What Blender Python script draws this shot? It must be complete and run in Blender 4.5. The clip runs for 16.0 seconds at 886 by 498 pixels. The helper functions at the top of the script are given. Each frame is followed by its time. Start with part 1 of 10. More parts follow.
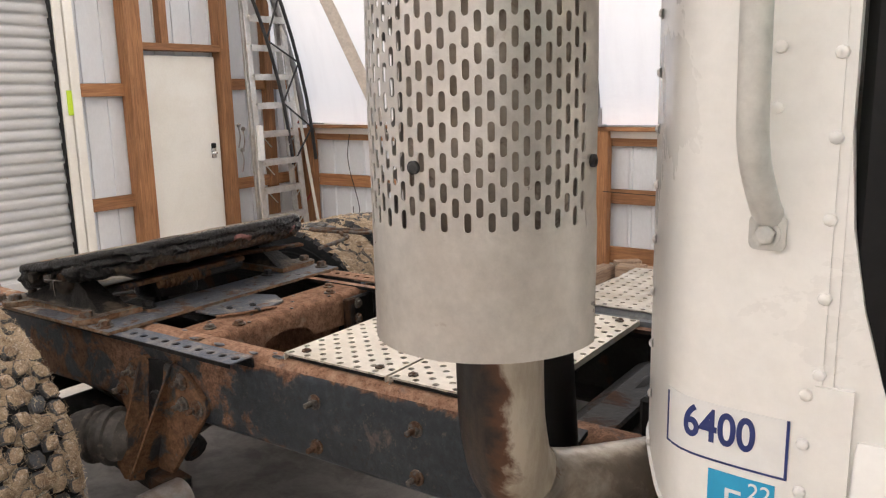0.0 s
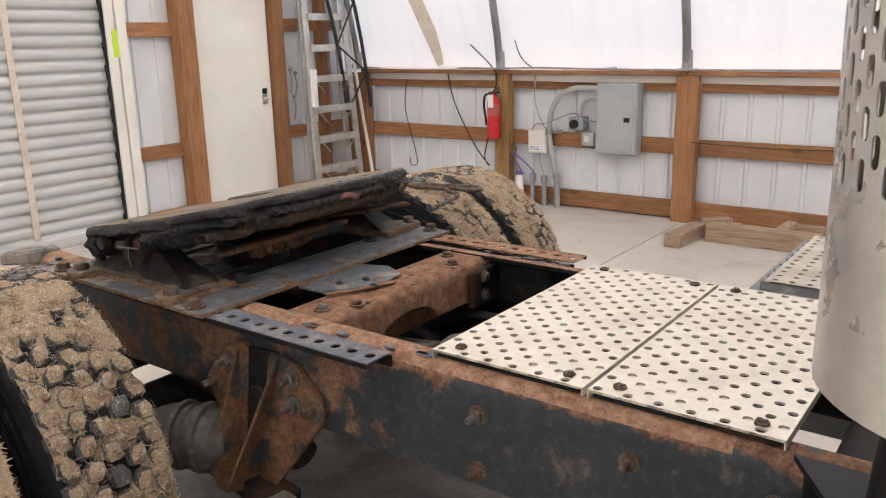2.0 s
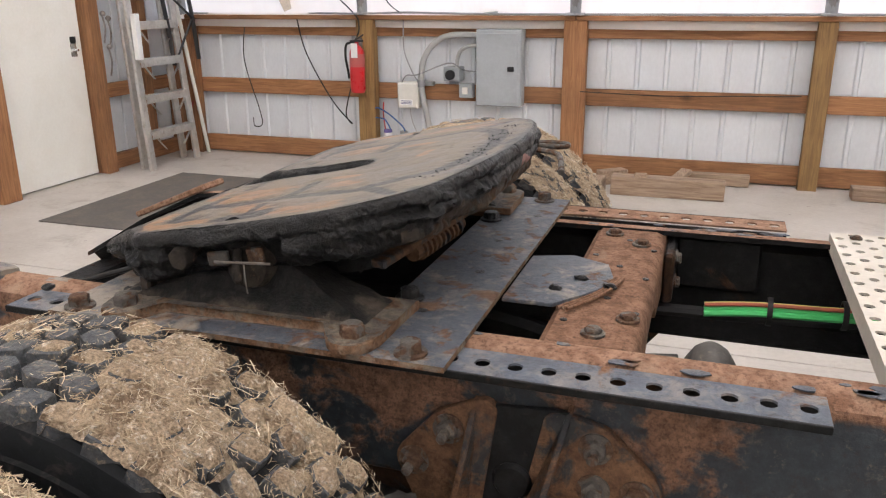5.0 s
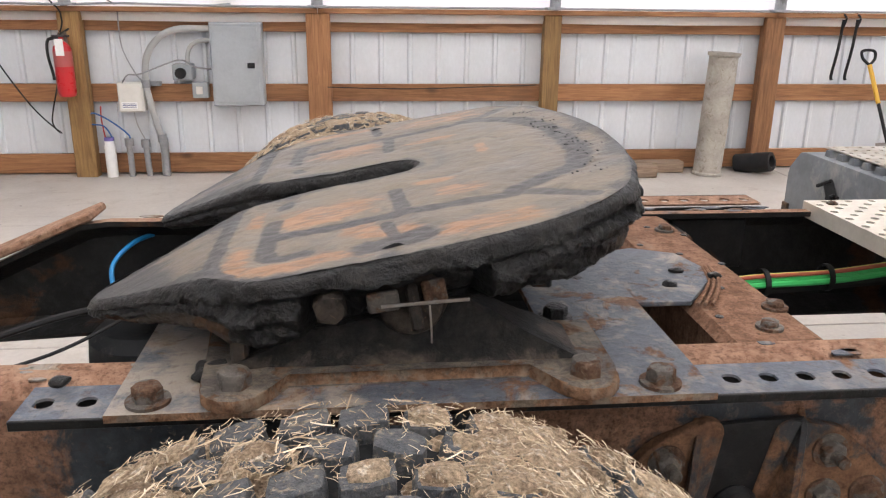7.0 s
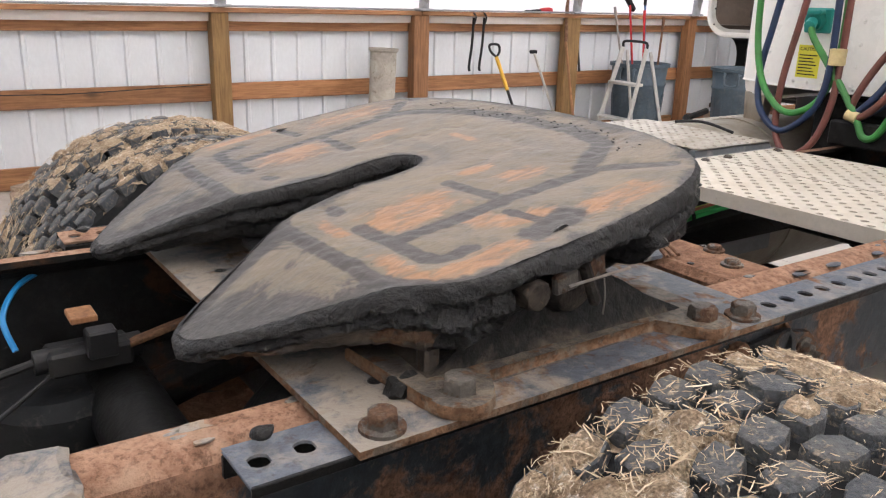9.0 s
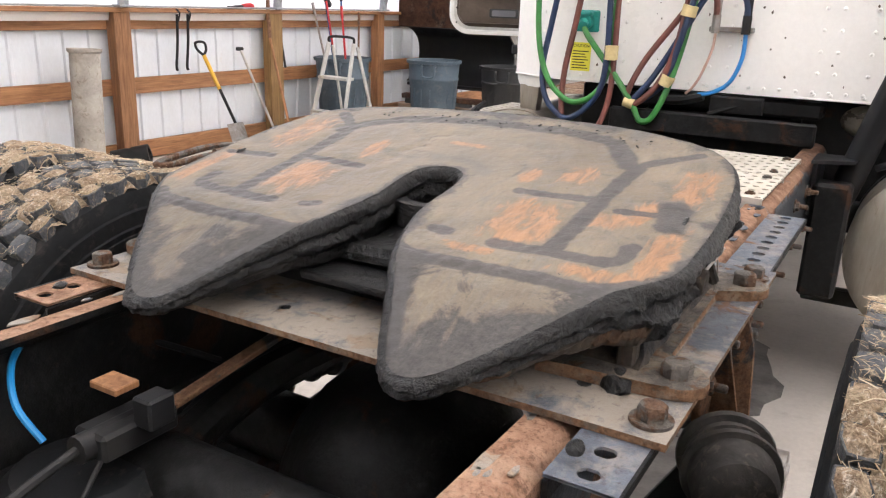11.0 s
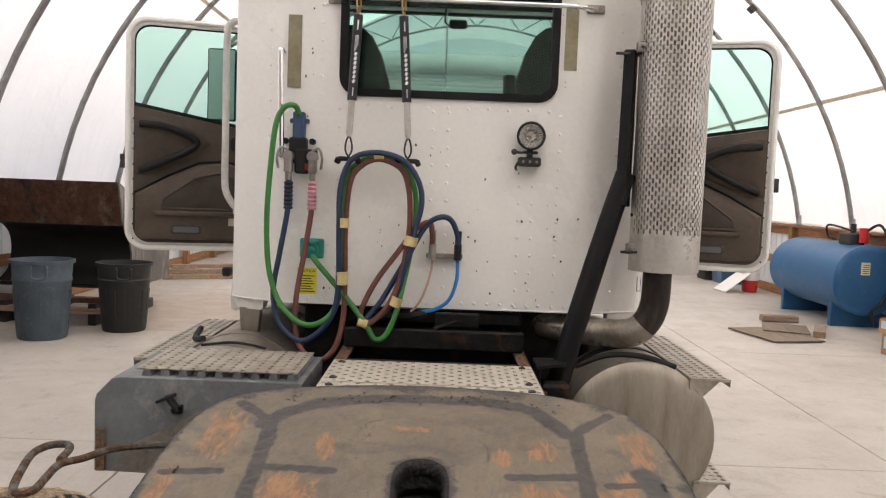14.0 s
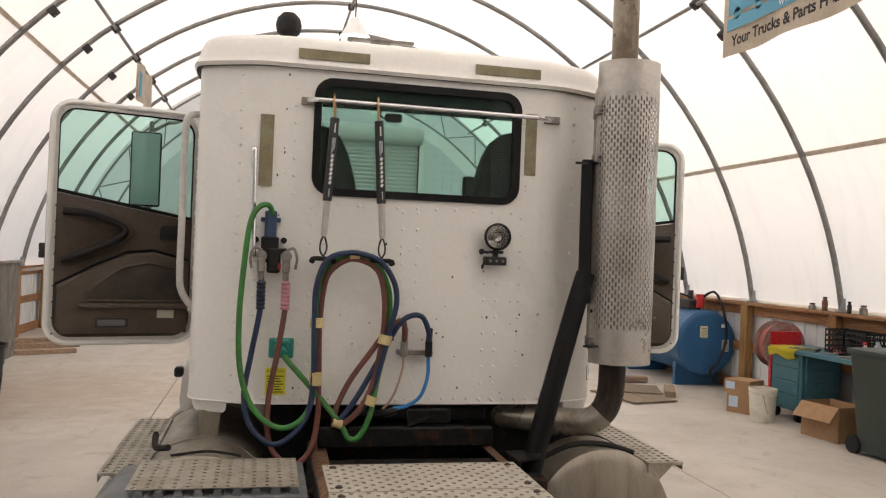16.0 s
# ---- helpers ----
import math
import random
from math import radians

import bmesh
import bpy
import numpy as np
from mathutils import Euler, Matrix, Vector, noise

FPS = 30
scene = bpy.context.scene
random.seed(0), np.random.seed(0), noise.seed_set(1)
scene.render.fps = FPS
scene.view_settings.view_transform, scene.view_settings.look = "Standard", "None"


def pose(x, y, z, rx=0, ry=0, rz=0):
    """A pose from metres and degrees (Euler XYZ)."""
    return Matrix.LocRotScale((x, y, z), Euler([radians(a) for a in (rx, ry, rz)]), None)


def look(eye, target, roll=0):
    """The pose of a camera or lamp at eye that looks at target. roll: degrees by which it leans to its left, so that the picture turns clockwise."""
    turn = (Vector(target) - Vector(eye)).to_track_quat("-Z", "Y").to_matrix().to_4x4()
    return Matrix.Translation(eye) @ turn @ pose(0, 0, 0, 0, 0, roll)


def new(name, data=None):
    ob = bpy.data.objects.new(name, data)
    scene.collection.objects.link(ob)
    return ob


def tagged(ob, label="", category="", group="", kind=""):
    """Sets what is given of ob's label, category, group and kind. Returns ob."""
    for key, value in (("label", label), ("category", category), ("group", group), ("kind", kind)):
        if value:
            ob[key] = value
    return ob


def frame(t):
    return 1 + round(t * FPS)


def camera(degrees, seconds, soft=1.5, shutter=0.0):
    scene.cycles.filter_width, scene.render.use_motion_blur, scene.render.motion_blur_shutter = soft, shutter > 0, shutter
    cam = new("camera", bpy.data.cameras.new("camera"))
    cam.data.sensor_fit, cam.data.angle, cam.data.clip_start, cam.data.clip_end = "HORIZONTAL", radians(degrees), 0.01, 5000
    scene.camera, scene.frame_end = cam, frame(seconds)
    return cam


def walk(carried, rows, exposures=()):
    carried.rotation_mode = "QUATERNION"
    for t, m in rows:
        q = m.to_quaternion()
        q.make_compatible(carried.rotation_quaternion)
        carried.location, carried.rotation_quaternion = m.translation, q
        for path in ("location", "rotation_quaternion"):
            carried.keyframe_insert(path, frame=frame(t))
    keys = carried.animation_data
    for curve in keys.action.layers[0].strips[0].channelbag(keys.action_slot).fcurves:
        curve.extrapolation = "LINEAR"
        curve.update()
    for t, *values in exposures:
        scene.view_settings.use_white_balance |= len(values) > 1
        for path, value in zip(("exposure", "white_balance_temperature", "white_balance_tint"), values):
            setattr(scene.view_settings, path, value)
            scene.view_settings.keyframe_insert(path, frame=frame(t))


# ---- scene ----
cam = camera(58.0, 16.0, soft=1.2)
METRES, EYE, TILT, LEAN, TURN = 5.74, 1.656, 0.0, 0.0, 34.6
ROWS = [
    (0.0, 0.0, 0.0, 0.0, -0.25, -11.29, 1.25),
    (0.5, -0.0121, 0.0163, -0.0008, 2.69, -13.32, 1.36),
    (1.0, -0.0298, 0.0406, -0.0018, 3.92, -14.33, 1.36),
    (1.5, -0.045, 0.0627, -0.0041, 3.04, -14.65, 1.28),
    (2.0, -0.0637, 0.0898, -0.01, 1.84, -14.8, 1.19),
    (2.5, -0.0835, 0.1256, -0.017, 1.77, -14.93, 1.13),
    (3.0, -0.1101, 0.1517, -0.0232, 1.42, -15.31, 1.08),
    (3.5, -0.1481, 0.1743, -0.0249, -3.23, -16.25, 0.87),
    (4.0, -0.1784, 0.1935, -0.0269, -7.07, -17.1, 0.76),
    (6.5, -0.3111, 0.3098, -0.0391, -33.73, -17.81, -0.4),
    (7.0, -0.3329, 0.3375, -0.0421, -40.23, -17.81, -0.65),
    (7.5, -0.3599, 0.36, -0.0431, -46.78, -17.67, -0.88),
    (8.0, -0.3864, 0.3801, -0.0422, -54.95, -17.55, -1.14),
    (8.5, -0.3992, 0.404, -0.0448, -61.64, -17.49, -1.38),
    (9.0, -0.4069, 0.435, -0.0461, -68.96, -17.34, -1.57),
    (11.5, -0.431, 0.5727, -0.0406, -100.05, -15.14, -2.08),
    (12.0, -0.4335, 0.5942, -0.0343, -106.82, -12.15, -2.14),
    (12.5, -0.4356, 0.6152, -0.0267, -113.01, -9.95, -2.19),
    (13.0, -0.427, 0.6307, -0.0199, -116.65, -7.68, -2.16),
    (13.5, -0.4073, 0.6518, -0.0108, -120.76, -5.5, -2.21),
    (14.0, -0.3962, 0.6736, -0.0038, -124.44, -4.11, -2.18),
    (14.5, -0.3917, 0.7029, 0.0047, -127.96, -3.11, -2.19),
    (15.0, -0.3852, 0.7291, 0.0128, -130.51, -2.66, -2.15),
    (15.5, -0.3671, 0.75, 0.019, -133.01, -1.38, -2.17),
    (16.0, -0.333, 0.7729, 0.0252, -137.02, 0.4, -2.27),
]
walk(cam, [(t, pose(0.44, -1.917, EYE, TILT, LEAN, TURN) @ pose(METRES * x, METRES * y, METRES * z, 90 + pitch, roll, yaw)) for t, x, y, z, yaw, pitch, roll in ROWS],
     [(0.0, 1.60, 6550, 10), (1.5, 1.70, 6500, 10), (3.5, 1.72, 6400, 10), (7.0, 1.90, 6150, 10), (9.0, 1.97, 6150, 10), (11.5, 2.28, 6200, 10), (12.2, 1.93, 6250, 10), (13.0, 1.6, 6400, 10), (14.5, 1.28, 6700, 10), (15.4, 1.2, 6950, 10), (16.0, 0.93, 6950, 10)])

# ---- world and light: white translucent fabric under an overcast sky ----
world = bpy.data.worlds.new("sky")
scene.world = world
world.use_nodes = True
wn = world.node_tree.nodes
sky = wn.new("ShaderNodeTexSky")
sky.sky_type, sky.sun_disc = "NISHITA", False
sky.sun_elevation, sky.sun_rotation = radians(79), radians(130)
sky.air_density, sky.dust_density, sky.ozone_density = 1.0, 5.0, 0.6
wn["Background"].inputs["Strength"].default_value = 0.15
world.node_tree.links.new(sky.outputs[0], wn["Background"].inputs["Color"])
sun = new("sun", bpy.data.lights.new("sun", "SUN"))
sun.data.energy, sun.data.angle, sun.data.color = 1.7, radians(14), (1.0, 0.915, 0.79)
sun.matrix_world = look((2, -1.8, 14), (0, 0, 0))


# ---- materials ----
def nodes(name):
    m = bpy.data.materials.new(name)
    m.use_nodes = True
    return m, m.node_tree.nodes, m.node_tree.links, m.node_tree.nodes["Principled BSDF"]


def noise_tex(nt, ln, vec, scale, detail=6.0, rough=0.6, dist=0.0):
    n = nt.new("ShaderNodeTexNoise")
    n.inputs["Scale"].default_value, n.inputs["Detail"].default_value = scale, detail
    n.inputs["Roughness"].default_value, n.inputs["Distortion"].default_value = rough, dist
    ln.new(vec, n.inputs["Vector"])
    return n.outputs["Fac"]


def ramp(nt, ln, fac, lo, hi, a=0.0, b=1.0):
    n = nt.new("ShaderNodeMapRange")
    for k, v in zip(("From Min", "From Max", "To Min", "To Max"), (lo, hi, a, b)):
        n.inputs[k].default_value = v
    ln.new(fac, n.inputs["Value"])
    return n.outputs["Result"]


def blend(nt, ln, fac, a, b, kind="MIX"):
    n = nt.new("ShaderNodeMix")
    n.data_type, n.blend_type = "RGBA", kind
    for sock, v in ((n.inputs["Factor"], fac), (n.inputs["A"], a), (n.inputs["B"], b)):
        if isinstance(v, (int, float)):
            sock.default_value = v
        elif isinstance(v, tuple):
            sock.default_value = (*v, 1)
        else:
            ln.new(v, sock)
    return n.outputs["Result"]


def coords(nt, ln, stretch=(1, 1, 1), by_object=False):
    tc = nt.new("ShaderNodeTexCoord")
    mp = nt.new("ShaderNodeMapping")
    mp.inputs["Scale"].default_value = stretch
    ln.new(tc.outputs["Object"], mp.inputs["Vector"])
    if by_object:
        info = nt.new("ShaderNodeObjectInfo")
        ln.new(ramp(nt, ln, info.outputs["Random"], 0, 1, 0, 40), mp.inputs["Location"])
    return mp.outputs["Vector"]


def bump(nt, ln, bsdf, height, strength, distance=0.004):
    n = nt.new("ShaderNodeBump")
    n.inputs["Strength"].default_value, n.inputs["Distance"].default_value = strength, distance
    ln.new(height, n.inputs["Height"])
    ln.new(n.outputs["Normal"], bsdf.inputs["Normal"])


def surface(name, base, other=None, third=None, rough=0.6, metal=0.0, scale=4.0, fine=45.0, cut=(0.42, 0.62), cut3=(0.55, 0.68),
            stretch=(1, 1, 1), relief=0.15, depth=0.004, grain=0.12, spread=0.12, by_object=False, spec=0.5):
    """A surface of one colour, worn or stained in a second (large patches) and a third (small ones), with grain and relief."""
    m, nt, ln, b = nodes(name)
    vec = coords(nt, ln, stretch, by_object)
    big, small = noise_tex(nt, ln, vec, scale, 8, 0.65, 0.4), noise_tex(nt, ln, vec, fine, 4, 0.7)
    col = base
    if other:
        col = blend(nt, ln, ramp(nt, ln, big, *cut), base, other)
    if third:
        mid = noise_tex(nt, ln, vec, scale * 3.7, 7, 0.7, 0.6)
        col = blend(nt, ln, ramp(nt, ln, mid, *cut3), col, third)
    shade = ramp(nt, ln, small, 0.3, 0.7, 1 - grain, 1 + grain)
    hsv = nt.new("ShaderNodeHueSaturation")
    ln.new(shade, hsv.inputs["Value"])
    if isinstance(col, tuple):
        hsv.inputs["Color"].default_value = (*col, 1)
    else:
        ln.new(col, hsv.inputs["Color"])
    ln.new(hsv.outputs["Color"], b.inputs["Base Color"])
    ln.new(ramp(nt, ln, big, 0.3, 0.7, max(0.03, rough - spread), min(1, rough + spread)), b.inputs["Roughness"])
    b.inputs["Metallic"].default_value = metal
    b.inputs["Specular IOR Level"].default_value = spec
    if relief:
        add = nt.new("ShaderNodeMath")
        add.operation = "ADD"
        ln.new(small, add.inputs[0]), ln.new(ramp(nt, ln, big, 0.3, 0.7, 0, 1.5), add.inputs[1])
        bump(nt, ln, b, add.outputs[0], relief, depth)
    return m


def rusted(name, paint, rust_a=(0.20, 0.085, 0.035), rust_b=(0.34, 0.16, 0.075), amount=0.5, rough=0.75, scale=5.0, dust=(0.30, 0.24, 0.18), dusty=0.62, spec=0.14, fine=130, along=None, dusty_x=None):
    """Painted steel, rusted through in patches with flaking rims, and dusty."""
    m, nt, ln, b = nodes(name)
    vec = coords(nt, ln)
    big = noise_tex(nt, ln, vec, scale, 9, 0.62, 0.5)
    if along:
        sep = nt.new("ShaderNodeSeparateXYZ")
        ln.new(vec, sep.inputs[0])
        for sock, lo, hi, a, c in ((sep.outputs[0], along[0], along[1], 0.075, -0.115), (sep.outputs[2], 0.865, 0.915, 0.0, 0.3)):
            more = nt.new("ShaderNodeMath")
            more.operation = "ADD"
            ln.new(big, more.inputs[0]), ln.new(ramp(nt, ln, sock, lo, hi, a, c), more.inputs[1])
            big = more.outputs[0]
    mid = noise_tex(nt, ln, vec, scale * 5, 6, 0.7)
    pit = noise_tex(nt, ln, vec, fine, 3, 0.75)
    rust = blend(nt, ln, ramp(nt, ln, mid, 0.38, 0.62), rust_a, rust_b)
    rust = blend(nt, ln, ramp(nt, ln, pit, 0.35, 0.5, 0.55, 0.0), rust, (0.06, 0.03, 0.018))
    edge = 0.5 + (0.5 - amount) * 0.5
    where = ramp(nt, ln, big, edge - 0.03, edge + 0.03)
    paint_c = blend(nt, ln, ramp(nt, ln, mid, 0.45, 0.7, 0, 0.5), paint, tuple(min(1, c * 1.9 + 0.015) for c in paint))
    col = blend(nt, ln, where, paint_c, rust)
    veil = noise_tex(nt, ln, vec, scale * 1.7, 7, 0.72, 0.3)
    if dusty_x:
        sep2, more2 = nt.new("ShaderNodeSeparateXYZ"), nt.new("ShaderNodeMath")
        more2.operation = "ADD"
        ln.new(vec, sep2.inputs[0]), ln.new(veil, more2.inputs[0])
        ln.new(ramp(nt, ln, sep2.outputs[0], dusty_x[0], dusty_x[1], dusty_x[2], 0.0), more2.inputs[1])
        veil = more2.outputs[0]
    col = blend(nt, ln, ramp(nt, ln, veil, dusty - 0.07, dusty + 0.09, 0, 0.65), col, dust)
    ln.new(col, b.inputs["Base Color"])
    speck = noise_tex(nt, ln, vec, 48, 5, 0.75, 0.3)
    col = blend(nt, ln, ramp(nt, ln, speck, 0.56, 0.68, 0, 0.55), col, tuple(c * 0.25 for c in rust_a))
    col = blend(nt, ln, ramp(nt, ln, speck, 0.30, 0.40, 0.3, 0), col, dust)
    ln.new(col, b.inputs["Base Color"])
    b.inputs["Specular IOR Level"].default_value = spec
    ln.new(ramp(nt, ln, where, 0, 1, rough - 0.28, min(1, rough + 0.15)), b.inputs["Roughness"])
    mix = nt.new("ShaderNodeMath")
    mix.operation = "MULTIPLY_ADD"
    ln.new(pit, mix.inputs[0]), ln.new(where, mix.inputs[1]), ln.new(mid, mix.inputs[2])
    bump(nt, ln, b, mix.outputs[0], 0.6, 0.005)
    return m


def wood(name, dark, light, axis=0, rough=0.7):
    """Sawn lumber with grain along one axis, knots and dirt, different from piece to piece."""
    m, nt, ln, b = nodes(name)
    st = [14.0, 14.0, 14.0]
    st[axis] = 0.9
    vec = coords(nt, ln, tuple(st), True)
    g = noise_tex(nt, ln, vec, 3.2, 8, 0.62, 1.2)
    plain = coords(nt, ln, (1, 1, 1), True)
    stain = noise_tex(nt, ln, plain, 2.6, 6, 0.65)
    kn = nt.new("ShaderNodeTexVoronoi")
    kn.inputs["Scale"].default_value = 2.2
    ks = [1.0, 1.0, 1.0]
    ks[axis] = 0.55
    ln.new(coords(nt, ln, tuple(ks), True), kn.inputs["Vector"])
    col = blend(nt, ln, ramp(nt, ln, g, 0.32, 0.68), dark, light)
    col = blend(nt, ln, ramp(nt, ln, stain, 0.5, 0.78, 0, 0.45), col, tuple(c * 0.55 for c in dark))
    col = blend(nt, ln, ramp(nt, ln, kn.outputs["Distance"], 0.04, 0.09, 0.8, 0.0), col, tuple(c * 0.3 for c in dark))
    info = nt.new("ShaderNodeObjectInfo")
    hsv = nt.new("ShaderNodeHueSaturation")
    ln.new(ramp(nt, ln, info.outputs["Random"], 0, 1, 0.8, 1.15), hsv.inputs["Value"])
    ln.new(col, hsv.inputs["Color"])
    ln.new(hsv.outputs["Color"], b.inputs["Base Color"])
    b.inputs["Roughness"].default_value = rough
    bump(nt, ln, b, g, 0.25, 0.003)
    return m


def plain(name, c, rough=0.5, metal=0.0, emit=0.0):
    m, nt, ln, b = nodes(name)
    vec = coords(nt, ln)
    n = noise_tex(nt, ln, vec, 24, 5, 0.7)
    col = blend(nt, ln, ramp(nt, ln, n, 0.4, 0.75, 0, 0.25), c, tuple(x * 0.6 + 0.02 for x in c))
    ln.new(col, b.inputs["Base Color"])
    ln.new(ramp(nt, ln, n, 0.3, 0.7, max(0.04, rough - 0.08), min(1, rough + 0.1)), b.inputs["Roughness"])
    b.inputs["Metallic"].default_value = metal
    if emit:
        b.inputs["Emission Color"].default_value = (1, 0.98, 0.95, 1)
        b.inputs["Emission Strength"].default_value = emit
    return m


def glass(name, tint, rough=0.02):
    m, nt, ln, b = nodes(name)
    nt.remove(b)
    tr, gl, mx, fr = nt.new("ShaderNodeBsdfTransparent"), nt.new("ShaderNodeBsdfGlossy"), nt.new("ShaderNodeMixShader"), nt.new("ShaderNodeFresnel")
    tr.inputs["Color"].default_value = (*tint, 1)
    gl.inputs["Roughness"].default_value = rough
    fr.inputs["IOR"].default_value = 1.45
    ln.new(fr.outputs[0], mx.inputs[0]), ln.new(tr.outputs[0], mx.inputs[1]), ln.new(gl.outputs[0], mx.inputs[2])
    ln.new(mx.outputs[0], nt["Material Output"].inputs["Surface"])
    return m


def fabric(name):
    """White coated cloth that lets daylight through; faint creases and dirt."""
    m, nt, ln, b = nodes(name)
    nt.remove(b)
    vec = coords(nt, ln, (1, 1, 1))
    big, streak = noise_tex(nt, ln, vec, 1.1, 6, 0.6, 0.5), noise_tex(nt, ln, coords(nt, ln, (2.2, 0.5, 0.35)), 3.0, 5, 0.6)
    col = blend(nt, ln, ramp(nt, ln, big, 0.35, 0.7, 0, 0.3), (0.95, 0.92, 0.875), (0.87, 0.835, 0.79))
    col = blend(nt, ln, ramp(nt, ln, streak, 0.5, 0.75, 0, 0.2), col, (0.72, 0.68, 0.64))
    tr, df, mx = nt.new("ShaderNodeBsdfTranslucent"), nt.new("ShaderNodeBsdfDiffuse"), nt.new("ShaderNodeMixShader")
    mx.inputs[0].default_value = 0.5
    bp = nt.new("ShaderNodeBump")
    bp.inputs["Strength"].default_value, bp.inputs["Distance"].default_value = 0.4, 0.05
    ln.new(big, bp.inputs["Height"])
    for s in (tr, df):
        ln.new(col, s.inputs["Color"]), ln.new(bp.outputs["Normal"], s.inputs["Normal"])
    ln.new(tr.outputs[0], mx.inputs[1]), ln.new(df.outputs[0], mx.inputs[2])
    ln.new(mx.outputs[0], nt["Material Output"].inputs["Surface"])
    return m


FABRIC = fabric("white_cover_fabric")
def slab(name):
    """Trowelled concrete: cloudy, scuffed with tyre marks and dark specks, tan where mud was tracked in."""
    m, nt, ln, b = nodes(name)
    vec = coords(nt, ln)
    big, mid, small = noise_tex(nt, ln, vec, 0.9, 8, 0.65, 0.4), noise_tex(nt, ln, vec, 3.3, 7, 0.7, 0.6), noise_tex(nt, ln, vec, 36, 5, 0.7)
    col = blend(nt, ln, ramp(nt, ln, big, 0.38, 0.68), (0.485, 0.45, 0.405), (0.405, 0.366, 0.322))
    col = blend(nt, ln, ramp(nt, ln, mid, 0.56, 0.78, 0, 0.75), col, (0.30, 0.255, 0.21))
    near = nt.new("ShaderNodeVectorMath")
    near.operation = "DISTANCE"
    ln.new(vec, near.inputs[0])
    near.inputs[1].default_value = (6.6, 3.0, 0.0)
    soft = nt.new("ShaderNodeMath")
    soft.operation = "MULTIPLY_ADD"
    ln.new(mid, soft.inputs[0])
    soft.inputs[1].default_value = -3.0
    ln.new(near.outputs["Value"], soft.inputs[2])
    col = blend(nt, ln, ramp(nt, ln, soft.outputs[0], -0.9, 0.9, 0.75, 0), col, (0.40, 0.315, 0.235))
    scuff = noise_tex(nt, ln, coords(nt, ln, (0.35, 5.0, 1)), 1.6, 6, 0.7, 0.3)
    col = blend(nt, ln, ramp(nt, ln, scuff, 0.60, 0.72, 0, 0.3), col, (0.25, 0.22, 0.19))
    speck = noise_tex(nt, ln, vec, 15, 3, 0.6)
    col = blend(nt, ln, ramp(nt, ln, speck, 0.70, 0.73, 0, 0.6), col, (0.16, 0.13, 0.105))
    hsv = nt.new("ShaderNodeHueSaturation")
    ln.new(ramp(nt, ln, small, 0.3, 0.7, 0.93, 1.07), hsv.inputs["Value"])
    ln.new(col, hsv.inputs["Color"])
    ln.new(hsv.outputs["Color"], b.inputs["Base Color"])
    ln.new(ramp(nt, ln, mid, 0.35, 0.7, 0.42, 0.7), b.inputs["Roughness"])
    bump(nt, ln, b, small, 0.08, 0.004)
    return m


CONCRETE = slab("concrete")
JOINT = surface("joint_dirt", (0.22, 0.19, 0.16), (0.13, 0.11, 0.1), rough=0.95, scale=3)
LUMBER = [wood("lumber_%s" % a, (0.185, 0.079, 0.030), (0.39, 0.19, 0.082), i) for i, a in enumerate("xyz")]
TREATED = wood("treated_post", (0.19, 0.10, 0.034), (0.38, 0.23, 0.085), 2)
OLDWOOD = [wood("old_board_%s" % a, (0.20, 0.13, 0.085), (0.42, 0.31, 0.22), i, 0.9) for i, a in enumerate("xyz")]
SIDING = surface("white_siding", (0.67, 0.695, 0.72), (0.60, 0.615, 0.63), (0.60, 0.55, 0.48), rough=0.42, scale=1.4, cut=(0.45, 0.75), cut3=(0.66, 0.8), stretch=(1, 1, 0.5), relief=0.04, grain=0.04)
ROLLER = surface("roller_steel", (0.50, 0.505, 0.50), (0.42, 0.42, 0.405), (0.40, 0.27, 0.17), rough=0.4, scale=1.6, cut=(0.45, 0.75), cut3=(0.66, 0.74), stretch=(1, 1.0, 3.5), relief=0.05, grain=0.05)
DOORWHITE = surface("door_paint", (0.80, 0.79, 0.73), (0.74, 0.72, 0.65), rough=0.4, scale=1.5, relief=0.03, grain=0.03)
GALV = surface("galvanised_pipe", (0.36, 0.37, 0.38), (0.26, 0.26, 0.26), rough=0.42, metal=0.55, scale=3, relief=0.05)
HOOPSTEEL = surface("hoop_steel", (0.27, 0.265, 0.26), (0.20, 0.19, 0.185), rough=0.5, metal=0.4, scale=3, relief=0.05)
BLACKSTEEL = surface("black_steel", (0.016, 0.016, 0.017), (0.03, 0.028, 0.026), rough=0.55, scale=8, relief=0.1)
ALU = surface("aluminium", (0.62, 0.61, 0.58), (0.50, 0.49, 0.46), (0.42, 0.39, 0.34), rough=0.42, metal=0.75, scale=5, relief=0.06, grain=0.07)
TANKALU = surface("dull_aluminium", (0.36, 0.325, 0.27), (0.25, 0.215, 0.17), (0.13, 0.108, 0.08), rough=0.46, metal=0.55, scale=4.5, cut=(0.4, 0.72), cut3=(0.62, 0.8), stretch=(1, 2.2, 0.5), relief=0.08, grain=0.08)
SHIELD = surface("stainless_shield", (0.575, 0.55, 0.51), (0.46, 0.43, 0.39), (0.36, 0.31, 0.26), rough=0.36, metal=0.6, scale=5, cut=(0.42, 0.7), cut3=(0.62, 0.78), relief=0.08, grain=0.09)
DECK = surface("deck_aluminium", (0.60, 0.555, 0.48), (0.50, 0.45, 0.37), (0.36, 0.285, 0.20), rough=0.5, metal=0.35, scale=5, cut=(0.42, 0.72), cut3=(0.64, 0.78), relief=0.08, grain=0.07)
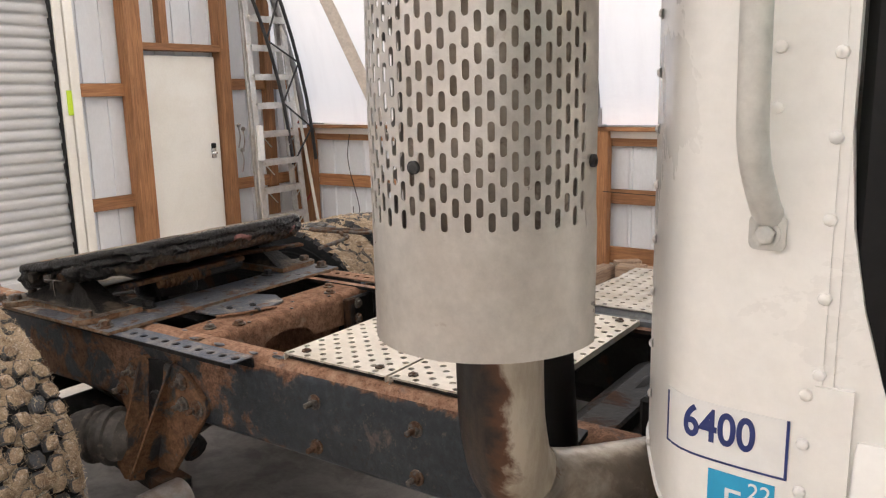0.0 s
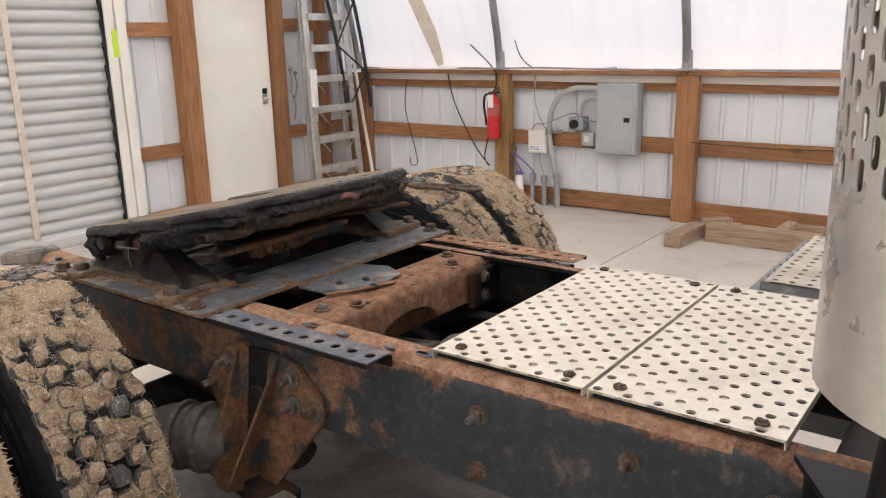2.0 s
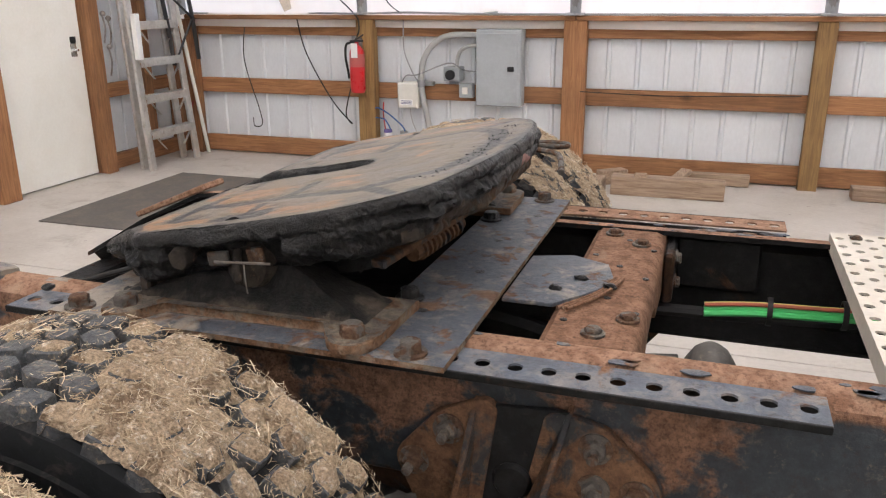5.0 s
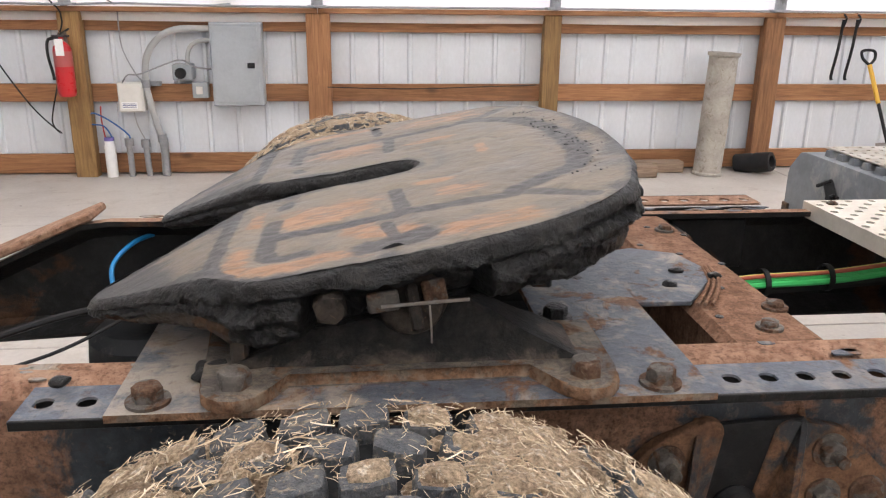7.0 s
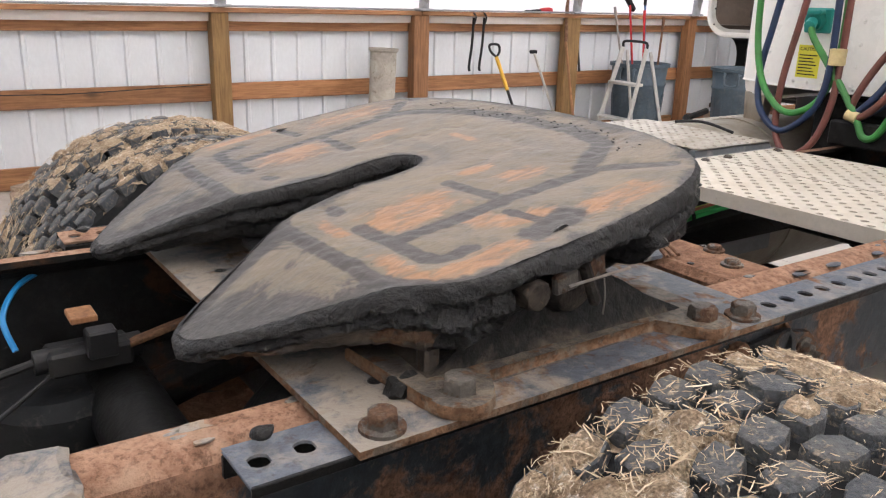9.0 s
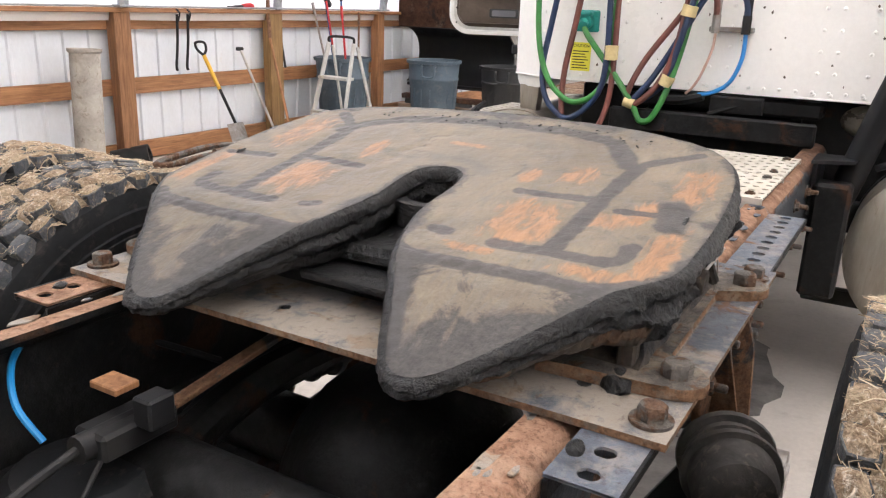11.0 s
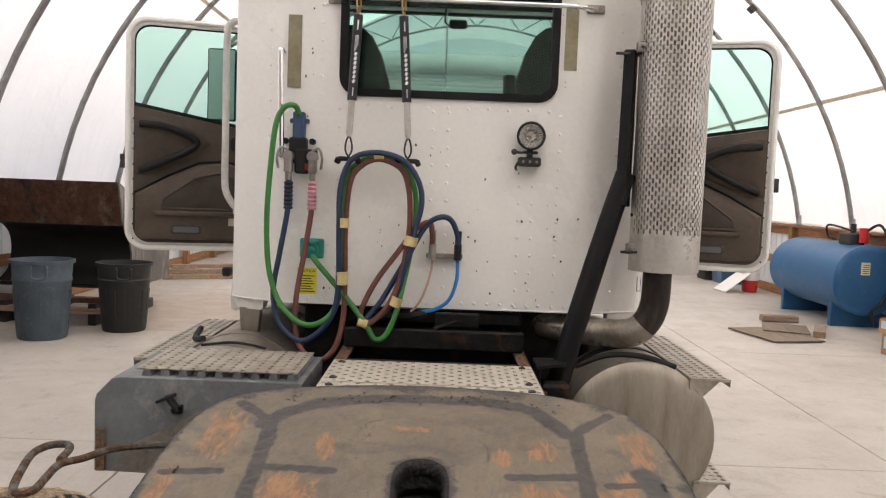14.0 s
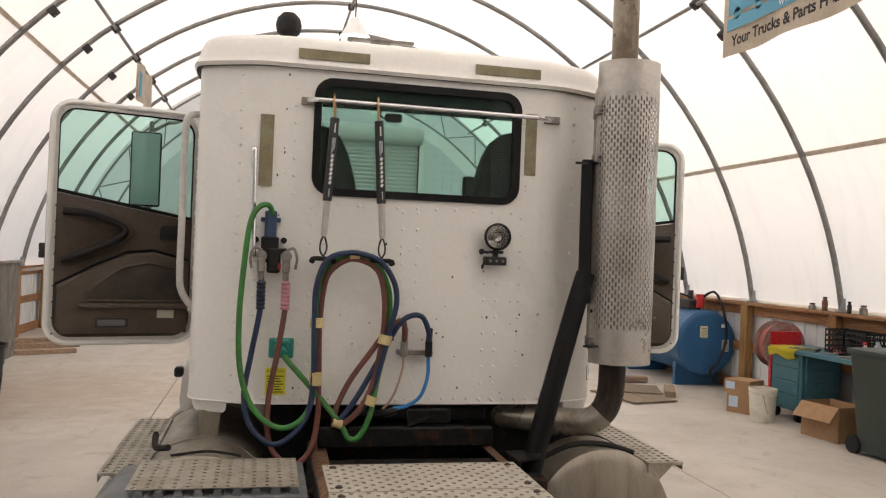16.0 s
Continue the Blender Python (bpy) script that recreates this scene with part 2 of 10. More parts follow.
CHROME = plain("chrome", (0.8, 0.8, 0.8), 0.18, 1.0)
STEEL = surface("bare_steel", (0.34, 0.32, 0.30), (0.24, 0.2, 0.17), rough=0.45, metal=0.7, scale=12)
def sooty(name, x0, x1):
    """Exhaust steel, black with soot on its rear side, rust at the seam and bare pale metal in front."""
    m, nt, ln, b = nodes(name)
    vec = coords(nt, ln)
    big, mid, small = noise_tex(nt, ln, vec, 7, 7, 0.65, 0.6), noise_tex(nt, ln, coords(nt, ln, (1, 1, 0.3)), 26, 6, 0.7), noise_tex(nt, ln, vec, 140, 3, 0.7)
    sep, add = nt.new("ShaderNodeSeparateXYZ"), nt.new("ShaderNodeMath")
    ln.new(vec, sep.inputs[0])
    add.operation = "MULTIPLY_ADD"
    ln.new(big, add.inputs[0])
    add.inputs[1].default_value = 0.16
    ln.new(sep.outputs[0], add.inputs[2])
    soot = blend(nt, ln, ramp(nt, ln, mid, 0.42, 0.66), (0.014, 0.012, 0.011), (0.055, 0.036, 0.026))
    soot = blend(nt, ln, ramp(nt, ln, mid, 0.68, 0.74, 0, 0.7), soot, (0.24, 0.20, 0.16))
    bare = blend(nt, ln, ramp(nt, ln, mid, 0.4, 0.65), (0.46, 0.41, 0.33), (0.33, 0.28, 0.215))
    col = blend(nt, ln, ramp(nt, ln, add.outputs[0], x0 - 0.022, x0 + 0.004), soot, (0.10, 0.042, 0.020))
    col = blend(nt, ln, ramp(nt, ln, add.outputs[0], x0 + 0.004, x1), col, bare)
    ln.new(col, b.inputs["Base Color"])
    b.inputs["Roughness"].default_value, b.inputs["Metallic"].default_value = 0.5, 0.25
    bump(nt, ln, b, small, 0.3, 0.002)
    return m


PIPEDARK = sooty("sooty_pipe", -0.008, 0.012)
MUFFLERP = surface("muffler_steel", (0.44, 0.39, 0.33), (0.30, 0.25, 0.20), (0.16, 0.11, 0.08), rough=0.6, metal=0.3, scale=5, relief=0.1)
PIPEOIL = surface("oily_pipe", (0.40, 0.36, 0.30), (0.20, 0.165, 0.13), (0.20, 0.115, 0.06), rough=0.34, metal=0.6, scale=5, cut=(0.44, 0.56), cut3=(0.62, 0.72), relief=0.1)
PIPE = surface("exhaust_pipe", (0.31, 0.265, 0.21), (0.17, 0.13, 0.095), (0.06, 0.045, 0.034), rough=0.42, metal=0.5, scale=4, cut=(0.46, 0.54), cut3=(0.56, 0.62), stretch=(1, 1, 0.35), relief=0.1)
FRAMEP = rusted("frame_paint", (0.016, 0.020, 0.025), (0.11, 0.042, 0.018), (0.21, 0.085, 0.036), amount=0.30, scale=4.5, dusty=0.72)
RAILRUST = rusted("rust_heavy", (0.065, 0.05, 0.042), (0.135, 0.070, 0.042), (0.255, 0.145, 0.092), amount=0.85, scale=6, dusty=0.66)
RAILM = rusted("rail_paint_and_rust", (0.022, 0.027, 0.032), (0.100, 0.051, 0.030), (0.215, 0.120, 0.074), amount=0.36, scale=6.5, dust=(0.23, 0.165, 0.12), dusty=0.66, along=(-1.45, -1.10), spec=0.3)
BRACKETP = rusted("bracket_rust", (0.030, 0.031, 0.032), (0.095, 0.050, 0.029), (0.18, 0.100, 0.056), amount=0.62, scale=9, dust=(0.21, 0.15, 0.10), dusty=0.66)
RAILTOP = rusted("rail_top_rust", (0.13, 0.09, 0.07), (0.19, 0.102, 0.063), (0.32, 0.192, 0.128), amount=0.80, scale=7, dust=(0.36, 0.25, 0.175), dusty=0.58)
CHAMBERP = surface("dusty_chamber", (0.085, 0.078, 0.070), (0.045, 0.040, 0.036), (0.15, 0.125, 0.10), rough=0.75, scale=9, relief=0.3)
PLATEP = rusted("mount_plate", (0.062, 0.071, 0.086), (0.105, 0.058, 0.036), (0.19, 0.11, 0.065), amount=0.34, scale=11, dust=(0.33, 0.275, 0.21), dusty=0.58, spec=0.35, dusty_x=(-2.40, -2.10, 0.15))
ANGLEP = rusted("angle_iron", (0.085, 0.096, 0.115), (0.13, 0.065, 0.035), (0.24, 0.125, 0.065), amount=0.30, scale=9, dust=(0.26, 0.23, 0.20), dusty=0.55)
BOLTP = rusted("bolt_rust", (0.085, 0.076, 0.066), (0.075, 0.042, 0.027), (0.13, 0.078, 0.05), amount=0.5, scale=24)
EDGERUST = rusted("edge_rust", (0.11, 0.085, 0.062), (0.12, 0.066, 0.037), (0.225, 0.130, 0.076), amount=0.60, scale=15, dust=(0.27, 0.215, 0.16), dusty=0.56)
# near-black for dirty underparts; also puts shade into rail insides and gaps
UNDER = rusted("under_dirt_and_shade", (0.008, 0.008, 0.008), (0.030, 0.016, 0.010), (0.060, 0.032, 0.018), amount=0.3, scale=6, dust=(0.06, 0.047, 0.035), dusty=0.76)
GREASE = surface("black_grease", (0.006, 0.006, 0.006), (0.012, 0.011, 0.010), (0.032, 0.027, 0.022), rough=0.40, scale=17, fine=62, cut3=(0.56, 0.72), relief=0.9, depth=0.007, grain=0.35, spec=0.38)
TYRE = surface("tyre_rubber", (0.010, 0.011, 0.012), (0.017, 0.017, 0.018), (0.04, 0.036, 0.032), rough=0.72, scale=7, relief=0.15, grain=0.2, spec=0.15)
BLACKPL = surface("black_plastic", (0.012, 0.012, 0.013), (0.022, 0.021, 0.02), rough=0.55, scale=10, relief=0.08, spec=0.25)
CABWHITE = surface("cab_paint", (0.86, 0.85, 0.815), (0.835, 0.82, 0.78), (0.80, 0.78, 0.73), rough=0.32, scale=1.6, cut=(0.35, 0.8), cut3=(0.55, 0.95), relief=0.03, grain=0.03)
TAPE = surface("old_masking_tape", (0.29, 0.26, 0.17), (0.24, 0.21, 0.13), rough=0.8, scale=12)
TRIM = surface("brown_door_trim", (0.078, 0.056, 0.040), (0.060, 0.044, 0.031), rough=0.6, scale=6, relief=0.1)
TRIMDARK = surface("dark_trim", (0.062, 0.05, 0.038), (0.045, 0.036, 0.03), rough=0.7, scale=8, relief=0.15)
GREYFRAME = surface("door_edge_paint", (0.60, 0.595, 0.56), (0.52, 0.51, 0.47), rough=0.35, scale=3, relief=0.04)
GREYBOX = surface("grey_fairing", (0.165, 0.178, 0.188), (0.120, 0.128, 0.135), (0.24, 0.235, 0.22), rough=0.5, scale=3, relief=0.06)
GLASSG = glass("tinted_glass", (0.72, 0.88, 0.84))
GLASSC = glass("clear_glass", (0.86, 0.93, 0.91))


# ---- geometry helpers ----
ORIGIN = {}


def thing(name, label, category, at=(0, 0, 0), group="", kind=""):
    """An Empty at the base of a thing; its parts are written in world metres."""
    ob = new(name)
    ob.location, ob.empty_display_size = at, 0.1
    ORIGIN[ob] = Vector(at)
    return tagged(ob, label, category, group, kind)


def finish(me, material, angle=35):
    for m in material if isinstance(material, (list, tuple)) else [material]:
        me.materials.append(m)
    me.shade_smooth()
    me.set_sharp_from_angle(angle=radians(angle))


def part(name, bm, material, parent=None, label="", angle=35, kind=""):
    """Links a bmesh as one mesh object under a thing or a part."""
    if parent is not None:
        ORIGIN.setdefault(parent, Vector())
        bmesh.ops.translate(bm, verts=bm.verts, vec=-ORIGIN[parent])
    me = bpy.data.meshes.new(name)
    bmesh.ops.recalc_face_normals(bm, faces=bm.faces)
    bm.to_mesh(me)
    bm.free()
    finish(me, material, angle)
    ob = new(name, me)
    if parent is not None:
        ob.parent = parent
        ORIGIN[ob] = ORIGIN[parent]
    return tagged(ob, label, kind=kind)


def raw(name, verts, faces, material, parent=None, label="", angle=35, kind=""):
    off = ORIGIN.get(parent, Vector())
    me = bpy.data.meshes.new(name)
    me.from_pydata([(x - off.x, y - off.y, z - off.z) for x, y, z in verts], [], faces)
    me.validate()
    finish(me, material, angle)
    ob = new(name, me)
    if parent is not None:
        ob.parent = parent
        ORIGIN[ob] = off
    return tagged(ob, label, kind=kind)


def setting(name, bm, material, label, category, angle=35):
    return tagged(part(name, bm, material, angle=angle), label, category, kind="structure")


def B():
    return bmesh.new()


def bx(bm, x0, x1, y0, y1, z0, z1, bev=0.0, m=None, seg=1):
    """A box between two corners, its edges bevelled, turned by m."""
    geo = bmesh.ops.create_cube(bm, size=1)
    vs = geo["verts"]
    bmesh.ops.scale(bm, verts=vs, vec=(abs(x1 - x0), abs(y1 - y0), abs(z1 - z0)))
    bmesh.ops.translate(bm, verts=vs, vec=((x0 + x1) / 2, (y0 + y1) / 2, (z0 + z1) / 2))
    if m is not None:
        bmesh.ops.transform(bm, matrix=m, verts=vs)
    if bev:
        es = {e for v in vs for e in v.link_edges}
        bmesh.ops.bevel(bm, geom=list(es), offset=bev, segments=seg, affect="EDGES", profile=0.5, clamp_overlap=True)
    return bm


def beam(bm, p0, p1, w, h, bev=0.0, up=(0, 0, 1)):
    """A bar of section w x h from p0 to p1."""
    p0, p1 = Vector(p0), Vector(p1)
    d = p1 - p0
    xa = d.normalized()
    ya = Vector(up).cross(xa)
    if ya.length < 1e-4:
        ya = Vector((0, 1, 0)).cross(xa)
    ya.normalize()
    za = xa.cross(ya)
    m = Matrix((xa, ya, za)).transposed().to_4x4()
    m.translation = (p0 + p1) / 2
    return bx(bm, -d.length / 2, d.length / 2, -w / 2, w / 2, -h / 2, h / 2, bev, m)


def cyl(bm, p0, p1, r0, r1=None, n=16, cap=True):
    p0, p1 = Vector(p0), Vector(p1)
    d = p1 - p0
    m = d.to_track_quat("Z", "Y").to_matrix().to_4x4()
    m.translation = (p0 + p1) / 2
    bmesh.ops.create_cone(bm, cap_ends=cap, segments=n, radius1=r0, radius2=r0 if r1 is None else r1, depth=d.length, matrix=m)
    return bm


def ball(bm, c, r, n=12, squash=(1, 1, 1)):
    m = Matrix.Translation(c) @ Matrix.Diagonal((*squash, 1))
    bmesh.ops.create_uvsphere(bm, u_segments=n, v_segments=max(6, n // 2), radius=r, matrix=m)
    return bm


def glide(pts, steps=8, closed=False):
    """Points on a smooth curve through pts."""
    ps = [Vector(p) for p in pts]
    n = len(ps)
    out = []
    for i in range(n if closed else n - 1):
        a, b, c, d = (ps[(i + k) % n] if closed else ps[min(max(i + k, 0), n - 1)] for k in (-1, 0, 1, 2))
        for s in range(steps):
            t = s / steps
            out.append(0.5 * (2 * b + (c - a) * t + (2 * a - 5 * b + 4 * c - d) * t * t + (3 * b - a - 3 * c + d) * t ** 3))
    if not closed:
        out.append(ps[-1])
    return out


def tube(bm, pts, r, n=8, steps=8, closed=False, straight=False):
    """A round bar along pts; r is one radius or one for each end."""
    line = [Vector(p) for p in pts] if straight else glide(pts, steps, closed)
    rings, ref = [], None
    m = len(line)
    for i, p in enumerate(line):
        a, b = (line[i - 1], line[(i + 1) % m]) if closed else (line[max(i - 1, 0)], line[min(i + 1, m - 1)])
        t = (b - a).normalized()
        if ref is None:
            ref = t.orthogonal().normalized()
        ref = (ref - t * ref.dot(t)).normalized()
        side = t.cross(ref)
        rad = r if isinstance(r, (int, float)) else r[0] + (r[1] - r[0]) * i / (m - 1)
        rings.append([bm.verts.new(p + rad * (math.cos(2 * math.pi * k / n) * ref + math.sin(2 * math.pi * k / n) * side)) for k in range(n)])
    for i in range(m if closed else m - 1):
        u, v = rings[i], rings[(i + 1) % m]
        for k in range(n):
            bm.faces.new((u[k], u[(k + 1) % n], v[(k + 1) % n], v[k]))
    if not closed:
        bm.faces.new(rings[0][::-1]), bm.faces.new(rings[-1])
    return bm


def lathe(bm, prof, n=32, m=None, closed=False):
    """A body of revolution about z from (radius, height) pairs."""
    m = m or Matrix()
    rings = []
    for r, z in prof:
        if r < 1e-6:
            rings.append([bm.verts.new(m @ Vector((0, 0, z)))])
        else:
            rings.append([bm.verts.new(m @ Vector((r * math.cos(2 * math.pi * k / n), r * math.sin(2 * math.pi * k / n), z))) for k in range(n)])
    for a, b in zip(rings, rings[1:] + ([rings[0]] if closed else [])):
        for k in range(n):
            j = (k + 1) % n
            if len(a) == 1 and len(b) > 1:
                bm.faces.new((a[0], b[k], b[j]))
            elif len(b) == 1 and len(a) > 1:
                bm.faces.new((a[k], a[j], b[0]))
            elif len(a) > 1:
                bm.faces.new((a[k], a[j], b[j], b[k]))
    return bm


def prism(bm, outline, z0, z1, m=None, bev=0.0):
    """A slab of an outline in x and y between two heights, turned by m."""
    m = m or Matrix()
    lo = [bm.verts.new(m @ Vector((x, y, z0))) for x, y in outline]
    hi = [bm.verts.new(m @ Vector((x, y, z1))) for x, y in outline]
    n = len(outline)
    fs = [bm.faces.new(lo[::-1]), bm.faces.new(hi)]
    for k in range(n):
        fs.append(bm.faces.new((lo[k], lo[(k + 1) % n], hi[(k + 1) % n], hi[k])))
    if bev:
        es = {e for f in fs[:2] for e in f.edges}
        bmesh.ops.bevel(bm, geom=list(es), offset=bev, segments=2, affect="EDGES", profile=0.5, clamp_overlap=True)
    return bm


def hexbolt(bm, p, axis=(0, 0, 1), r=0.018, h=0.018, washer=True, thread=0.0):
    """A hexagon head with washer and a domed chamfer, standing on p."""
    m = Vector(axis).normalized().to_track_quat("Z", "Y").to_matrix().to_4x4()
    m.translation = Vector(p)
    turn = (p[0] * 37.0 + p[1] * 91.0) % 1.0
    rows = [(r * 1.65, 0.0, 0), (r * 1.65, 0.0045, 0), (r * 1.02, 0.005, 1), (r * 1.0, h * 0.85, 1), (r * 0.93, h * 0.97, 0), (r * 0.7, h, 0)]
    if not washer:
        rows = [(r, 0.0, 1)] + rows[3:]
    if thread:
        rows = rows[:-1] + [(thread, h, 0), (thread, h + 0.022, 0), (thread * 0.7, h + 0.025, 0)]
    rings = []
    for rad, z, hexa in rows:
        ring = []
        for k in range(24):
            t = 2 * math.pi * k / 24
            q = rad / math.cos((t + math.pi / 6) % (math.pi / 3) - math.pi / 6) if hexa else rad
            ring.append(bm.verts.new(m @ Vector((q * math.cos(t + turn), q * math.sin(t + turn), z))))
        rings.append(ring)
    for a, b in zip(rings, rings[1:]):
        for k in range(24):
            bm.faces.new((a[k - 1], a[k], b[k], b[k - 1]))
    bm.faces.new(rings[-1])
    return bm


def rounded(x0, x1, y0, y1, r, n=5):
    """The outline of a rectangle with rounded corners, anticlockwise."""
    out = []
    for cx, cy, a in ((x1 - r, y0 + r, -90), (x1 - r, y1 - r, 0), (x0 + r, y1 - r, 90), (x0 + r, y0 + r, 180)):
        for k in range(n + 1):
            t = radians(a + 90 * k / n)
            out.append((cx + r * math.cos(t), cy + r * math.sin(t)))
    return out


def ring_prism(bm, outer, inner, z0, z1, m=None):
    """A frame between two outlines of the same number of corners."""
    m = m or Matrix()
    n = len(outer)
    lv = [[bm.verts.new(m @ Vector((x, y, z))) for x, y in o] for o, z in ((outer, z0), (outer, z1), (inner, z1), (inner, z0))]
    for a, b in zip(lv, lv[1:] + lv[:1]):
        for k in range(n):
            bm.faces.new((a[k], a[(k + 1) % n], b[(k + 1) % n], b[k]))
    return bm


AX_X = Matrix(((0, 0, 1, 0), (1, 0, 0, 0), (0, 1, 0, 0), (0, 0, 0, 1)))  # outline (y, z), depth along x
AX_Y = Matrix(((1, 0, 0, 0), (0, 0, -1, 0), (0, 1, 0, 0), (0, 0, 0, 1)))  # outline (x, z), depth along -y


def perforated(name, cells, size, hole, thick, place, material, parent, label="", corners=12):
    """Sheet metal with real holes. cells: centres (u, v); size: cell width and height; hole(k): the k-th hole corner about its centre."""
    w, h = size[0] / 2, size[1] / 2
    up = (-0.5, 0, 0.5) if corners == 14 else (-1 / 3, 1 / 3)
    rim = [(-w, -h), (-w / 3, -h), (w / 3, -h), (w, -h)] + [(w, h * q) for q in up] + [(w, h), (w / 3, h), (-w / 3, h), (-w, h)] + [(-w, -h * q) for q in up]
    n = len(rim)
    inn = [hole(x, y) for x, y in rim]
    verts, faces, known = [], [], {}

    def vert(u, v, t):
        key = (round(u, 5), round(v, 5), round(t, 5))
        if key not in known:
            known[key] = len(verts)
            verts.append(place(u, v, t))
        return known[key]

    for u, v in cells:
        b = [vert(u + x, v + y, t) for t in (0, thick) for lst in (rim, inn) for x, y in lst]
        for k in range(n):
            j = (k + 1) % n
            faces.append((b[k], b[j], b[n + j], b[n + k]))
            faces.append((b[2 * n + j], b[2 * n + k], b[3 * n + k], b[3 * n + j]))
            faces.append((b[n + k], b[n + j], b[3 * n + j], b[3 * n + k]))
    return raw(name, verts, faces, material, parent, label, 30)


def round_hole(r):
    def f(x, y):
        d = math.hypot(x, y)
        return x / d * r, y / d * r
    return f


def slot_hole(r, half):
    """An upright slot of half width r whose straight sides are 2 * half long."""
    def f(x, y):
        s = half if y > 0 else -half
        if abs(y) < half * 0.8:
            return (r if x > 0 else -r), y * 1.2
        a = radians(12 if abs(x) > 0.6 * abs(y) else 46 if abs(x) > 0.3 * abs(y) else 76)
        return r * math.cos(a) * (1 if x > 0 else -1), s + (r * math.sin(a) if y > 0 else -r * math.sin(a))
    return f


def many(name, places, make, material, parent, label=""):
    """One part for each place; make(bm, place) builds it."""
    for p in places:
        b = B()
        make(b, p)
        part(name, b, material, parent, label)


def words(text, size, m, material, parent, name="lettering", depth=0.0006, bend=None, bold=0.0):
    """Letters in the built-in font as a flat mesh."""
    cu = bpy.data.curves.new(name, "FONT")
    cu.body, cu.size, cu.extrude, cu.align_x, cu.align_y = text, size, depth, "CENTER", "CENTER"
    cu.offset = bold
    tmp = new(name, cu)
    dg = bpy.context.evaluated_depsgraph_get()
    me = bpy.data.meshes.new_from_object(tmp.evaluated_get(dg))
    bpy.data.objects.remove(tmp)
    me.transform(m)
    if bend:
        for v in me.vertices:
            v.co = bend(v.co)
    me.transform(Matrix.Translation(-ORIGIN[parent]))
    me.materials.clear()
    me.materials.append(material)
    ob = new(name, me)
    ob.parent = parent
    ORIGIN[ob] = ORIGIN[parent]
    return ob


def lump(bm, amount, scale, seed=0.0, only=None):
    """Pushes the corners about by noise, as crusts and worn edges are."""
    for v in bm.verts:
        if only is None or only(v.co):
            v.co += noise.noise_vector(v.co * scale + Vector((seed, seed * 2, 0))) * amount
    return bm


# ---- the building: a hooped fabric barn on low stud walls ----
WL, WR, XB, XF = 5.12, -6.18, -6.45, 15.5     # left wall, right wall, back end, front end
HY, HZ, HR = -0.61, 0.45, 5.66                # hoop centre and radius
WALL_TOP = 1.30
BAY = [-4.39 + 1.83 * k for k in range(-1, 12)]

fl = B()
bx(fl, XB - 0.4, XF + 0.4, WR - 0.4, WL + 0.4, -0.3, -0.012)
floor = setting("floor", fl, JOINT, "dirt-filled base under grey concrete floor slabs", "floor")
xs = [XB - 0.3, -2.55, 1.25, 5.05, 8.6, 12.3, XF + 0.3]
ys = [WR - 0.3, -2.95, 1.75, WL + 0.3]
for i in range(len(xs) - 1):
    for j in range(len(ys) - 1):
        s = B()
        bx(s, xs[i] + 0.004, xs[i + 1] - 0.004, ys[j] + 0.004, ys[j + 1] - 0.004, -0.12, 0, 0.003)
        part("slab", s, CONCRETE, floor)


def arc(r, k, n, lo=-4.5, hi=184.5):
    a = radians(lo + (hi - lo) * k / n)
    return HY + r * math.cos(a), HZ + r * math.sin(a)


# cover cloth, slightly drawn in between the hoops
verts, faces = [], []
A0 = math.degrees(math.asin((WALL_TOP - 0.12 - HZ) / HR))
NA, step = 56, 0.305
nx = int((XF - XB + 0.2) / step)
for i in range(nx + 1):
    x = XB - 0.1 + (XF - XB + 0.2) * i / nx
    sag = 0.035 * abs(math.sin(math.pi * (x - BAY[0]) / 1.83))
    for k in range(NA + 1):
        y, z = arc(HR + 0.05 - sag, k, NA, A0, 180 - A0)
        verts.append((x, y, z))
for i in range(nx):
    for k in range(NA):
        a = i * (NA + 1) + k
        faces.append((a, a + NA + 1, a + NA + 2, a + 1))
cover = raw("ceiling", verts, faces, FABRIC, angle=60)
tagged(cover, "white translucent fabric cover stretched over steel hoops", "ceiling", kind="structure")

# hoops, purlins and webbing
for x in BAY:
    if x > XF:
        continue
    h = B()
    a0 = math.degrees(math.asin((WALL_TOP - HZ) / HR))
    tube(h, [(x, *arc(HR - 0.03, k, 48, a0, 180 - a0)) for k in range(49)], 0.036, 10, straight=True)
    hoop = thing("steel_hoop", "grey galvanised steel pipe hoop carrying the fabric roof", "roof hoop", (x, HY, WALL_TOP), "roof hoops")
    part("pipe", h, HOOPSTEEL, hoop)
    for s in (a0, 180 - a0):
        y, z = arc(HR - 0.03, 0, 1, s, s)
        f = B()
        bx(f, x - 0.07, x + 0.07, y - 0.05, y + 0.05, WALL_TOP - 0.005, WALL_TOP + 0.012, 0.003)
        cyl(f, (x, y, WALL_TOP), (x, y - 0.01 * (1 if y > 0 else -1), WALL_TOP + 0.16), 0.044, n=12)
        part("foot_sleeve", f, GALV, hoop)
    for ang in (46.5, 51.5, 90, 128.5, 133.5):
        y, z = arc(HR - 0.08, 0, 1, ang, ang)
        c = B()
        bx(c, x - 0.05, x + 0.05, -0.055, 0.055, -0.05, 0.05, 0.01, Matrix.Translation((0, y, z)) @ Matrix.Rotation(radians(ang - 90), 4, 'X'))
        part("clamp", c, BLACKSTEEL, hoop)
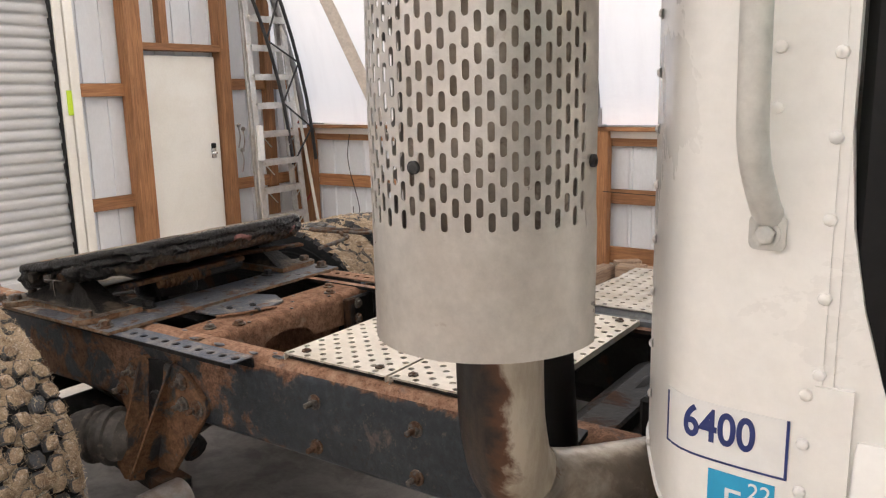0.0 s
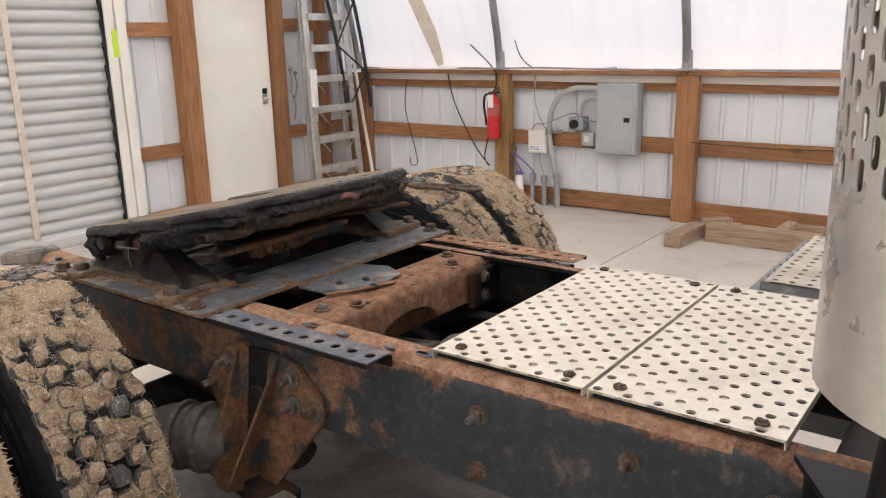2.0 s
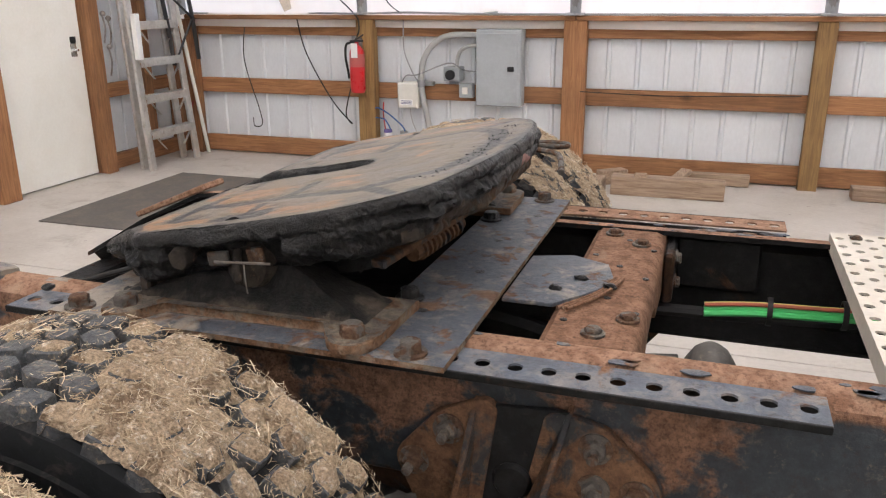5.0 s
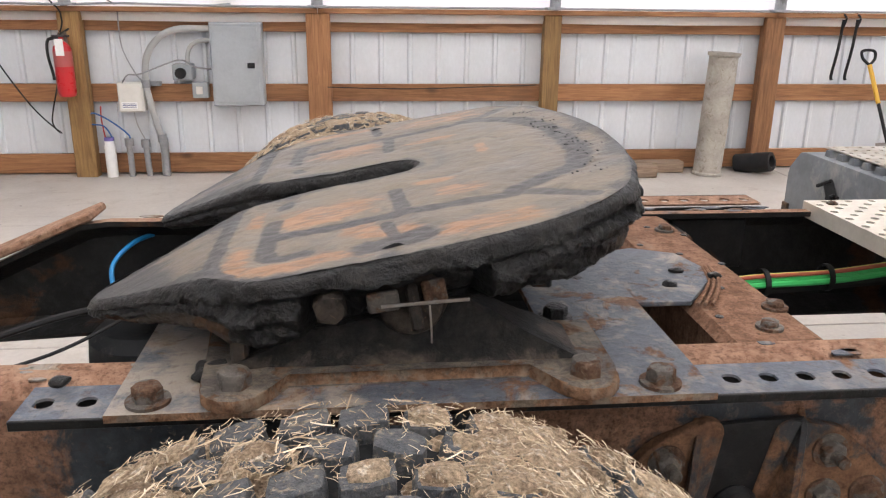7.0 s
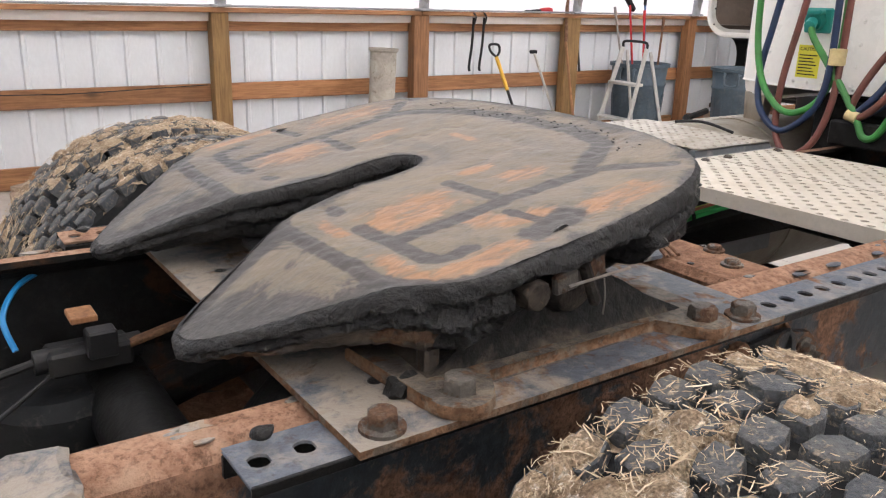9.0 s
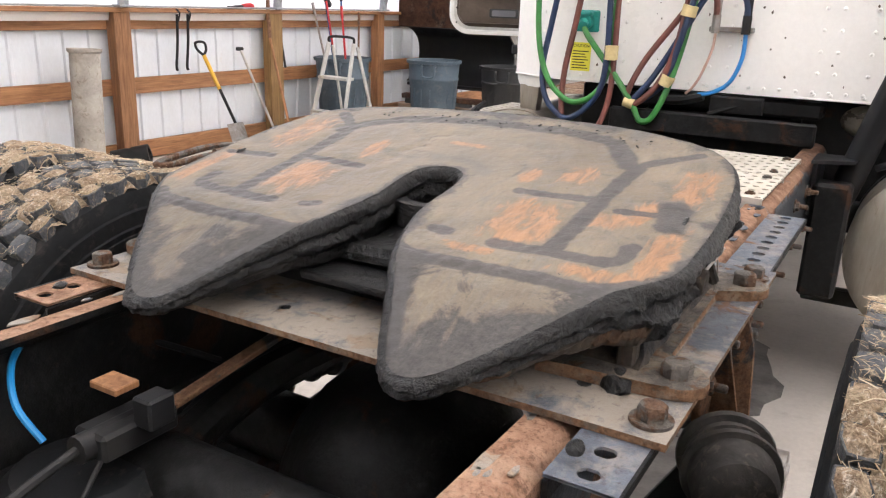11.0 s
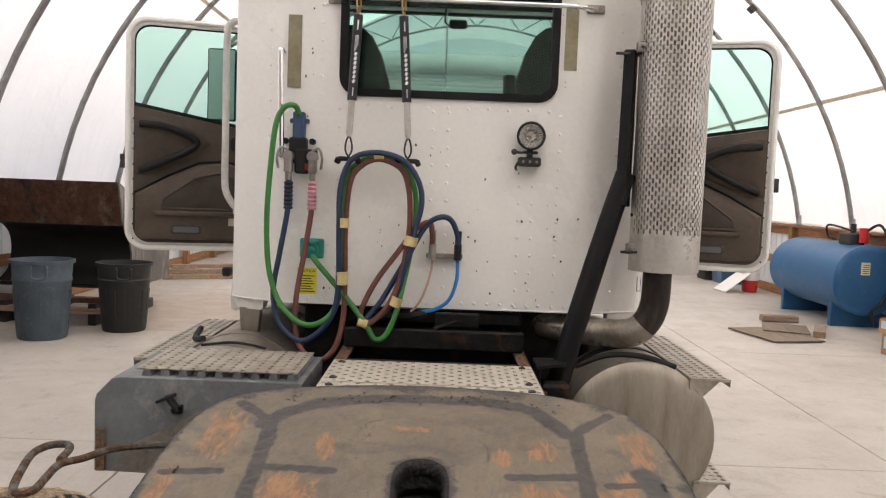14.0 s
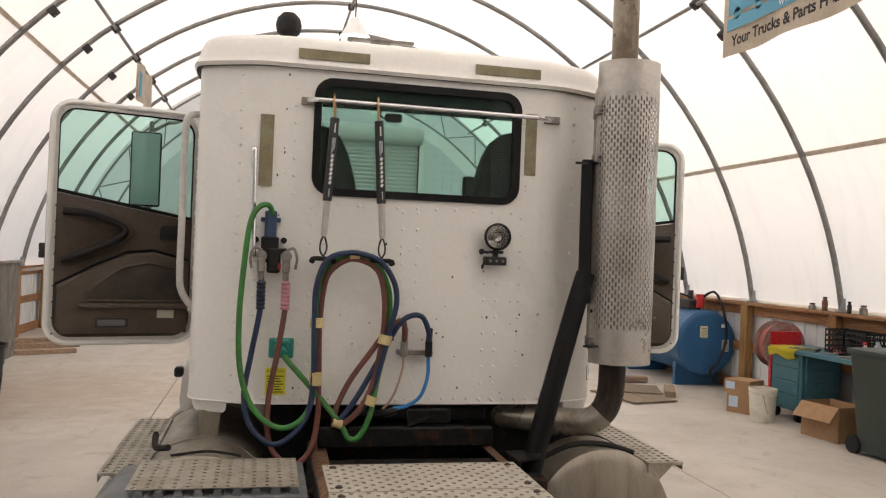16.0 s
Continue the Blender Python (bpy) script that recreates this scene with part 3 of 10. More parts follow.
for ang in (51.5, 90, 128.5):
    y, z = arc(HR - 0.1, 0, 1, ang, ang)
    p = B()
    cyl(p, (XB + 0.1, y, z), (XF - 0.1, y, z), 0.024, n=8)
    tagged(part("purlin_pipe", p, HOOPSTEEL), "thin steel purlin pipe running along the roof hoops", "purlin", kind="structure")
STRAP = surface("webbing", (0.62, 0.55, 0.47), (0.52, 0.46, 0.39), rough=0.9, scale=9)
for ang in (42, 151):
    s = B()
    y, z = arc(HR - 0.0, 0, 1, ang, ang)
    y2, z2 = arc(HR - 0.0, 0, 1, ang + 0.6, ang + 0.6)
    v = [s.verts.new(q) for q in ((XB + 0.1, y, z), (XF - 0.1, y, z), (XF - 0.1, y2, z2), (XB + 0.1, y2, z2))]
    s.faces.new(v)
    bmesh.ops.solidify(s, geom=s.faces[:], thickness=0.004)
    tagged(part("webbing_strap", s, STRAP), "tan webbing strap along the fabric roof", "strap", kind="structure")
# diagonal bracing rods near the front bays
for a, b in (((-2.5, 30), (-4.3, 51.5)), ((-2.5, 150), (-4.3, 128.5))):
    (xa, aa), (xb, ab) = a, b
    r = B()
    cyl(r, (xa, *arc(HR - 0.09, 0, 1, aa, aa)), (xb, *arc(HR - 0.09, 0, 1, ab, ab)), 0.018, n=6)
    tagged(part("brace_rod", r, HOOPSTEEL), "slim steel wind brace between two roof hoops", "brace", kind="structure")


def ribbed(bm, u0, u1, z0, z1, at, axis, side, pitch=0.229):
    """Ribbed steel siding in the plane at, running along u; ribs stand to side."""
    prof, u = [], u0
    while u < u1 - 1e-6:
        for du, d in ((0, 0), (0.012, 0.016), (0.034, 0.016), (0.046, 0)):
            if u + du < u1:
                prof.append((u + du, d))
        u += pitch
    prof.append((u1, 0))
    rows = []
    for z in (z0, z1):
        rows.append([bm.verts.new((at + side * d, u, z) if axis == "x" else (u, at + side * d, z)) for u, d in prof])
    for k in range(len(prof) - 1):
        bm.faces.new((rows[0][k], rows[0][k + 1], rows[1][k + 1], rows[1][k]))
    ext = bmesh.ops.extrude_face_region(bm, geom=bm.faces[:])
    off = (-side * 0.012, 0, 0) if axis == "x" else (0, -side * 0.012, 0)
    bmesh.ops.translate(bm, verts=[g for g in ext["geom"] if isinstance(g, bmesh.types.BMVert)], vec=off)
    return bm


# low side walls: siding outside, girts and posts inside
def side_wall(name, y, s):
    w = B()
    ribbed(w, XB, XF, 0.0, WALL_TOP - 0.05, y + s * 0.03, "y", -s)
    wall = setting(name, w, SIDING, "low stud wall of white ribbed steel siding on lumber girts", "wall", 25)
    for z0, z1 in ((0.012, 0.165), (0.575, 0.71), (1.11, 1.245)):
        for k in range(len(BAY) - 1):
            x0, x1 = max(BAY[k] + 0.06, XB), min(BAY[k + 1] - 0.06, XF)
            if x1 - x0 > 0.2:
                g = B()
                bx(g, x0, x1, y - s * 0.035, y + s * 0.005, z0, z1, 0.004)
                part("girt", g, LUMBER[0], wall)
    for k in range(0, len(BAY) - 1, 2):
        x0, x1 = max(BAY[k], XB), min(BAY[k + 2] if k + 2 < len(BAY) else XF, XF)
        c = B()
        bx(c, x0 + 0.002, x1 - 0.002, y - s * 0.14, y + s * 0.05, 1.25, 1.288, 0.004)
        part("cap_board", c, LUMBER[0], wall)
    for i, x in enumerate(BAY):
        if XB + 0.1 < x < XF:
            p = B()
            d = 0.068 + 0.012 * ((i * 7) % 3)
            bx(p, x - d, x + d, y - s * 0.14, y - s * 0.036, -0.02, 1.25, 0.005)
            part("post", p, TREATED if i % 2 else LUMBER[2], wall)
    return wall


wall_left = side_wall("wall_left", WL, 1)
wall_right = side_wall("wall_right", WR, -1)
# cloth tucked over the cap and the electric line along it
lip = B()
bx(lip, XB, XF, WL + 0.03, WL + 0.09, 1.289, 1.335, 0.012)
tagged(part("cover_hem", lip, FABRIC), "rolled white hem of the cover cloth along the wall cap", "trim", kind="structure")
lip = B()
bx(lip, XB, XF, WR - 0.09, WR - 0.03, 1.289, 1.335, 0.012)
tagged(part("cover_hem", lip, FABRIC), "rolled white hem of the cover cloth along the wall cap", "trim", kind="structure")


# end walls: ribbed siding cut to the hoop, with openings
def end_wall(name, x, s, openings, label, reach=5.66):
    """s: the way it faces. openings: (y0, y1, top)."""
    b = B()
    cuts = sorted({WR - 0.1, WL + 0.1, *[o[0] for o in openings], *[o[1] for o in openings]})
    for y0, y1 in zip(cuts, cuts[1:]):
        base = max([o[2] for o in openings if o[0] <= y0 + 1e-6 and y1 <= o[1] + 1e-6] or [0.0])
        u = y0
        while u < y1 - 1e-6:
            v = min(u + 0.229, y1)
            for a, c, d in ((u, min(u + 0.046, v), 0.016), (min(u + 0.046, v), v, 0.0)):
                if c - a < 1e-4:
                    continue
                ta, tc = (max(1.28, HZ + math.sqrt(max(0.0, reach * reach - (q - HY) ** 2))) for q in (a, c))
                prism(b, [(a, base), (c, base), (c, tc), (a, ta)], x - s * 0.02, x + s * d, AX_X)
            u = v
    return setting(name, b, SIDING, label, "wall", 25)


DOORY = (2.96, 3.87)
ROLLY = (-2.2, 2.16)
wall_back = end_wall("wall_back", XB - 0.05, 1, [(*DOORY, 2.06), (*ROLLY, 3.9)], "ribbed steel end wall with a walk door and a roller door")
wall_front = end_wall("wall_front", XF, -1, [(-2.9, 2.0, 4.45)], "ribbed grey steel front end wall with a large roller door", 4.8)
verts = [(XF + 0.01, *arc(r, k, 40, 0, 180)) for r in (4.78, HR + 0.04) for k in range(41)]
gable = raw("gable_cloth", verts, [(k, k + 1, k + 42, k + 41) for k in range(40)], FABRIC, angle=60)
tagged(gable, "white translucent cloth gable above the front end wall", "wall", kind="structure")
bx_ = B()
bx(bx_, XB - 0.40, XB - 0.30, WR, WL, 0, 4.2)
back_close = setting("backdrop", bx_, SIDING, "plain closing wall behind the door openings", "wall")

# end wall lumber
XI = XB - 0.03
for y0, y1, z0, z1, dx, ax in ((2.77, 2.945, 0, 4.6, 0.15, 2), (3.885, 4.0, 0, 4.4, 0.15, 2), (2.945, 3.885, 2.09, 2.16, 0.14, 1), (3.2, 3.29, 2.16, 4.5, 0.09, 2),
                               (2.29, 2.77, 0.60, 0.72, 0.05, 1), (2.29, 2.77, 1.66, 1.78, 0.05, 1), (2.29, 2.77, 2.9, 3.02, 0.05, 1), (4.0, 5.0, 0.62, 0.74, 0.05, 1), (4.0, 4.95, 1.70, 1.82, 0.05, 1),
                               (2.29, 2.77, 0.0, 0.13, 0.06, 1), (4.0, 5.1, 0.0, 0.13, 0.06, 1), (4.55, 4.66, 0.13, 3.6, 0.09, 2), (4.98, 5.1, 0, 1.25, 0.14, 2), (2.945, 3.885, 2.9, 3.02, 0.05, 1)):
    b = B()
    bx(b, XI, XI + dx, y0, y1, z0, z1, 0.004)
    part("stud", b, LUMBER[ax], wall_back)

b = B()
bx(b, XI, XI + 0.09, 2.215, 2.30, 0, 4.5, 0.004)
part("jamb", b, DOORWHITE, wall_back, "white steel door jamb")

# walk door
door = thing("door_1", "closed flat off-white steel walk door with a chrome lever latch", "door", (XB, 3.415, 0), kind="structure")
d = B()
bx(d, XB - 0.02, XB + 0.022, DOORY[0] + 0.006, DOORY[1] - 0.006, 0.012, 2.045, 0.003)
leaf = part("leaf", d, DOORWHITE, door)
for z in (0.28, 1.18, 1.83):
    h = B()
    bx(h, XB + 0.02, XB + 0.055, DOORY[0] - 0.035, DOORY[0] + 0.02, z - 0.06, z + 0.06, 0.006)
    cyl(h, (XB + 0.05, DOORY[0] - 0.005, z - 0.062), (XB + 0.05, DOORY[0] - 0.005, z + 0.062), 0.012, n=10)
    if abs(z - 1.18) < 0.1:
        part("hinge_guard", h, BLACKPL, leaf, "black hinge guard")
h = B()
bx(h, XB + 0.02, XB + 0.034, DOORY[1] - 0.13, DOORY[1] - 0.065, 1.10, 1.15, 0.006)
part("keypad", h, BLACKPL, leaf, "black latch cover")
h = B()
bx(h, XB + 0.02, XB + 0.03, DOORY[1] - 0.13, DOORY[1] - 0.065, 0.99, 1.10, 0.006)
cyl(h, (XB + 0.03, DOORY[1] - 0.098, 1.045), (XB + 0.07, DOORY[1] - 0.098, 1.045), 0.012, n=12)
tube(h, [(XB + 0.07, DOORY[1] - 0.098, 1.045), (XB + 0.075, DOORY[1] - 0.12, 1.045), (XB + 0.07, DOORY[1] - 0.17, 1.04)], 0.009)
part("lever", h, CHROME, leaf, "chrome door lever")


# roller doors: curtain of shallow slats between guides
def roller(name, x, s, y0, y1, top, label):
    dr = thing(name, label, "roller door", (x, (y0 + y1) / 2, 0), kind="structure")
    c = B()
    prof, z = [], 0.02
    while z < top:
        for dz, dd in ((0, -0.014), (0.010, -0.010), (0.016, 0.004), (0.034, 0.012), (0.062, 0.013), (0.082, 0.006), (0.088, -0.010)):
            prof.append((z + dz, dd))
        z += 0.0975
    ends = [[c.verts.new((x + s * dd, y, zz)) for zz, dd in prof] for y in (y0 + 0.02, y1 - 0.02)]
    for k in range(len(prof) - 1):
        c.faces.new((ends[0][k], ends[1][k], ends[1][k + 1], ends[0][k + 1]))
    ext = bmesh.ops.extrude_face_region(c, geom=c.faces[:])
    bmesh.ops.translate(c, verts=[g for g in ext["geom"] if isinstance(g, bmesh.types.BMVert)], vec=(-s * 0.01, 0, 0))
    part("curtain", c, ROLLER, dr, angle=60)
    b = B()
    bx(b, x - s * 0.02, x + s * 0.05, y0, y1, 0, 0.09, 0.006)
    part("bottom_bar", b, ROLLER, dr)
    for y, q in ((y0, -1), (y1, 1)):
        g = B()
        bx(g, x - s * 0.02, x + s * 0.075, y - 0.035 if q > 0 else y - 0.045, y + 0.045 if q > 0 else y + 0.035, 0, top, 0.004)
        guide = part("guide", g, DOORWHITE, dr, "white steel door guide")
        br = B()
        n = int(top / 0.06)
        for k in range(n):
            zz = top * k / n
            bx(br, x + s * 0.03, x + s * 0.05, y - q * (0.056 + 0.006 * ((k * 7) % 3)), y - q * 0.03, zz, zz + top / n, 0.002)
        part("brush_seal", br, BLACKPL, guide, "black brush seal")
    t = B()
    bx(t, x + s * 0.0145, x + s * 0.021, y1 - 0.845, y1 - 0.79, 0.1, top, 0.002)
    bx(t, x + s * 0.0145, x + s * 0.021, y0 + 0.79, y0 + 0.845, 0.1, top, 0.002)
    part("strap", t, STRAP, dr, "tan vertical wind strap")
    hd = B()
    cyl(hd, (x + s * 0.16, y0, top + 0.18), (x + s * 0.16, y1, top + 0.18), 0.21, n=24)
    part("roll", hd, ROLLER, dr)
    return dr


roll = roller("door_2", XB - 0.03, 1, ROLLY[0], ROLLY[1], 3.9, "closed white corrugated roller door with rust streaks")
roller("door_3", XF - 0.01, -1, -2.9, 2.0, 4.45, "closed white corrugated roller door at the far end")
m = B()
bx(m, XB + 0.047, XB + 0.052, 2.165, 2.215, 1.5, 1.72, 0.001)
part("safety_tape", m, plain("hi_vis_tape", (0.55, 0.75, 0.04), 0.6), roll, "yellow-green reflective tape")

# black lattice end truss and tan strap by the corner
tr = thing("end_truss", "black steel lattice truss of the end hoop beside the corner", "truss", (XB + 0.35, WL, WALL_TOP))
t = B()
for off in (0.05, 0.42):
    tube(t, [(XB + 0.35, *arc(HR - off, k, 24, 4.5, 90)) for k in range(25)], 0.019, 8, straight=True)
part("chord", t, BLACKSTEEL, tr)
for k in range(22):
    a0, a1 = 4.5 + k * 3.8, 4.5 + (k + 1) * 3.8
    t = B()
    p, q = (0.05, 0.42) if k % 2 else (0.42, 0.05)
    cyl(t, (XB + 0.35, *arc(HR - p, 0, 1, a0, a0)), (XB + 0.35, *arc(HR - q, 0, 1, a1, a1)), 0.011, n=6)
    part("web_bar", t, BLACKSTEEL, tr)
tr = thing("end_truss", "grey steel lattice truss arching over the front end wall", "truss", (XF - 0.3, HY, WALL_TOP))
for off in (0.10, 0.62):
    t = B()
    tube(t, [(XF - 0.3, *arc(HR - off, k, 48, 10, 170)) for k in range(49)], 0.024, 8, straight=True)
    part("chord", t, HOOPSTEEL, tr)
for k in range(28):
    a0, a1 = 10 + k * 160 / 28, 10 + (k + 1) * 160 / 28
    t = B()
    p, q = (0.10, 0.62) if k % 2 else (0.62, 0.10)
    cyl(t, (XF - 0.3, *arc(HR - p, 0, 1, a0, a0)), (XF - 0.3, *arc(HR - q, 0, 1, a1, a1)), 0.014, n=6)
    part("web_bar", t, HOOPSTEEL, tr)
t = B()
beam(t, (XB + 1.35, 5.0, 1.34), (XB + 0.75, 4.4, 3.3), 0.13, 0.012, 0.003, up=(0.6, -1, 0))
tagged(part("tie_strap", t, STRAP), "broad tan ratchet strap tying the cover to the wall", "strap", kind="structure")


# ---- the truck: a white day-cab tractor, parked along x, its cab's back wall at x = 0 ----
truck = thing("truck_tractor", "white day-cab tractor truck with open doors and greasy fifth wheel", "truck", (0, 0, 0))
RAILMATS = [RAILM, RAILM, RAILTOP, UNDER]

# frame rails: C channels, their rear ends cut down to ramps
for s in (1, -1):
    b = B()
    prev = None
    for x, top, bot in ((3.6, 0.92, 0.65), (1.5, 0.92, 0.65), (-0.5, 0.92, 0.65), (-1.2, 0.92, 0.65), (-1.9, 0.92, 0.65), (-2.6, 0.92, 0.65), (-2.80, 0.922, 0.65), (-2.86, 0.915, 0.65), (-3.07, 0.82, 0.64), (-3.30, 0.69, 0.60)):
        prof = [(0.36, top)] + [(0.43 - 0.042 + 0.042 * math.sin(radians(a)), top - 0.042 + 0.042 * math.cos(radians(a))) for a in (0, 30, 60, 90)]
        prof += [(0.43 - 0.026 + 0.026 * math.cos(radians(a)), bot + 0.026 - 0.026 * math.sin(radians(a))) for a in (0, 30, 60, 90)] + [(0.36, bot)]
        prof += [(0.36, bot + 0.009), (0.42, bot + 0.035), (0.42, top - 0.05), (0.388, top - 0.012), (0.36, top - 0.012)]
        ring = [b.verts.new((x, s * y, z)) for y, z in prof]
        if prev:
            for k in range(len(ring)):
                f = b.faces.new((prev[k], prev[(k + 1) % len(ring)], ring[(k + 1) % len(ring)], ring[k]))
                # slot 3: inner faces near-black, their shade painted in
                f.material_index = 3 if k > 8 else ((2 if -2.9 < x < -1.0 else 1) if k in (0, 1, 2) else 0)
        else:
            b.faces.new(ring[::-1])
        prev = ring
    b.faces.new(prev)
    rail = part("frame_rail", b, RAILMATS, truck, "rust-scaled black painted steel frame rail")
    def stud(b, p, s=s):
        hexbolt(b, (p[0], s * 0.43, p[1]), (0, s, 0), 0.013, 0.016, True, 0.008)
    many("bolt", [(x, z) for x in (-1.02, -0.68, -0.42) for z in (0.83, 0.70)], stud, BOLTP, rail, "rusty protruding bolt")
    # flakes of scale on the top flange
    rnd = random.Random(3 + s)
    b = B()
    for _ in range(34):
        x, y = rnd.uniform(-2.75, -1.1), s * rnd.uniform(0.365, 0.41)
        r = rnd.uniform(0.007, 0.024)
        prism(b, [(x + r * rnd.uniform(0.6, 1.5) * math.cos(a), y + 0.55 * r * rnd.uniform(0.6, 1.1) * math.sin(a)) for a in [k * math.pi / 4 for k in range(8)]], 0.919, 0.9212)
    part("rust_scale", b, PLATEP, rail, "lifted flakes of paint and scale", kind="stuff")
    # ramp plate at the rail's end
    if s > 0:
        b = B()
        beam(b, (-2.83, 0.40, 0.938), (-3.08, 0.40, 0.835), 0.11, 0.018, 0.004)
        lump(b, 0.002, 40)
        part("ramp_plate", b, RAILTOP, rail, "rust-orange ramp plate")
    # crusted block at the rail's end
    if s < 0:
        b = B()
        bx(b, -2.99, -2.80, -0.475, -0.345, 0.895, 0.938, 0.008, Matrix.Translation((-2.8, 0, 0.92)) @ Matrix.Rotation(radians(-9), 4, "Y") @ Matrix.Translation((2.8, 0, -0.92)))
        bmesh.ops.subdivide_edges(b, edges=b.edges[:], cuts=3)
        lump(b, 0.01, 24)
        part("ramp_block", b, PLATEP, rail, "mud-crusted ramp end")

# perforated mounting angles outside the rails
for s in (1, -1):
    ang = perforated("mounting_angle", [(-2.634 + 0.0523 * k, 0) for k in range(27)], (0.0523, 0.088), round_hole(0.0135), 0.004,
                     lambda u, v, t, s=s: (u, s * (0.478 + v), 0.919 + t), ANGLEP if s < 0 else RAILTOP, truck, "perforated dark steel angle iron" if s < 0 else "perforated rust-brown steel angle iron")
    b = B()
    bx(b, -2.66, -1.248, s * 0.4335 if s > 0 else s * 0.4415, s * 0.4415 if s > 0 else s * 0.4335, 0.888, 0.9145, 0.001)
    bx(b, -2.66, -1.248, s * 0.519 if s > 0 else s * 0.5245, s * 0.5245 if s > 0 else s * 0.519, 0.911, 0.9235, 0.001)
    # leg coloured near-black for the shade below the flange
    part("leg", b, UNDER, ang)

# mounting plate with its opening
b = B()
out = [(-2.545, -0.536), (-1.79, -0.536), (-1.79, 0.536), (-2.545, 0.536)]
inn = [(-2.36, -0.34), (-1.97, -0.34), (-1.97, 0.34), (-2.36, 0.34)]
ring_prism(b, out, inn, 0.924, 0.934)
bmesh.ops.bevel(b, geom=[e for e in b.edges if e.is_boundary is False and e.calc_face_angle(0) > 1], offset=0.002, segments=1, affect="EDGES")
b.normal_update()
for f in b.faces:
    f.material_index = 1 if abs(f.normal.z) < 0.85 else 0
plate = part("mounting_plate", b, [PLATEP, EDGERUST], truck, "worn dark steel mounting plate")
# flat black discs stand in for the dark inside the holes
many("bolt_hole", ((-1.88, 0.12), (-1.86, -0.1), (-1.90, -0.33), (-2.5, -0.2), (-2.47, 0.1), (-2.52, 0.3), (-1.84, 0.35), (-2.45, -0.40)), lambda b, p: cyl(b, (*p, 0.9335), (*p, 0.9346), 0.010, n=12), GREASE, plate, "rust-rimmed bolt hole")
for s in (1, -1):
    for x, big in ((-1.855, 0), (-1.955, 1), (-2.395, 1), (-2.50, 0)):
        b = B()
        hexbolt(b, (x, s * 0.505, 0.9455 if big else 0.934), (0, 0, 1), 0.0185 if big else 0.0165, 0.028 if big else 0.024)
        part("bolt", b, BOLTP, plate, "large rusty hexagon bolt")

many("bolt", ((-1.942, -0.282), (-1.942, 0.282)), lambda b, p: hexbolt(b, (*p, 0.934), (0, 0, 1), 0.0165, 0.022), GREASE, plate, "black greasy hexagon bolt")
# fifth wheel
fw = part("fifth_wheel", lathe(B(), [(0, 0.90), (0.12, 0.90), (0.12, 0.99), (0.05, 1.03), (0, 1.03)], 20, Matrix.Translation((-2.22, 0, 0))), GREASE, truck, "worn greasy steel fifth wheel coupling")


def z_top(x):
    return 1.167 + 0.194 * (x + 1.91) if x > -2.44 else 1.167 + 0.194 * (-2.44 + 1.91) - 0.46 * (-2.44 - x)


half = [(-1.806, 0.0), (-1.810, 0.1), (-1.821, 0.2), (-1.840, 0.295), (-1.870, 0.380), (-1.915, 0.436), (-1.975, 0.470), (-2.06, 0.490), (-2.17, 0.498), (-2.29, 0.496), (-2.365, 0.487), (-2.408, 0.458),
        (-2.455, 0.418), (-2.53, 0.360), (-2.595, 0.306), (-2.630, 0.270), (-2.643, 0.236), (-2.632, 0.202), (-2.598, 0.176), (-2.53, 0.139), (-2.452, 0.094), (-2.38, 0.066), (-2.30, 0.047),
        (-2.21, 0.047), (-2.168, 0.041), (-2.146, 0.024), (-2.138, 0.0)]
full = half + [(x, -y) for x, y in half[-2:0:-1]]
ring = [(p.x, p.y) for p in glide([(x, y, 0) for x, y in full], 5, True)]


def inset(ring, d):
    out, n = [], len(ring)
    for k in range(n):
        a, b_ = Vector(ring[k - 1]), Vector(ring[(k + 1) % n])
        t = (b_ - a).normalized()
        out.append((ring[k][0] - t.y * -d * ORI, ring[k][1] - t.x * d * ORI))
    return out


area = sum(ring[k - 1][0] * ring[k][1] - ring[k][0] * ring[k - 1][1] for k in range(len(ring)))
ORI = 1.0 if area < 0 else -1.0
top_ring = inset(ring, 0.006)
b = B()
vs = [b.verts.new((x, y, 0)) for x, y in top_ring]
es = [b.edges.new((vs[k - 1], vs[k])) for k in range(len(vs))]
bmesh.ops.triangle_fill(b, use_beauty=True, edges=es)
for k in range(140):
    bmesh.ops.bisect_plane(b, geom=b.verts[:] + b.edges[:] + b.faces[:], plane_co=(-2.65 + 0.0062 * k, 0, 0), plane_no=(1, 0, 0))
for k in range(160):
    bmesh.ops.bisect_plane(b, geom=b.verts[:] + b.edges[:] + b.faces[:], plane_co=(0, -0.494 + 0.0062 * k, 0), plane_no=(0, 1, 0))
bmesh.ops.triangulate(b, faces=b.faces[:])
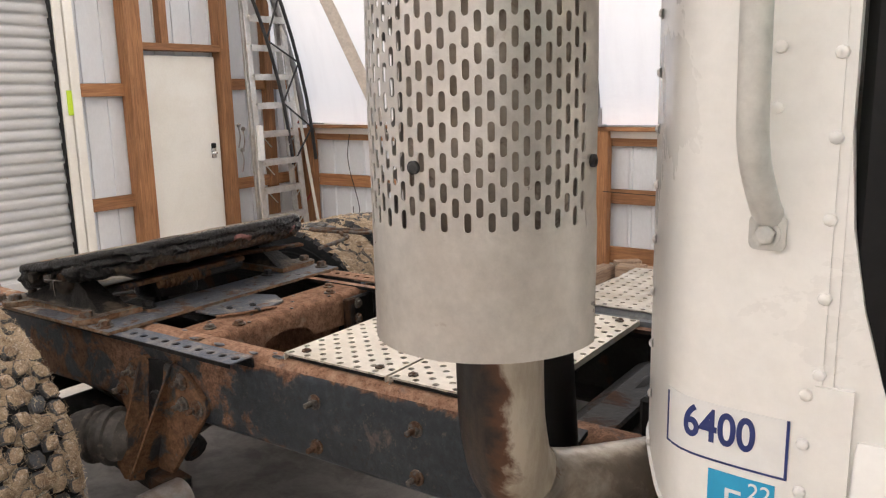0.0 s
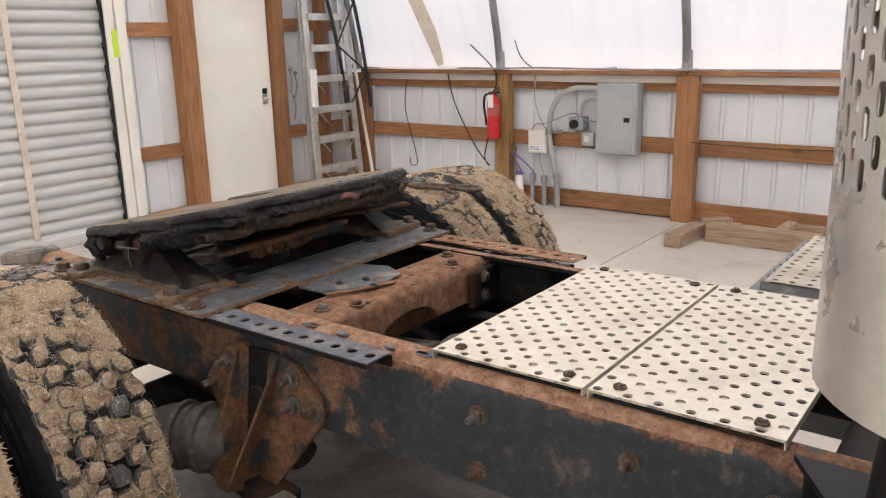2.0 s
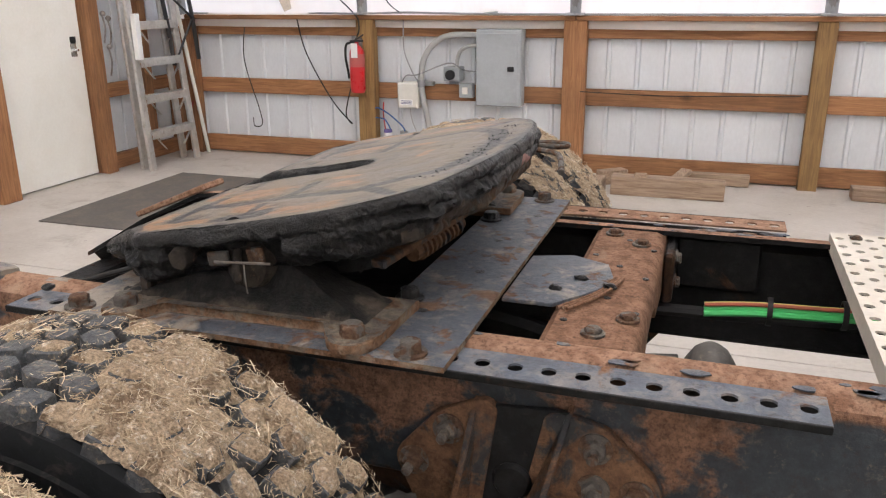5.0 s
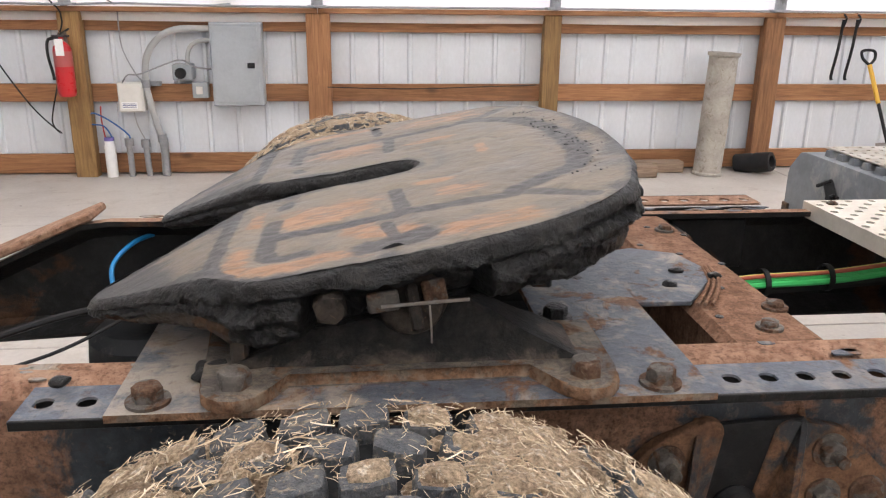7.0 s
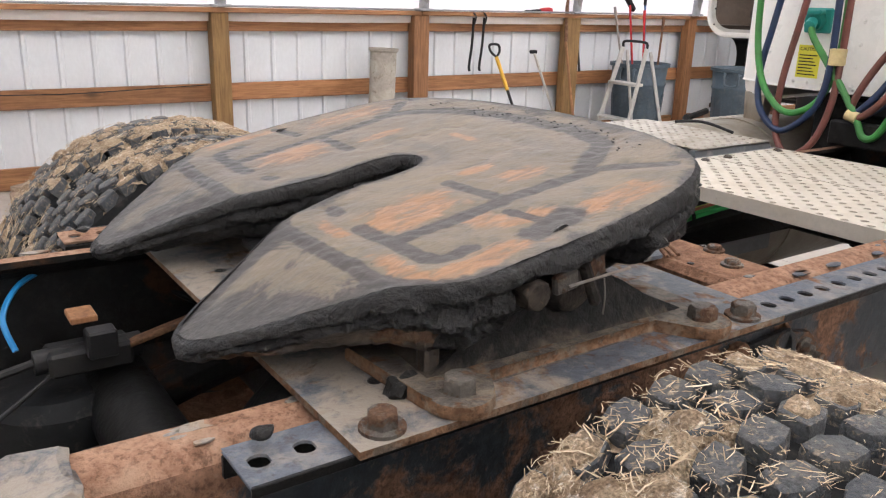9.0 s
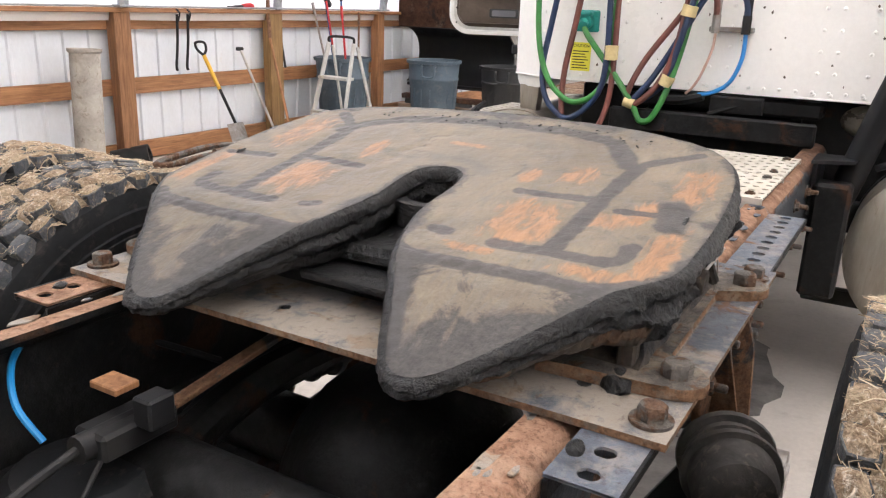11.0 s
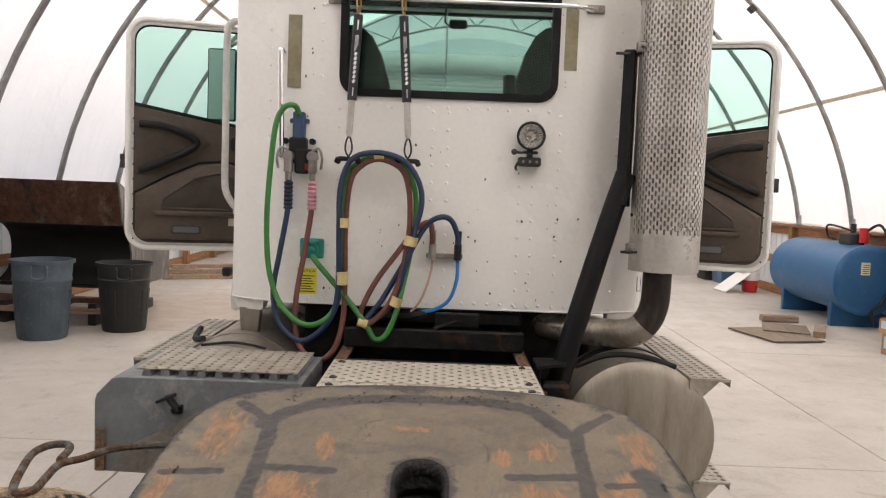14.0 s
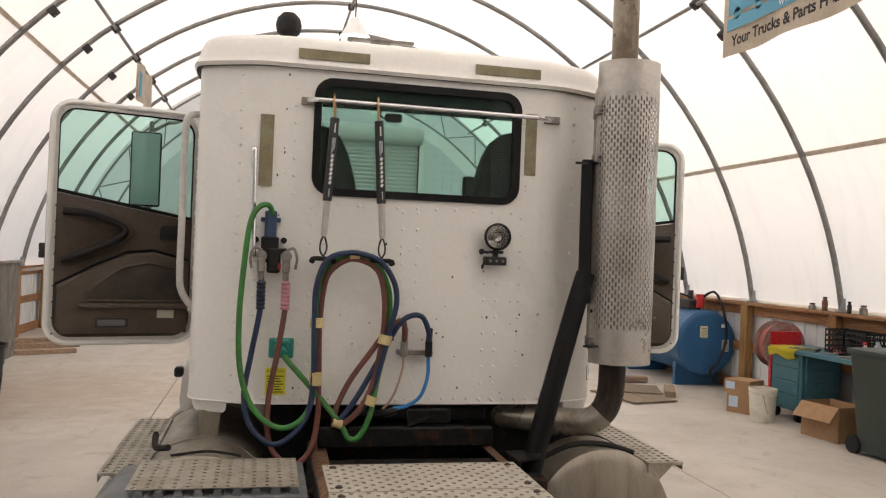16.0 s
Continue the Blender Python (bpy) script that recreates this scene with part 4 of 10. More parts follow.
# lubrication grooves cut in the plate: (points, half width)
GROOVES = [([(-2.012, 0.330), (-1.955, 0.285), (-1.915, 0.23), (-1.885, 0.12), (-1.875, 0.0), (-1.880, -0.12), (-1.905, -0.22), (-1.955, -0.262), (-2.012, -0.295)], 0.020)]
for s in (1, -1):
    GROOVES += [([(-2.012, s * 0.315), (-2.10, s * 0.308), (-2.20, s * 0.305), (-2.362, s * 0.302)], 0.0145), ([(-2.012, s * 0.312), (-1.975, s * 0.345), (-1.928, s * 0.395)], 0.012),
                ([(-2.37, s * 0.215), (-2.372, s * 0.25), (-2.369, s * 0.31), (-2.366, s * 0.375), (-2.35, s * 0.402), (-2.312, s * 0.404)], 0.0125), ([(-2.178, s * 0.30), (-2.18, s * 0.24), (-2.183, s * 0.165)], 0.011),
                ([(-2.05, s * 0.105), (-2.005, s * 0.12), (-1.985, s * 0.10), (-1.97, s * 0.05)], 0.008), ([(-2.14, s * 0.125), (-2.09, s * 0.13), (-2.05, s * 0.112)], 0.008),
                ([(-2.408, s * 0.44), (-2.436, s * 0.40), (-2.440, s * 0.30), (-2.442, s * 0.2), (-2.446, s * 0.10)], 0.012), ([(-2.455, s * 0.11), (-2.53, s * 0.152), (-2.60, s * 0.186)], 0.016)]
GROOVES += [([(-2.208, 0.47), (-2.198, 0.37)], 0.009), ([(-2.203, -0.345), (-2.196, -0.40)], 0.0085), ([(-2.165, -0.425), (-2.225, -0.432)], 0.024), ([(-2.361, -0.13), (-2.358, -0.11)], 0.013), ([(-2.36, 0.15), (-2.355, 0.13)], 0.011)]
# where bare rust shows: (x, y, reach along x, reach along y)
RUSTED = [(-2.06, 0.40, 0.10, 0.045), (-2.27, 0.235, 0.075, 0.055), (-2.29, -0.225, 0.085, 0.058), (-2.12, -0.155, 0.035, 0.02), (-2.09, -0.235, 0.045, 0.03), (-2.24, -0.345, 0.03, 0.03),
          (-2.07, -0.43, 0.075, 0.035), (-2.20, -0.385, 0.05, 0.02), (-2.32, -0.445, 0.09, 0.026), (-2.405, -0.40, 0.02, 0.07), (-2.40, -0.19, 0.014, 0.05), (-2.28, 0.46, 0.10, 0.02), (-2.10, 0.19, 0.05, 0.02), (-2.02, 0.02, 0.012, 0.05)]


def far_from(px, py, line, closed=False):
    """The distance of each point from a line of points."""
    best = np.full(px.shape, 9.0)
    for (ax, ay), (bx_, by_) in zip(line, line[1:] + (line[:1] if closed else [])):
        dx, dy = bx_ - ax, by_ - ay
        t = np.clip(((px - ax) * dx + (py - ay) * dy) / max(dx * dx + dy * dy, 1e-9), 0, 1)
        best = np.minimum(best, np.hypot(px - ax - t * dx, py - ay - t * dy))
    return best


px, py = np.array([v.co.x for v in b.verts]), np.array([v.co.y for v in b.verts])
cut_ = np.zeros(px.shape)
ragged = np.array([1.0 + 0.16 * noise.noise(v.co * 22) + 0.16 * noise.noise(v.co * 60) for v in b.verts])
blots = np.array([1.0 + 1.1 * noise.noise(v.co * 13 + Vector((5, 0, 0))) + 0.5 * noise.noise(v.co * 38) for v in b.verts])
for line, w_ in GROOVES:
    depth_ = 0.62 if w_ < 0.0082 else 1.0
    line = [(p.x, p.y) for p in glide([(x, y, 0) for x, y in line], 4)]
    cut_ = np.maximum(cut_, depth_ * np.clip(1.6 - 0.6 * far_from(px, py, line) / (w_ * ragged), 0, 1.6))
edge_ = far_from(px, py, top_ring, True)
reach_ = 0.016 + 0.030 * np.clip((px + 2.0) / 0.12, 0, 1) + 0.012 * np.clip((-py - 0.3) / 0.15, 0, 1) + 0.022 * np.clip((-2.5 - px) / 0.1, 0, 1)
horn = np.clip((-2.425 - px) / 0.03, 0, 1)
reach_ = reach_ * np.clip(blots, 0.35, 2.2) + horn * (0.045 + 0.13 * (np.abs(py) < 0.25) * np.clip(blots - 0.25, 0, 2)) + 0.02 * (np.abs(py) < 0.09)
rim_ = np.clip(1.4 - 0.9 * edge_ / reach_, 0, 1.4) + horn * np.clip(0.42 * blots - 0.17, 0, 0.6)
patch = np.zeros(px.shape)
for x, y, rx_, ry_ in RUSTED:
    patch = np.maximum(patch, np.clip(1.6 - np.maximum(np.abs(px - x) / rx_, np.abs(py - y) / ry_) * 0.45 - 0.55 * np.hypot((px - x) / rx_, (py - y) / ry_), 0, 1))
for v, c_ in zip(b.verts, np.clip(cut_, 0, 1)):
    v.co.z = z_top(v.co.x) + 0.0022 * noise.noise(v.co * 9) + 0.0008 * noise.noise(v.co * 40) - 0.003 * c_ * (0.7 + 0.6 * noise.noise(v.co * 70))
m, nt, ln, bs = nodes("fifth_wheel_steel")
vec = coords(nt, ln)


def painted(name):
    n = nt.new("ShaderNodeAttribute")
    n.attribute_name = name
    return n.outputs["Fac"]


def plus(a, c, k):
    n = nt.new("ShaderNodeMath")
    n.operation = "MULTIPLY_ADD"
    ln.new(c, n.inputs[0])
    n.inputs[1].default_value = k
    ln.new(a, n.inputs[2])
    return n.outputs[0]


n1, n3 = noise_tex(nt, ln, vec, 16, 7, 0.68, 0.5), noise_tex(nt, ln, vec, 95, 4, 0.7)
n2 = noise_tex(nt, ln, coords(nt, ln, (1.0, 3.2, 1.0)), 13, 7, 0.66, 1.3)
n4 = noise_tex(nt, ln, vec, 6, 7, 0.62, 0.8)
c = blend(nt, ln, ramp(nt, ln, n4, 0.36, 0.64), (0.112, 0.088, 0.060), (0.190, 0.154, 0.107))
c = blend(nt, ln, ramp(nt, ln, n2, 0.48, 0.64, 0, 0.6), c, (0.135, 0.122, 0.106))
smear = noise_tex(nt, ln, coords(nt, ln, (1.6, 1.0, 1.0)), 4.2, 6, 0.6, 1.6)
c = blend(nt, ln, ramp(nt, ln, smear, 0.50, 0.64, 0, 0.55), c, (0.072, 0.066, 0.060))
c = blend(nt, ln, ramp(nt, ln, n1, 0.58, 0.72, 0, 0.45), c, (0.10, 0.088, 0.072))
wear = ramp(nt, ln, plus(painted("rust_patch"), n2, 2.4), 1.80, 2.22, 0, 0.85)
c = blend(nt, ln, wear, c, blend(nt, ln, ramp(nt, ln, n2, 0.40, 0.60), (0.20, 0.098, 0.042), (0.315, 0.165, 0.078)))
film = ramp(nt, ln, plus(painted("grease_rim"), noise_tex(nt, ln, vec, 11, 8, 0.75, 0.9), 2.6), 2.28, 2.62, 0, 0.93)
c = blend(nt, ln, film, c, blend(nt, ln, ramp(nt, ln, n3, 0.35, 0.65), (0.022, 0.021, 0.021), (0.052, 0.047, 0.043)))
fill = ramp(nt, ln, plus(painted("grease_cut"), n1, 0.7), 1.20, 1.42, 0, 0.92)
tone = blend(nt, ln, ramp(nt, ln, n4, 0.38, 0.62), (0.028, 0.026, 0.026), (0.058, 0.053, 0.050))
c = blend(nt, ln, fill, c, tone)
c = blend(nt, ln, ramp(nt, ln, n3, 0.66, 0.70, 0, 0.75), c, (0.03, 0.026, 0.022))
n5 = noise_tex(nt, ln, coords(nt, ln, (1.0, 3.0, 1.0)), 40, 6, 0.75, 1.2)
hue = nt.new("ShaderNodeHueSaturation")
ln.new(ramp(nt, ln, n5, 0.3, 0.7, 0.82, 1.14), hue.inputs["Value"])
ln.new(c, hue.inputs["Color"])
ln.new(hue.outputs["Color"], bs.inputs["Base Color"])
ln.new(ramp(nt, ln, n4, 0.3, 0.7, 0.36, 0.55), bs.inputs["Roughness"])
bs.inputs["Metallic"].default_value = 0.1
bs.inputs["Specular IOR Level"].default_value = 0.35
bump(nt, ln, bs, plus(n3, n1, 0.8), 0.5, 0.003)
FWTOP = m
tp = part("top_plate", b, FWTOP, fw, "worn bare steel top plate with rust patches", 60)
for key, vals in (("grease_cut", cut_), ("grease_rim", rim_), ("rust_patch", patch)):
    at_ = tp.data.attributes.new(key, "FLOAT", "POINT")
    at_.data.foreach_set("value", vals.astype(np.float32))

# greasy side of the plate: lip, crust and lower edge, hollowed at the pivots
BARE = rusted("bare_casting", (0.045, 0.037, 0.030), (0.060, 0.033, 0.020), (0.105, 0.062, 0.036), amount=0.45, scale=13, dust=(0.10, 0.078, 0.057), dusty=0.54)
PINK = surface("faded_red_paint", (0.30, 0.135, 0.12), (0.20, 0.09, 0.075), (0.06, 0.045, 0.04), rough=0.6, scale=18, relief=0.2)


def skirt_part(x):
    """How much of its full height the skirt keeps towards the horns."""
    return 0.92 * (1.0 - 0.56 * min(1.0, max(0.0, (-2.40 - x) / 0.2)))


b = B()
layers = []
prof = [(0.0065, -0.0004), (0.002, -0.0035), (-0.002, -0.008), (-0.004, -0.015), (-0.005, -0.024), (-0.002, -0.030), (0.000, -0.036), (-0.004, -0.045), (-0.003, -0.056), (0.003, -0.066), (0.006, -0.078), (0.012, -0.090), (0.03, -0.099), (0.06, -0.098)]
fine = [(p.x, p.y) for p in glide([(x, y, 0) for x, y in ring], 5, True)]
prof = [(p.x, p.y) for p in glide([(d, z, 0) for d, z in prof], 2)]
for d, dz in prof:
    layers.append([b.verts.new((x, y, z_top(x) + dz * skirt_part(x))) for x, y in inset(fine, d)])
for i, (a, c_) in enumerate(zip(layers, layers[1:])):
    dep = -prof[i][1]
    for k in range(len(a)):
        f = b.faces.new((a[k - 1], a[k], c_[k], c_[k - 1]))
        x, y = fine[k]
        q = 0.02 * noise.noise((x * 12, y * 12, 4))
        if x < -2.40 and abs(y) > 0.2 and dep > 0.056 + q:
            f.material_index = 1
        elif x > -1.9 and dep > 0.066 + 1.6 * q:
            f.material_index = 1
        elif x > -1.9 and 0.045 + q < dep < 0.075 and (0.0 < y < 0.09 or 0.33 < y < 0.37):
            f.material_index = 2
for i, lay_ in enumerate(layers[1:-2]):
    dep = -prof[i + 1][1]
    for v in lay_:
        side = 0.45 if abs(v.co.y) < 0.16 else (0.6 if v.co.x < -2.45 else 1.0)
        flat_ = Vector((v.co.x * 0.4, v.co.y * 0.4, v.co.z * 1.6))
        out = Vector((v.co.x + 2.2, v.co.y, 0)).normalized()
        ledge = 0.007 if noise.noise(flat_ * 24 + Vector((3, 1, 0))) > 0.06 else 0.0
        off = noise.noise_vector(flat_ * 26) * 0.008 + noise.noise_vector(v.co * 55) * 0.005 + noise.noise_vector(v.co * 130) * 0.003
        low = min(1.0, max(0.0, (dep - 0.018) / 0.012))
        v.co += (off + out * ledge) * (side * (0.22 + 0.78 * low))
        if abs(v.co.y) > 0.40:
            w_ = min(1.0, max(0.0, (v.co.x + 2.315) / 0.02)) * min(1.0, max(0.0, (-2.075 - v.co.x) / 0.02))
            v.co.y -= math.copysign(0.052 * w_ * min(1.0, max(0.0, (dep - 0.030) / 0.010)), v.co.y)
part("skirt", b, [GREASE, BARE, PINK], fw, "side rim caked in black grease", 60)
b = B()
lo = [b.verts.new((x, y, z_top(x) - 0.088 * skirt_part(x))) for x, y in inset(ring, 0.055)]
es = [b.edges.new((lo[k - 1], lo[k])) for k in range(len(lo))]
bmesh.ops.triangle_fill(b, use_beauty=True, edges=es)
part("underside", b, GREASE, fw)
# grease crumbs on the front bead
rnd = random.Random(5)
b = B()
for _ in range(90):
    y = rnd.uniform(-0.3, 0.3)
    x = -1.872 - 0.30 * y * y + rnd.gauss(0, 0.014)
    r = rnd.uniform(0.0006, 0.0026)
    bmesh.ops.create_icosphere(b, subdivisions=1, radius=r, matrix=Matrix.Translation((x, y, z_top(x) + 0.001)) @ Matrix.Diagonal((1.0, 1.4, 0.6, 1)))
part("grease_debris", b, GREASE, fw, "crumbs of black grease", kind="stuff")
# throat, jaw and levers under the plate
b = B()
bx(b, -2.36, -1.95, -0.17, 0.17, 0.985, 1.02, 0.012)
bmesh.ops.subdivide_edges(b, edges=b.edges[:], cuts=2, use_grid_fill=True)
lump(b, 0.006, 30)
for r0_, r1_, z0_, z1_ in ((0.076, 0.050, 1.02, 1.075), (0.050, 0.030, 1.02, 1.052)):
    ring_prism(b, [(-2.178 + r0_ * math.cos(a), r0_ * math.sin(a)) for a in [k * math.pi / 14 for k in range(28)]], [(-2.178 + r1_ * math.cos(a), r1_ * math.sin(a)) for a in [k * math.pi / 14 for k in range(28)]], z0_, z1_)
part("lock_jaw", b, GREASE, fw, "grease-covered locking jaw")
b = B()
prism(b, [(-2.43, -0.10), (-2.40, -0.13), (-2.30, -0.12), (-2.24, -0.06), (-2.24, 0.06), (-2.30, 0.12), (-2.40, 0.13), (-2.43, 0.10)], 0.972, 0.986, None, 0.004)
lump(b, 0.003, 60)
part("jaw_tongue", b, GREASE, fw, "greasy tongue plate below the throat")
b = B()
beam(b, (-2.34, -0.08, 0.99), (-1.98, 0.30, 1.03), 0.05, 0.012, 0.003)
beam(b, (-1.98, 0.30, 1.03), (-1.93, 0.47, 1.03), 0.04, 0.012, 0.003)
part("lock_lever", b, BRACKETP, fw)
# cam and springs seen under the front edge
b = B()
beam(b, (-1.98, -0.34, 1.015), (-1.90, 0.12, 1.04), 0.03, 0.016, 0.003)
cyl(b, (-1.96, -0.22, 1.00), (-1.93, -0.02, 1.01), 0.016, n=12)
for k in range(9):
    cyl(b, (-1.955 + 0.003 * k, -0.20 + 0.018 * k, 1.001 + 0.001 * k), (-1.954 + 0.003 * k, -0.193 + 0.018 * k, 1.0015 + 0.001 * k), 0.021, n=12)
part("release_spring", b, BRACKETP, fw, "rusty release cam and spring")
b = B()
tube(b, [(-1.80, 0.44, 1.03), (-1.854, 0.673, 1.03), (-1.94, 0.735, 1.03), (-1.979, 0.765, 1.03), (-2.05, 0.757, 1.03), (-2.128, 0.745, 1.03), (-2.152, 0.762, 1.03), (-2.119, 0.789, 1.03), (-2.02, 0.825, 1.03), (-1.92, 0.853, 1.03), (-1.865, 0.845, 1.03), (-1.852, 0.815, 1.03), (-1.876, 0.792, 1.03), (-1.965, 0.772, 1.034)], 0.0085, 8, 4)
part("release_handle", b, BOLTP, fw, "bent rusty steel release handle")
SADDLEP = rusted("saddle_mud", (0.060, 0.053, 0.046), (0.085, 0.050, 0.031), (0.17, 0.092, 0.050), amount=0.36, scale=15, dust=(0.24, 0.195, 0.145), dusty=0.53, fine=160)
WEBP, nt, ln, bs = nodes("greased_web")
vec = coords(nt, ln)
wide_, mid_, tiny_ = noise_tex(nt, ln, vec, 9, 7, 0.68, 0.8), noise_tex(nt, ln, vec, 34, 6, 0.72), noise_tex(nt, ln, vec, 120, 4, 0.7)
high = nt.new("ShaderNodeSeparateXYZ")
ln.new(vec, high.inputs[0])
low_ = blend(nt, ln, ramp(nt, ln, mid_, 0.38, 0.62), (0.042, 0.033, 0.026), (0.105, 0.083, 0.062))
low_ = blend(nt, ln, ramp(nt, ln, wide_, 0.56, 0.66, 0, 0.8), low_, (0.125, 0.066, 0.037))
dark_ = blend(nt, ln, ramp(nt, ln, mid_, 0.40, 0.66), (0.006, 0.006, 0.006), (0.024, 0.021, 0.018))
ln.new(blend(nt, ln, ramp(nt, ln, plus(high.outputs[2], wide_, 0.14), 1.016, 1.034), low_, dark_), bs.inputs["Base Color"])
bs.inputs["Roughness"].default_value, bs.inputs["Specular IOR Level"].default_value = 0.6, 0.2
bump(nt, ln, bs, plus(tiny_, mid_, 1.5), 0.8, 0.005)
SMUT = surface("smutty_steel", (0.055, 0.044, 0.034), (0.018, 0.015, 0.013), (0.13, 0.082, 0.05), rough=0.7, scale=26, fine=160, cut=(0.38, 0.58), cut3=(0.60, 0.70), relief=0.6, depth=0.004, spec=0.15)
# saddles that carry the plate: a flanged base, a web under the pivot, boss, lock key and bolts
for s in (1, -1):
    def at_(q, s=s):
        return (q[0], s * q[1])
    ears = []
    for cx, a0, a1 in ((-2.395, 200, 20), (-1.955, 160, -20)):
        ears.append([(cx + 0.043 * math.cos(radians(-a)), 0.505 - 0.043 * math.sin(radians(-a))) for a in np.linspace(a0, a1, 9)])
    shape = [(-2.455, 0.33)] + ears[0] + [(-2.335, 0.478), (-2.02, 0.472)] + ears[1] + [(-1.905, 0.33)]
    b = B()
    prism(b, [at_(q) for q in (shape if s < 0 else shape[::-1])], 0.9345, 0.953, None, 0.0035)
    b.normal_update()
    for f in b.faces:
        f.material_index = 1 if abs(f.normal.z) < 0.85 else 0
    sad = part("saddle", b, [SADDLEP, EDGERUST], fw, "rusty cast saddle bolted to the plate")
    b = B()
    sec = []
    n_ = 26
    for j in range(13):
        v_ = j / 12
        z = 0.951 + 0.135 * v_
        reach0, reach1 = -2.415 + 0.165 * (1 - (1 - v_) ** 2.2), -1.945 - 0.195 * (1 - (1 - v_) ** 1.6)
        yo, yi = 0.462 - 0.030 * (1 - (1 - v_) ** 3), 0.345 + 0.04 * v_
        loop = [(reach0 + (reach1 - reach0) * i / n_, yo) for i in range(n_ + 1)] + [(reach1 + (reach0 - reach1) * i / n_, yi) for i in range(n_ + 1)]
        sec.append([b.verts.new((x, s * y, z)) for x, y in loop])
    for a, c_ in zip(sec, sec[1:]):
        for k in range(len(a)):
            b.faces.new((a[k - 1], a[k], c_[k], c_[k - 1]))
    b.faces.new(sec[-1])
    lump(b, 0.004, 34, s)
    lump(b, 0.003, 90, s)
    part("saddle_web", b, WEBP, fw, "saddle web smeared with black grease", 45)
    b = B()
    lathe(b, [(0, 0.0), (0.050, 0.0), (0.048, 0.018), (0.041, 0.031), (0.032, 0.035), (0, 0.035)], 24, Matrix.Translation((-2.175, s * 0.425, 1.033)) @ Matrix.Rotation(radians(-90 * s), 4, "X"))
    lump(b, 0.003, 50, s)
    part("pivot_boss", b, SMUT, fw, "greasy dark brown pivot boss")
    b = B()
    hexbolt(b, (-2.193, s * 0.452, 1.086), (0, s, 0.35), 0.017, 0.02)
    lump(b, 0.003, 60)
    part("boss_bolt", b, GREASE, fw, "grease-covered boss bolt")
    b = B()
    beam(b, (-2.178, s * 0.474, 1.068), (-2.168, s * 0.494, 1.012), 0.015, 0.015, 0.004)
    part("lock_key", b, SMUT, fw, "dirty brown pivot lock key")
    b = B()
    beam(b, (-2.232, s * 0.478, 1.044), (-2.192, s * 0.478, 1.050), 0.012, 0.026, 0.003)
    part("key_bracket", b, BOLTP, fw, "rusty bracket of the lock key")
    b = B()
    beam(b, (-2.162, s * 0.466, 1.052), (-2.132, s * 0.466, 1.058), 0.012, 0.03, 0.003)
    part("key_bracket", b, BOLTP, fw, "rusty bracket of the lock key")
    b = B()
    cyl(b, (-2.215, s * 0.488, 1.044), (-2.105, s * 0.490, 1.052), 0.0024, n=6)
    tube(b, [(-2.155, s * 0.492, 1.046), (-2.153, s * 0.494, 1.02), (-2.152, s * 0.492, 0.995)], 0.0013, 6)
    part("cotter_wire", b, STEEL, fw, "bent cotter wire")
    b = B()
    cyl(b, (-2.278, s * 0.42, 1.05), (-2.277, s * 0.480, 1.047), 0.0125, n=12)
    hexbolt(b, (-2.277, s * 0.478, 1.047), (0, s, -0.05), 0.0185, 0.026, False)
    part("pin_bolt", b, SMUT, fw, "dusty hexagon pin bolt")
    b = B()
    bx(b, -2.408, -2.386, *sorted((s * 0.425, s * 0.452)), 0.945, 1.03, 0.004)
    part("stop_bar", b, BARE, fw, "rusty stop bar")
    for gx, gy, gr in ((-2.436, 0.442, 0.024), (-2.425, 0.455, 0.014), (-2.62, 0.455, 0.012)):
        b = B()
        bmesh.ops.create_icosphere(b, subdivisions=3, radius=gr, matrix=Matrix.Translation((gx, s * gy, 0.94)) @ Matrix.Diagonal((1.1, 0.9, 0.6, 1)))
        lump(b, gr * 0.45, 60)
        part("grease_lump", b, GREASE, fw, "lump of spilled grease")

# cross members and what shows between the rails
b = B()
pr = [(-1.69, 0.70), (-1.69, 0.90), (-1.675, 0.915), (-1.545, 0.915), (-1.530, 0.909), (-1.522, 0.897), (-1.52, 0.880), (-1.532, 0.880), (-1.545, 0.902), (-1.665, 0.902), (-1.678, 0.89), (-1.678, 0.70)]
prism(b, pr, -0.40, 0.40, AX_Y)
arch = [(-0.035 + 0.125 * math.cos(radians(a)), 0.80 + 0.052 * math.sin(radians(a))) for a in range(0, 181, 15)]
prism(b, [(0.40, 0.8805), (0.40, 0.79), (0.20, 0.795)] + arch + [(-0.20, 0.785), (-0.40, 0.785), (-0.40, 0.8805)], -1.532, -1.52, AX_X)
cm = part("cross_member", b, RAILRUST, truck, "rust-orange channel cross member")
b = B()
bx(b, -1.519, -1.495, 0.25, 0.418, 0.775, 0.895, 0.006)
gus = part("gusset", b, UNDER, cm, "dark rusty corner gusset")
b = B()
bx(b, -1.495, -1.30, 0.395, 0.418, 0.768, 0.898, 0.006)
part("gusset", b, UNDER, cm, "dark rusty corner gusset")
many("bolt", ((-0.01, 0.87), (0.0, 0.81)), lambda b, p: hexbolt(b, (-1.495, 0.31, p[1]), (1, 0, 0), 0.012, 0.014), BOLTP, gus)
b = B()
ball(b, (-1.40, 0.02, 0.70), 0.085, 18, (0.7, 1, 1))
cyl(b, (-1.46, 0.02, 0.70), (-1.62, 0.02, 0.68), 0.05, n=16)
part("shaft_joint", b, CHAMBERP, truck, "dusty drive shaft joint")
